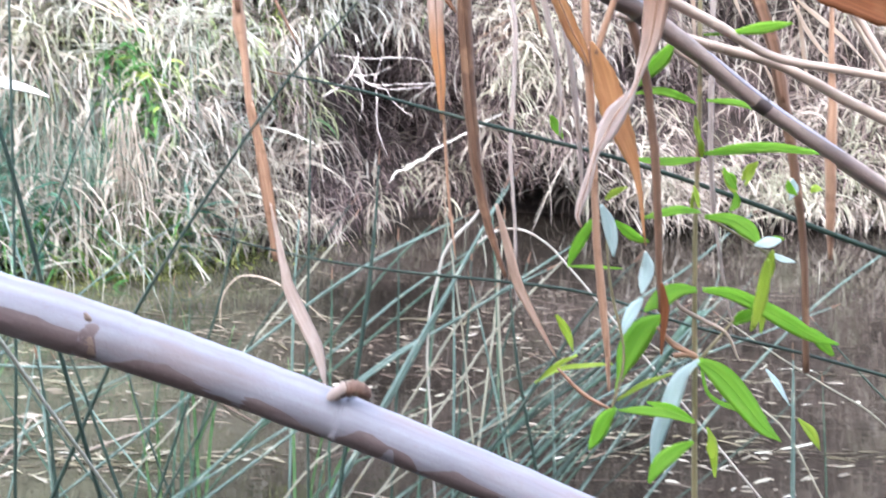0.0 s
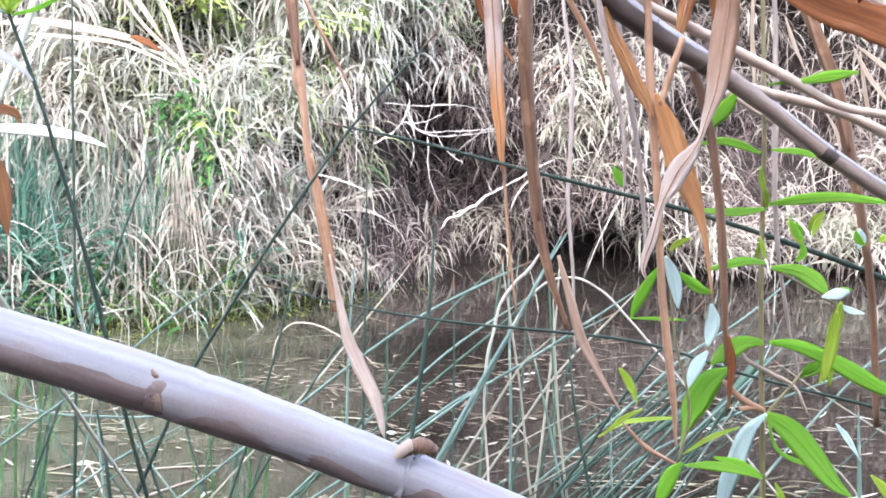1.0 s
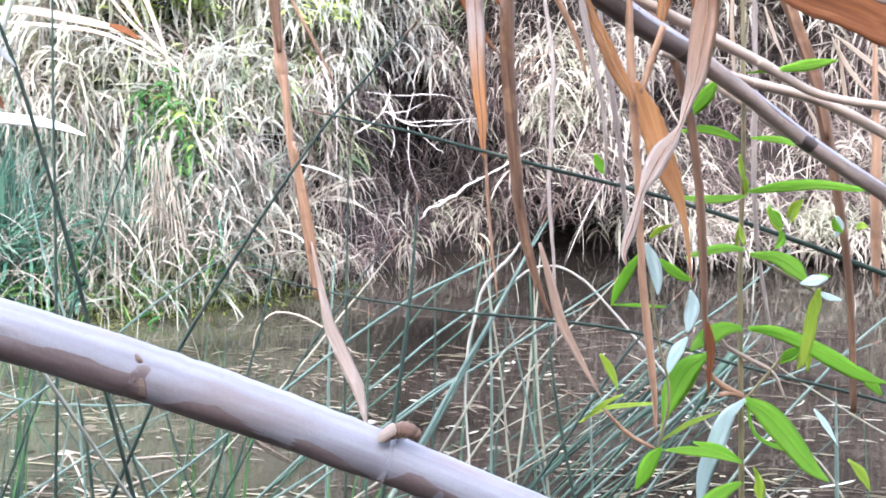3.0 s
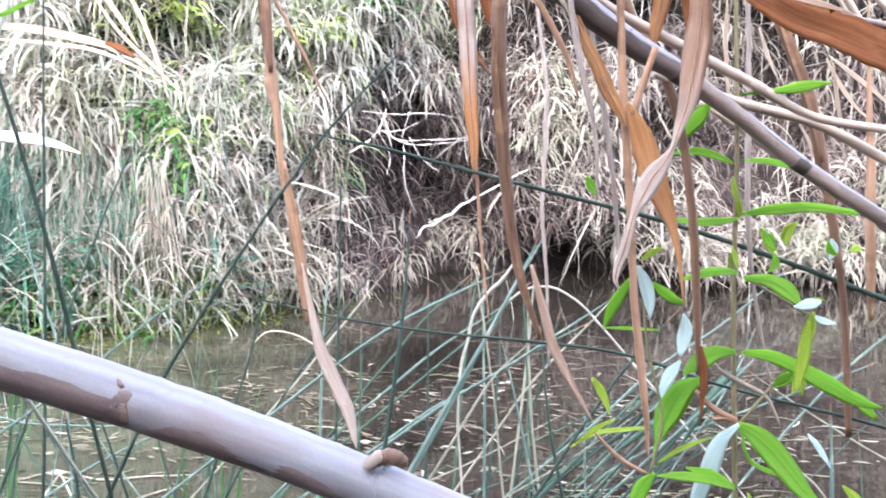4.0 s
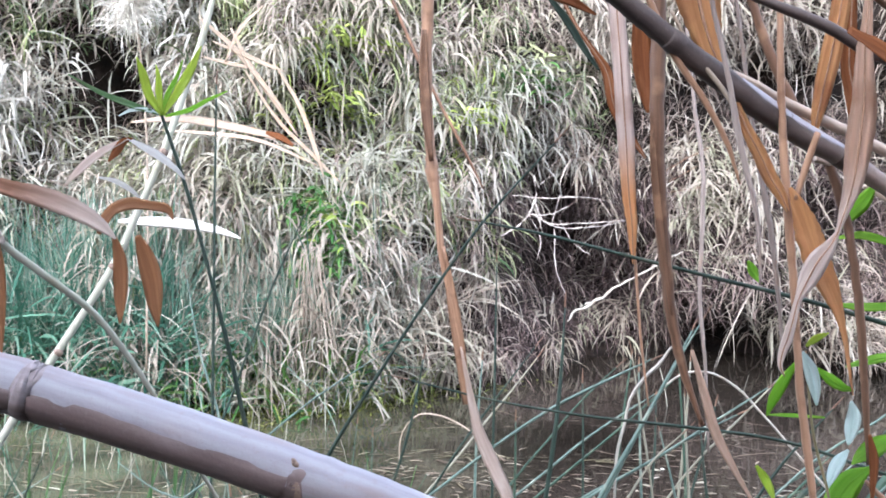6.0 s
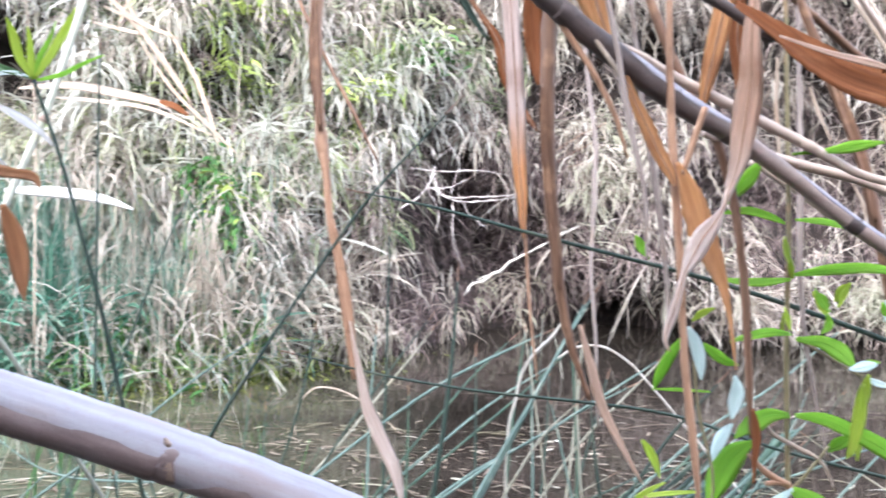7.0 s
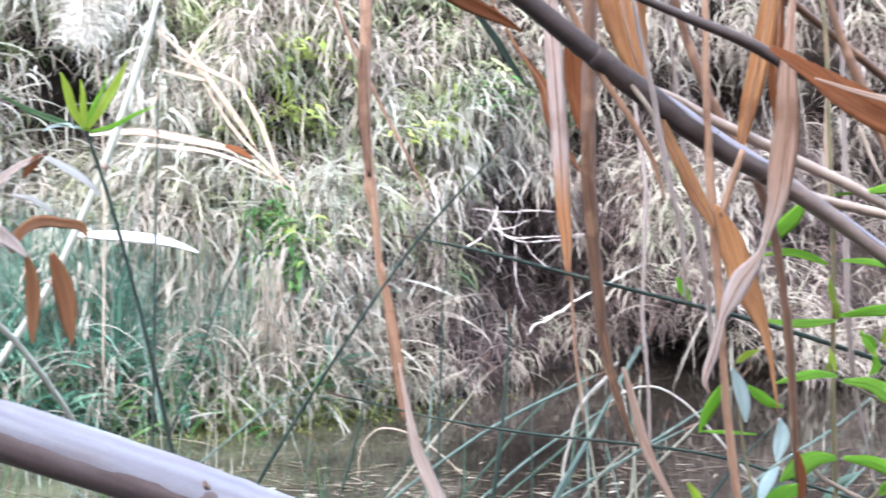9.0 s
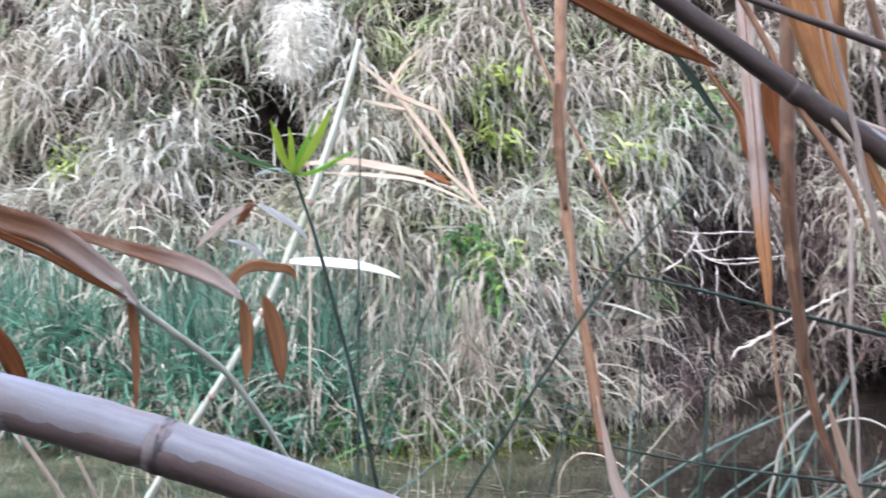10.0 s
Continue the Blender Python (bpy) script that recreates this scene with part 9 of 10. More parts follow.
# the sedge with a crown of leaves, and dead reeds beside it
h = thing('crowned_sedge', (-0.001, 0.812, 0.000), 'dark green sedge stem topped by a crown of bright leaves', 'sedge')
tube('stem', [(-0.322, 0.883, 1.248, 0.0013), (-0.304, 0.881, 1.198, 0.0015), (-0.283, 0.877, 1.128, 0.0015), (-0.264, 0.873, 1.058, 0.0018), (-0.250, 0.870, 0.998, 0.0018), (-0.236, 0.866, 0.941, 0.0018), (-0.118, 0.859, 0.471, 0.0019), (-0.001, 0.812, 0.000, 0.0019)], M_rush, h, seed=417, sides=8)
blade('leaf', [(-0.320, 0.878, 1.247, 0.0013), (-0.330, 0.878, 1.263, 0.0036), (-0.335, 0.879, 1.279, 0.0033), (-0.340, 0.879, 1.292, 0.0005)], M_lime, h, seed=418, fold=0.3)
blade('leaf', [(-0.319, 0.878, 1.247, 0.0013), (-0.306, 0.881, 1.268, 0.0039), (-0.298, 0.884, 1.283, 0.0036), (-0.290, 0.886, 1.301, 0.0005)], M_lime, h, seed=419, fold=0.3)
blade('leaf', [(-0.322, 0.878, 1.248, 0.0010), (-0.341, 0.876, 1.254, 0.0026), (-0.365, 0.874, 1.263, 0.0020), (-0.393, 0.872, 1.278, 0.0005)], M_clump, h, seed=420, fold=0.3)
blade('leaf', [(-0.317, 0.878, 1.246, 0.0010), (-0.299, 0.881, 1.251, 0.0020), (-0.284, 0.883, 1.259, 0.0016), (-0.269, 0.885, 1.266, 0.0005)], M_green, h, seed=421, fold=0.3)
blade('leaf', [(-0.320, 0.878, 1.248, 0.0013), (-0.322, 0.879, 1.263, 0.0030), (-0.323, 0.880, 1.277, 0.0020), (-0.325, 0.881, 1.286, 0.0005)], M_lime, h, seed=422, fold=0.3)
blade('leaf', [(-0.320, 0.878, 1.247, 0.0010), (-0.315, 0.880, 1.264, 0.0023), (-0.308, 0.882, 1.278, 0.0016), (-0.304, 0.883, 1.290, 0.0005)], M_green, h, seed=423, fold=0.3)
blade('leaf', [(-0.321, 0.878, 1.247, 0.0008), (-0.332, 0.877, 1.251, 0.0016), (-0.345, 0.875, 1.250, 0.0013), (-0.353, 0.874, 1.246, 0.0005)], M_sheen, h, seed=424, fold=0.3)
h = thing('bent_reed', (-0.698, 0.614, 1.353), 'bent dead reed with a folded brown leaf and straw stem', 'reed stem')
blade('leaf', [(-0.698, 0.614, 1.353, 0.0070), (-0.448, 0.614, 1.233, 0.0070), (-0.417, 0.621, 1.219, 0.0084), (-0.391, 0.628, 1.211, 0.0087), (-0.364, 0.634, 1.193, 0.0084), (-0.342, 0.638, 1.175, 0.0059), (-0.332, 0.640, 1.164, 0.0014)], M_pied, h, seed=425, fold=0.45, ripple=0.02)
blade('fold', [(-0.441, 0.610, 1.221, 0.0014), (-0.408, 0.618, 1.207, 0.0028), (-0.384, 0.623, 1.196, 0.0028), (-0.358, 0.629, 1.181, 0.0024), (-0.336, 0.634, 1.169, 0.0007)], M_rust, h, 'rusty folded underside', seed=426)
tube('stem', [(-0.345, 0.637, 1.176, 0.0028), (-0.340, 0.655, 1.162, 0.0025), (-0.322, 0.676, 1.140, 0.0024), (-0.303, 0.697, 1.117, 0.0022), (-0.286, 0.717, 1.084, 0.0021), (-0.271, 0.736, 1.047, 0.0017), (-0.260, 0.754, 1.015, 0.0016), (-0.087, 1.066, 0.508, 0.0017), (0.085, 1.338, 0.000, 0.0017)], M_greenstraw, h, seed=427, wobble=0.04)
blade('hanging_leaf', [(-0.342, 0.648, 1.167, 0.0021), (-0.340, 0.648, 1.153, 0.0035), (-0.338, 0.647, 1.132, 0.0032), (-0.338, 0.646, 1.107, 0.0018), (-0.338, 0.645, 1.093, 0.0005)], M_hazel, h, seed=428)
M_brindle = leaf('brindled_leaf', (0.38, 0.19, 0.11), (0.24, 0.115, 0.07), (0.5, 0.33, 0.22), 0.35, 0.5, 0.4, ((0.72, 0.62, 0.56), (0.56, 0.45, 0.39), 0.318, 0.374))
h = thing('bent_leaf', (-0.627, 0.644, 1.316), 'long brown dead leaf, ash-grey at its bent end', 'dry leaf')
blade('leaf', [(-0.627, 0.644, 1.316, 0.0020), (-0.407, 0.644, 1.216, 0.0011), (-0.388, 0.649, 1.210, 0.0025), (-0.360, 0.656, 1.202, 0.0038), (-0.336, 0.662, 1.195, 0.0055), (-0.316, 0.667, 1.189, 0.0066), (-0.298, 0.671, 1.181, 0.0061), (-0.286, 0.674, 1.173, 0.0039), (-0.277, 0.675, 1.165, 0.0007)], M_brindle, h, seed=429, fold=0.3, ripple=0.03, facing=(0.1, -1, 0.5))
blade('drooping_end', [(-0.279, 0.677, 1.166, 0.0014), (-0.276, 0.677, 1.155, 0.0039), (-0.275, 0.677, 1.139, 0.0047), (-0.275, 0.676, 1.125, 0.0036), (-0.275, 0.675, 1.112, 0.0007)], M_hazel, h, 'limp tan end', seed=430, fold=0.3)
h = thing('curled_leaf', (-0.291, 0.682, 1.167), 'orange-brown dead leaf curled over a straw', 'dry leaf')
blade('leaf', [(-0.291, 0.682, 1.167, 0.0014), (-0.288, 0.683, 1.175, 0.0033), (-0.283, 0.685, 1.182, 0.0036), (-0.274, 0.688, 1.186, 0.0040), (-0.262, 0.691, 1.185, 0.0031), (-0.250, 0.694, 1.182, 0.0025), (-0.247, 0.694, 1.176, 0.0005)], M_hazel, h, seed=431, fold=0.3)
blade('drooping_tip', [(-0.270, 0.693, 1.166, 0.0018), (-0.266, 0.694, 1.155, 0.0051), (-0.261, 0.694, 1.137, 0.0066), (-0.259, 0.693, 1.122, 0.0047), (-0.257, 0.693, 1.108, 0.0005)], M_hazel, h, seed=432)
h = thing('bent_straw', (-1.062, 3.087, 0.004), 'bleached straw broken in the middle, lying on the pond', 'straw')
tube('stem', [(-1.062, 3.087, 0.004, 0.0024), (-1.066, 3.177, 0.004, 0.0035), (-1.053, 3.220, 0.020, 0.0035), (-1.036, 3.239, 0.050, 0.0035), (-1.025, 3.278, 0.070, 0.0014)], M_sheaf, h, seed=760, sides=6, wobble=0.05)
tube('broken_end', [(-1.023, 3.278, 0.070, 0.0024), (-0.997, 3.245, 0.050, 0.0035), (-0.967, 3.206, 0.020, 0.0035), (-0.931, 3.144, 0.004, 0.0014)], M_sheaf, h, seed=761, sides=6, wobble=0.05)
h = thing('floating_straw', (-0.883, 3.099, 0.006), 'long pale straw lying flat on the pond', 'straw')
tube('stem', [(-0.883, 3.099, 0.006, 0.0021), (-0.860, 3.169, 0.006, 0.0030), (-0.830, 3.223, 0.006, 0.0030), (-0.770, 3.310, 0.006, 0.0030), (-0.688, 3.402, 0.006, 0.0012)], M_sheaf, h, seed=764, sides=6, wobble=0.05)
h = thing('floating_straw', (-1.189, 3.396, 0.006), 'long pale straw lying flat on the pond', 'straw')
tube('stem', [(-1.189, 3.396, 0.006, 0.0018), (-1.099, 3.483, 0.006, 0.0026), (-0.946, 3.419, 0.006, 0.0026), (-0.820, 3.456, 0.006, 0.0026), (-0.672, 3.479, 0.006, 0.0010)], M_sheaf, h, seed=766, sides=6, wobble=0.05)
h = thing('floating_straw', (-1.000, 3.197, 0.006), 'bleached straw lying flat on the pond', 'straw')
tube('stem', [(-1.000, 3.197, 0.006, 0.0024), (-0.964, 3.172, 0.006, 0.0035), (-0.925, 3.135, 0.006, 0.0014)], M_sheaf, h, seed=768, sides=6, wobble=0.05)
h = thing('rush', (-1.826, 1.540, -0.120), 'slender rush stem leaning over the open water', 'rush', 'rushes in the pond')
k = \
tube('stem', [(-0.385, 1.750, 0.670, 0.0009), (-0.431, 1.718, 0.653, 0.0016), (-0.488, 1.685, 0.626, 0.0020), (-0.537, 1.653, 0.595, 0.0020), (-0.585, 1.620, 0.569, 0.0020), (-1.205, 1.600, 0.224, 0.0020), (-1.826, 1.540, -0.120, 0.0020)], M_blue, h, seed=770, sides=8, wobble=0.03)
tube('tip', [(-0.387, 1.748, 0.669, 0.0012), (-0.379, 1.754, 0.672, 0.0010), (-0.368, 1.762, 0.677, 0.0004)], M_umber, k, 'brown tip', seed=771, sides=6)
h = thing('rush', (-1.630, 1.580, -0.120), 'slender rush stem leaning over the open water', 'rush', 'rushes in the pond')
k = \
tube('stem', [(-0.394, 1.800, 0.651, 0.0007), (-0.432, 1.765, 0.634, 0.0013), (-0.485, 1.730, 0.600, 0.0016), (-0.526, 1.695, 0.569, 0.0016), (-0.554, 1.660, 0.552, 0.0016), (-1.092, 1.640, 0.216, 0.0016), (-1.630, 1.580, -0.120, 0.0016)], M_mid, h, seed=772, sides=8, wobble=0.03)
tube('tip', [(-0.396, 1.798, 0.650, 0.0010), (-0.389, 1.805, 0.654, 0.0008), (-0.379, 1.814, 0.658, 0.0004)], M_umber, k, 'brown tip', seed=773, sides=6)
h = thing('green_straw', (-1.282, 1.198, -0.120), 'pale green jointed straw leaning over the water', 'reed stem')
tube('culm', [(-0.468, 1.500, 1.433, 0.0030), (-0.482, 1.493, 1.374, 0.0045), (-0.502, 1.484, 1.308, 0.0048), (-0.530, 1.471, 1.219, 0.0048), (-0.559, 1.460, 1.146, 0.0048), (-0.590, 1.447, 1.072, 0.0052), (-0.629, 1.434, 1.006, 0.0052), (-0.687, 1.413, 0.913, 0.0056), (-0.734, 1.396, 0.831, 0.0056), (-1.008, 1.317, 0.355, 0.0058), (-1.282, 1.198, -0.120, 0.0061)], M_greenstraw, h, seed=433)
tube('node', [(-0.528, 1.472, 1.221, 0.0052), (-0.530, 1.471, 1.218, 0.0064), (-0.532, 1.471, 1.214, 0.0052)], M_node, h, seed=434, sides=10)
tube('node', [(-0.588, 1.448, 1.074, 0.0052), (-0.590, 1.447, 1.071, 0.0064), (-0.592, 1.447, 1.067, 0.0052)], M_node, h, seed=435, sides=10)
tube('node', [(-0.654, 1.425, 0.966, 0.0052), (-0.655, 1.424, 0.962, 0.0064), (-0.657, 1.423, 0.959, 0.0052)], M_node, h, seed=436, sides=10)
h = thing('white_leaf', (-0.282, 0.709, 1.227), 'bleached white leaf hooked over a dead reed', 'dry leaf')
blade('blade', [(-0.282, 0.709, 1.227, 0.0010), (-0.273, 0.711, 1.222, 0.0034), (-0.263, 0.713, 1.216, 0.0043), (-0.252, 0.716, 1.207, 0.0022), (-0.247, 0.717, 1.201, 0.0007)], M_bone, h, seed=437, facing=(0.1, -0.5, 0.9))
h = thing('white_leaf', (-0.299, 0.703, 1.202), 'bleached white leaf hooked over a dead reed', 'dry leaf')
blade('blade', [(-0.299, 0.703, 1.202, 0.0010), (-0.290, 0.705, 1.200, 0.0025), (-0.281, 0.707, 1.195, 0.0025), (-0.274, 0.709, 1.189, 0.0007)], M_bone, h, seed=438, facing=(0.1, -0.5, 0.9))
h = thing('dry_leaf', (-0.282, 0.709, 1.227), 'pinkish dead leaf hanging from a folded reed', 'dry leaf')
blade('blade', [(-0.282, 0.709, 1.227, 0.0012), (-0.297, 0.706, 1.219, 0.0034), (-0.312, 0.704, 1.207, 0.0036), (-0.322, 0.702, 1.196, 0.0007)], M_ash, h, seed=454, facing=(0.1, -0.7, 0.7))
h = thing('rusty_leaf', (-0.304, 0.702, 1.203), 'small rusty leaf fold on a dead reed', 'dry leaf')
blade('blade', [(-0.293, 0.704, 1.212, 0.0006), (-0.288, 0.706, 1.219, 0.0029), (-0.284, 0.708, 1.225, 0.0023), (-0.279, 0.710, 1.227, 0.0004)], M_rust, h, seed=439)
h = thing('white_leaf', (-1.830, 4.579, 0.941), 'bleached white leaf lying flat among the sedge', 'dry leaf')
blade('blade', [(-1.830, 4.579, 0.941, 0.0060), (-1.720, 4.579, 0.941, 0.0180), (-1.600, 4.577, 0.936, 0.0215), (-1.466, 4.574, 0.921, 0.0180), (-1.380, 4.569, 0.900, 0.0107), (-1.325, 4.565, 0.880, 0.0032)], M_bone, h, seed=440, facing=(0, -1, 0.15))
h = thing('dry_leaf', (-1.654, 5.072, 1.792), 'tan dry leaf of a broken reed on the bank', 'dry leaf')
blade('blade', [(-1.654, 5.072, 1.792, 0.0039), (-1.503, 5.078, 1.661, 0.0116), (-1.380, 5.079, 1.518, 0.0116), (-1.245, 5.079, 1.339, 0.0029)], M_buff, h, seed=441, fold=0.3)
h = thing('dry_leaf', (-1.594, 5.070, 1.689), 'tan dry leaf of a broken reed on the bank', 'dry leaf')
blade('blade', [(-1.594, 5.070, 1.689, 0.0029), (-1.478, 5.079, 1.642, 0.0097), (-1.382, 5.086, 1.600, 0.0097), (-1.285, 5.094, 1.562, 0.0029)], M_buff, h, seed=442, fold=0.3)
h = thing('dry_leaf', (-1.516, 5.083, 1.745), 'tan dry leaf of a broken reed on the bank', 'dry leaf')
blade('blade', [(-1.516, 5.083, 1.745, 0.0039), (-1.434, 5.079, 1.590, 0.0116), (-1.331, 5.079, 1.446, 0.0116), (-1.220, 5.077, 1.284, 0.0029)], M_buff, h, seed=443, fold=0.3)
h = thing('dry_leaf', (-1.634, 5.059, 1.622), 'tan dry leaf of a broken reed on the bank', 'dry leaf')
blade('blade', [(-1.634, 5.059, 1.622, 0.0029), (-1.513, 5.071, 1.594, 0.0087), (-1.405, 5.081, 1.571, 0.0029)], M_buff, h, seed=444, fold=0.3)
h = thing('dry_leaf', (-1.381, 5.107, 1.843), 'tan dry leaf of a broken reed on the bank', 'dry leaf')
blade('blade', [(-1.381, 5.107, 1.843, 0.0029), (-1.475, 5.088, 1.746, 0.0087), (-1.537, 5.068, 1.601, 0.0029)], M_buff, h, seed=445, fold=0.3)
h = thing('dry_leaf', (-1.334, 5.092, 1.603), 'tan dry leaf of a broken reed on the bank', 'dry leaf')
blade('blade', [(-1.334, 5.092, 1.603, 0.0029), (-1.222, 5.089, 1.423, 0.0097), (-1.147, 5.081, 1.232, 0.0097), (-1.108, 5.075, 1.112, 0.0029)], M_buff, h, seed=446, fold=0.3)
h = thing('dry_leaf', (-1.453, 5.075, 1.566), 'tan dry leaf of a broken reed on the bank', 'dry leaf')
blade('blade', [(-1.453, 5.075, 1.566, 0.0029), (-1.305, 5.073, 1.350, 0.0077), (-1.158, 5.077, 1.207, 0.0077), (-1.036, 5.081, 1.088, 0.0029)], M_buff, h, seed=447, fold=0.3)
h = thing('dry_leaf', (-1.913, 4.946, 1.339), 'long orange dry leaf lying on the bank', 'dry leaf')
blade('blade', [(-1.913, 4.946, 1.339, 0.0049), (-1.722, 4.997, 1.357, 0.0197), (-1.508, 5.052, 1.325, 0.0221), (-1.342, 5.093, 1.287, 0.0148), (-1.235, 5.119, 1.250, 0.0037)], M_buff, h, seed=448, facing=(0, -1, 0.7))
h = thing('dry_leaf', (-1.759, 4.881, 1.305), 'long pale dry leaf lying on the bank', 'dry leaf')
blade('blade', [(-1.759, 4.881, 1.305, 0.0024), (-1.572, 4.929, 1.294, 0.0097), (-1.386, 4.977, 1.271, 0.0097), (-1.130, 5.039, 1.164, 0.0036)], M_buff, h, seed=449, facing=(0, -1, 0.7))
h = thing('dry_leaf', (-1.352, 5.040, 1.301), 'rusty stub of a broken reed on the bank', 'dry leaf')
blade('blade', [(-1.352, 5.040, 1.301, 0.0073), (-1.293, 5.054, 1.281, 0.0146), (-1.239, 5.066, 1.245, 0.0061)], M_rust, h, seed=450)
h = thing('dry_leaf', (-0.548, 0.789, 1.142), 'rusty leaf blade standing beside the thick cane', 'dry leaf')
blade('blade', [(-0.548, 0.789, 1.142, 0.0022), (-0.537, 0.791, 1.120, 0.0075), (-0.527, 0.793, 1.102, 0.0088), (-0.514, 0.794, 1.075, 0.0044)], M_rust, h, seed=451)
h = thing('dead_rush', (-0.246, 1.471, -0.120), 'pale dead straw stalk standing in the pond', 'rush', 'rushes in the pond')
tube('stem', [(-0.906, 1.356, 0.923, 0.0030), (-0.870, 1.362, 0.871, 0.0030), (-0.842, 1.367, 0.826, 0.0030), (-0.544, 1.439, 0.353, 0.0031), (-0.246, 1.471, -0.120, 0.0033)], M_strawstem, h, seed=452)
h = thing('dead_rush', (-0.352, 1.443, -0.120), 'pale dead straw stalk standing in the pond', 'rush', 'rushes in the pond')
tube('stem', [(-0.827, 1.374, 0.885, 0.0022), (-0.809, 1.377, 0.847, 0.0026), (-0.799, 1.379, 0.825, 0.0026), (-0.575, 1.431, 0.352, 0.0027), (-0.352, 1.443, -0.120, 0.0029)], M_strawstem, h, seed=453)

# a sheaf of dry stalks leaning together at the waterline
g = np.random.default_rng(71)
h = thing("stalk_sheaf", (-1.246, 5.450, 0.235), "dry tan reed stalks leaning together in a sheaf", "reeds")
for i in range(17):
    q = i / 16
    fx, fz = -1.368 + 0.245 * q + g.normal(0, 0.012), 0.235 + g.normal(0, 0.03)
    tx, tz = -1.252 + 0.11 * (q - 0.5) + g.normal(0, 0.03), 0.774 - 0.5 * abs(q - 0.5) ** 2 * g.uniform(0, 1) + g.normal(0, 0.03)
    r = g.uniform(0.0022, 0.0036)
    tube("stalk", [(fx, 5.45 + g.normal(0, 0.04), fz, r), ((fx + tx) / 2 + g.normal(0, 0.012), 5.45, (fz + tz) / 2, r), (tx, 5.46, tz, r * 0.6)], M_sheaf, h, seed=600 + i, sides=6, steps=3)

# branches, twigs and a plume on the far bank
h = thing('bare_twig', (-0.405, 5.881, 0.817), 'pale bare branch forking against the dark hollow', 'twig')
tube('twig', [(-0.405, 5.881, 0.817, 0.0021), (-0.329, 5.888, 0.862, 0.0037), (-0.270, 5.899, 0.922, 0.0042), (-0.238, 5.912, 1.004, 0.0037), (-0.245, 5.930, 1.112, 0.0027)], M_twig, h, seed=454, wobble=0.7, sides=7, steps=5)
tube('twig', [(-0.238, 5.908, 0.977, 0.0032), (-0.193, 5.894, 0.896, 0.0037), (-0.118, 5.889, 0.860, 0.0037), (0.005, 5.890, 0.864, 0.0027), (0.169, 5.894, 0.889, 0.0015)], M_twig, h, seed=455, wobble=0.7, sides=7, steps=5)
tube('twig', [(-0.270, 5.899, 0.922, 0.0027), (-0.174, 5.899, 0.924, 0.0027), (-0.079, 5.906, 0.966, 0.0015)], M_twig, h, seed=456, wobble=0.7, sides=7, steps=5)
tube('twig', [(-0.353, 5.914, 1.016, 0.0015), (-0.189, 5.912, 1.005, 0.0027), (-0.014, 5.914, 1.013, 0.0021), (0.168, 5.910, 0.983, 0.0010)], M_twig, h, seed=457, wobble=0.7, sides=7, steps=5)
tube('twig', [(-0.145, 5.888, 0.857, 0.0027), (-0.128, 5.854, 0.654, 0.0021), (-0.085, 5.837, 0.547, 0.0015)], M_twig, h, seed=458, wobble=0.7, sides=7, steps=5)
tube('twig', [(-0.119, 5.895, 0.898, 0.0015), (-0.048, 5.877, 0.791, 0.0021), (0.035, 5.868, 0.732, 0.0015)], M_twig, h, seed=459, wobble=0.7, sides=7, steps=5)
tube('twig', [(-0.270, 5.899, 0.922, 0.0015), (-0.207, 5.879, 0.802, 0.0021), (-0.225, 5.863, 0.707, 0.0015)], M_twig, h, seed=460, wobble=0.7, sides=7, steps=5)
tube('twig', [(-0.231, 5.921, 1.058, 0.0015), (-0.163, 5.930, 1.113, 0.0015), (-0.081, 5.932, 1.120, 0.0010)], M_twig, h, seed=461, wobble=0.7, sides=7, steps=5)
h = thing('bare_twig', (0.418, 5.173, 0.812), 'knobby white dead branch jutting over the water', 'twig')
tube('twig', [(0.418, 5.173, 0.812, 0.0023), (0.311, 5.162, 0.751, 0.0042), (0.179, 5.150, 0.682, 0.0046), (0.060, 5.137, 0.604, 0.0055), (-0.041, 5.126, 0.541, 0.0051), (-0.064, 5.121, 0.507, 0.0014)], M_whitewood, h, seed=462, wobble=0.7, sides=7, steps=5)
tube('twig', [(0.155, 5.149, 0.672, 0.0018), (0.130, 5.157, 0.724, 0.0014)], M_whitewood, h, seed=463, wobble=0.7, sides=7, steps=5)
tube('twig', [(0.036, 5.135, 0.592, 0.0023), (-0.012, 5.132, 0.574, 0.0018)], M_whitewood, h, seed=464, wobble=0.7, sides=7, steps=5)
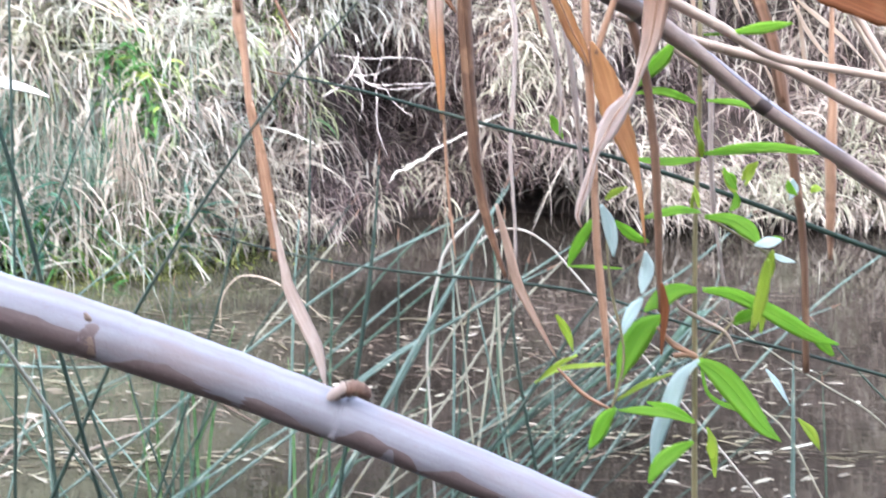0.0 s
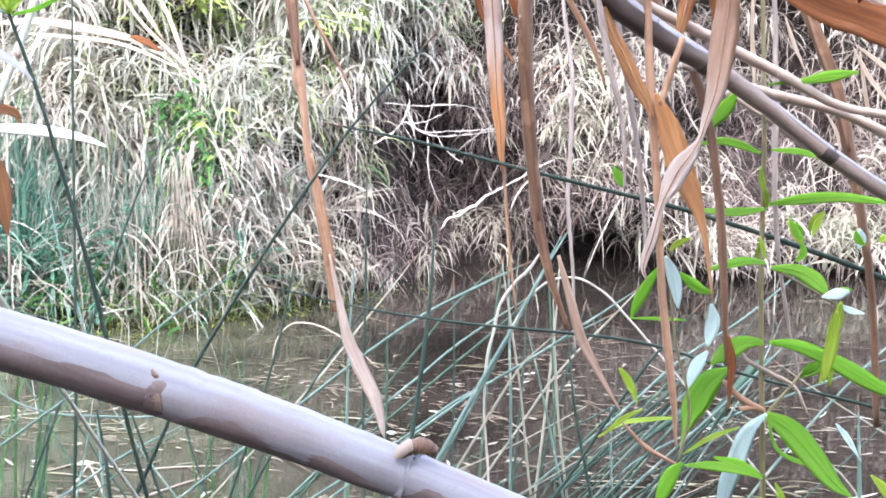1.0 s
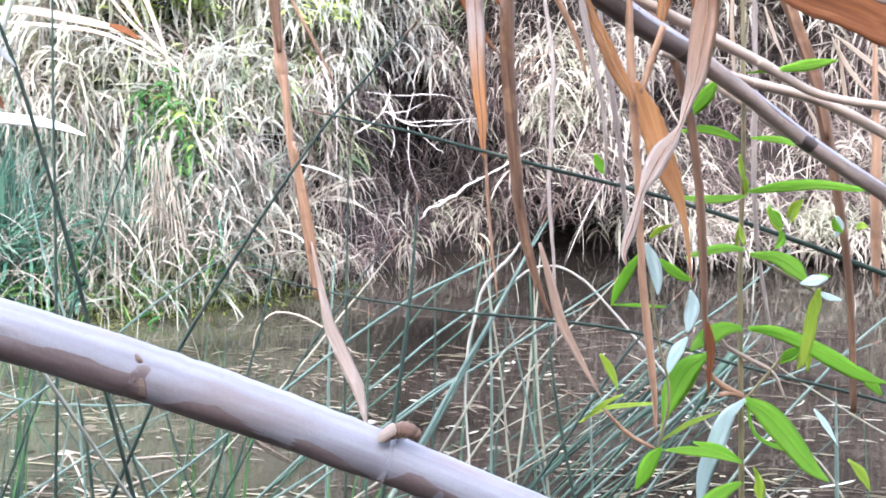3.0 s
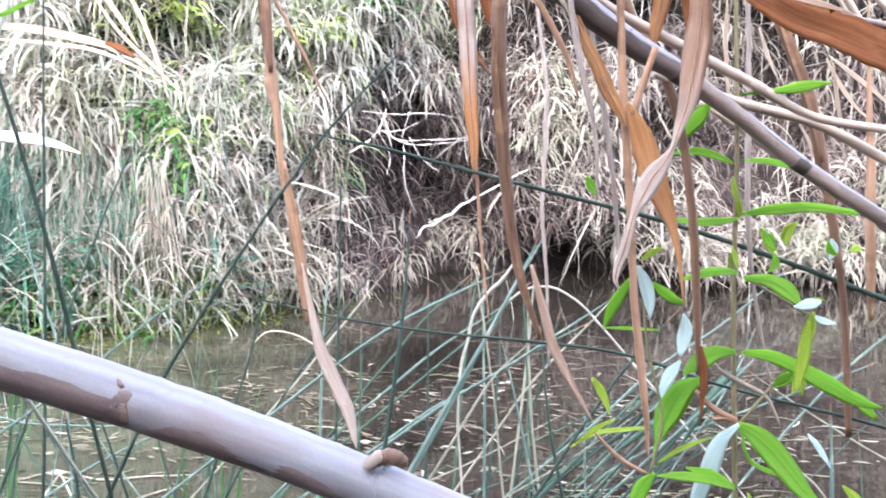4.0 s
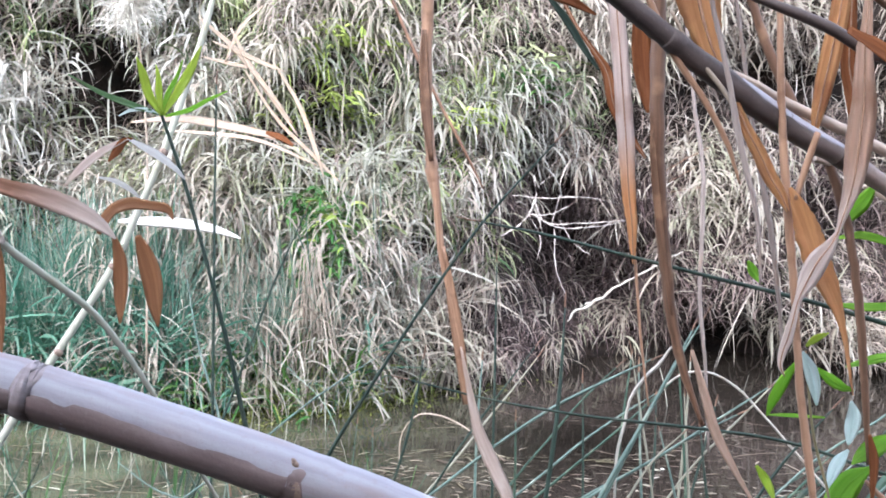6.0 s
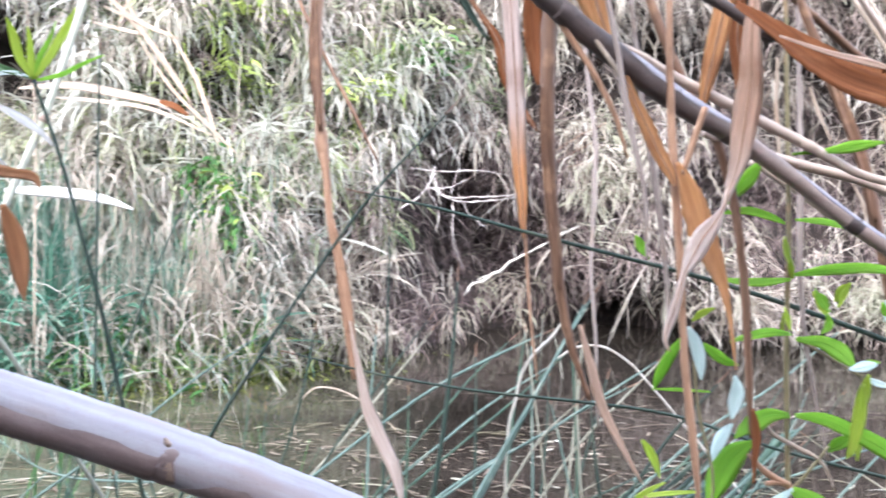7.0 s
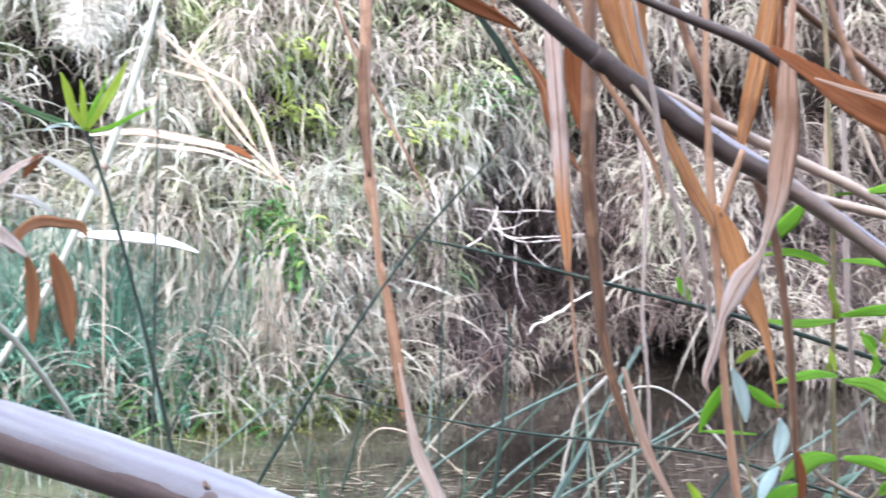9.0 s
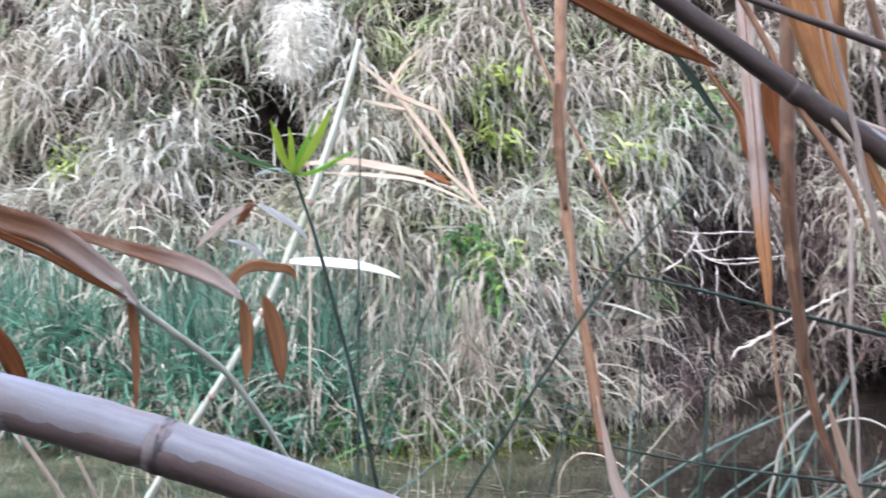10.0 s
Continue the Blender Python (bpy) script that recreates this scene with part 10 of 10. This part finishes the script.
h = thing('bare_twig', (0.337, 6.333, 1.085), 'thin grey twig in the dark hollow', 'twig')
tube('twig', [(0.337, 6.333, 1.085, 0.0016), (0.496, 6.350, 1.189, 0.0022), (0.641, 6.363, 1.263, 0.0016)], M_umber, h, seed=465, wobble=0.7, sides=7, steps=5)
tube('twig', [(0.338, 6.323, 1.028, 0.0011), (0.570, 6.346, 1.161, 0.0016)], M_umber, h, seed=466, wobble=0.7, sides=7, steps=5)
tube('twig', [(0.440, 6.324, 1.029, 0.0011), (0.615, 6.329, 1.061, 0.0016)], M_umber, h, seed=467, wobble=0.7, sides=7, steps=5)
h = thing('bare_twig', (-0.240, 5.873, 0.921), 'thin pale twig above the waterline', 'twig')
tube('twig', [(-0.240, 5.873, 0.921, 0.0015), (-0.157, 5.869, 0.881, 0.0026), (-0.048, 5.869, 0.884, 0.0020), (0.198, 5.871, 0.903, 0.0015)], M_twig, h, seed=468, wobble=0.7, sides=7, steps=5)
tube('twig', [(-0.157, 5.869, 0.881, 0.0020), (-0.119, 5.883, 1.019, 0.0015)], M_twig, h, seed=469, wobble=0.7, sides=7, steps=5)
PLUME = (-1.799, 4.695, 1.866)
# the feathery plume
g = np.random.default_rng(41)
n = 900
q = g.uniform(0, 1, n)
base = np.array(PLUME) + np.stack([0.03 * g.normal(0, 1, n) + 0.05 * (q - 0.5), 0.03 * g.normal(0, 1, n), 0.3 * (q - 0.6)], -1)
plume = thing("reed_plume", (PLUME[0], PLUME[1] + 0.1, 0.5), "pale feathery reed plume over the dry grass", "reed plume")
many_blades("plume_hair", M_plume, base, g.uniform(0, 6.28, n), g.normal(40, 25, n), g.normal(-60, 25, n), g.uniform(0.08, 0.2, n), g.uniform(0.002, 0.005, n), 4, g.normal(0, 0.6, n), parent=plume)
tube("stem", [(PLUME[0], PLUME[1] + 0.1, 0.3, 0.005), (PLUME[0] + 0.02, PLUME[1] + 0.05, PLUME[2] - 0.4, 0.004), (*PLUME, 0.002)], M_strawstem, plume)
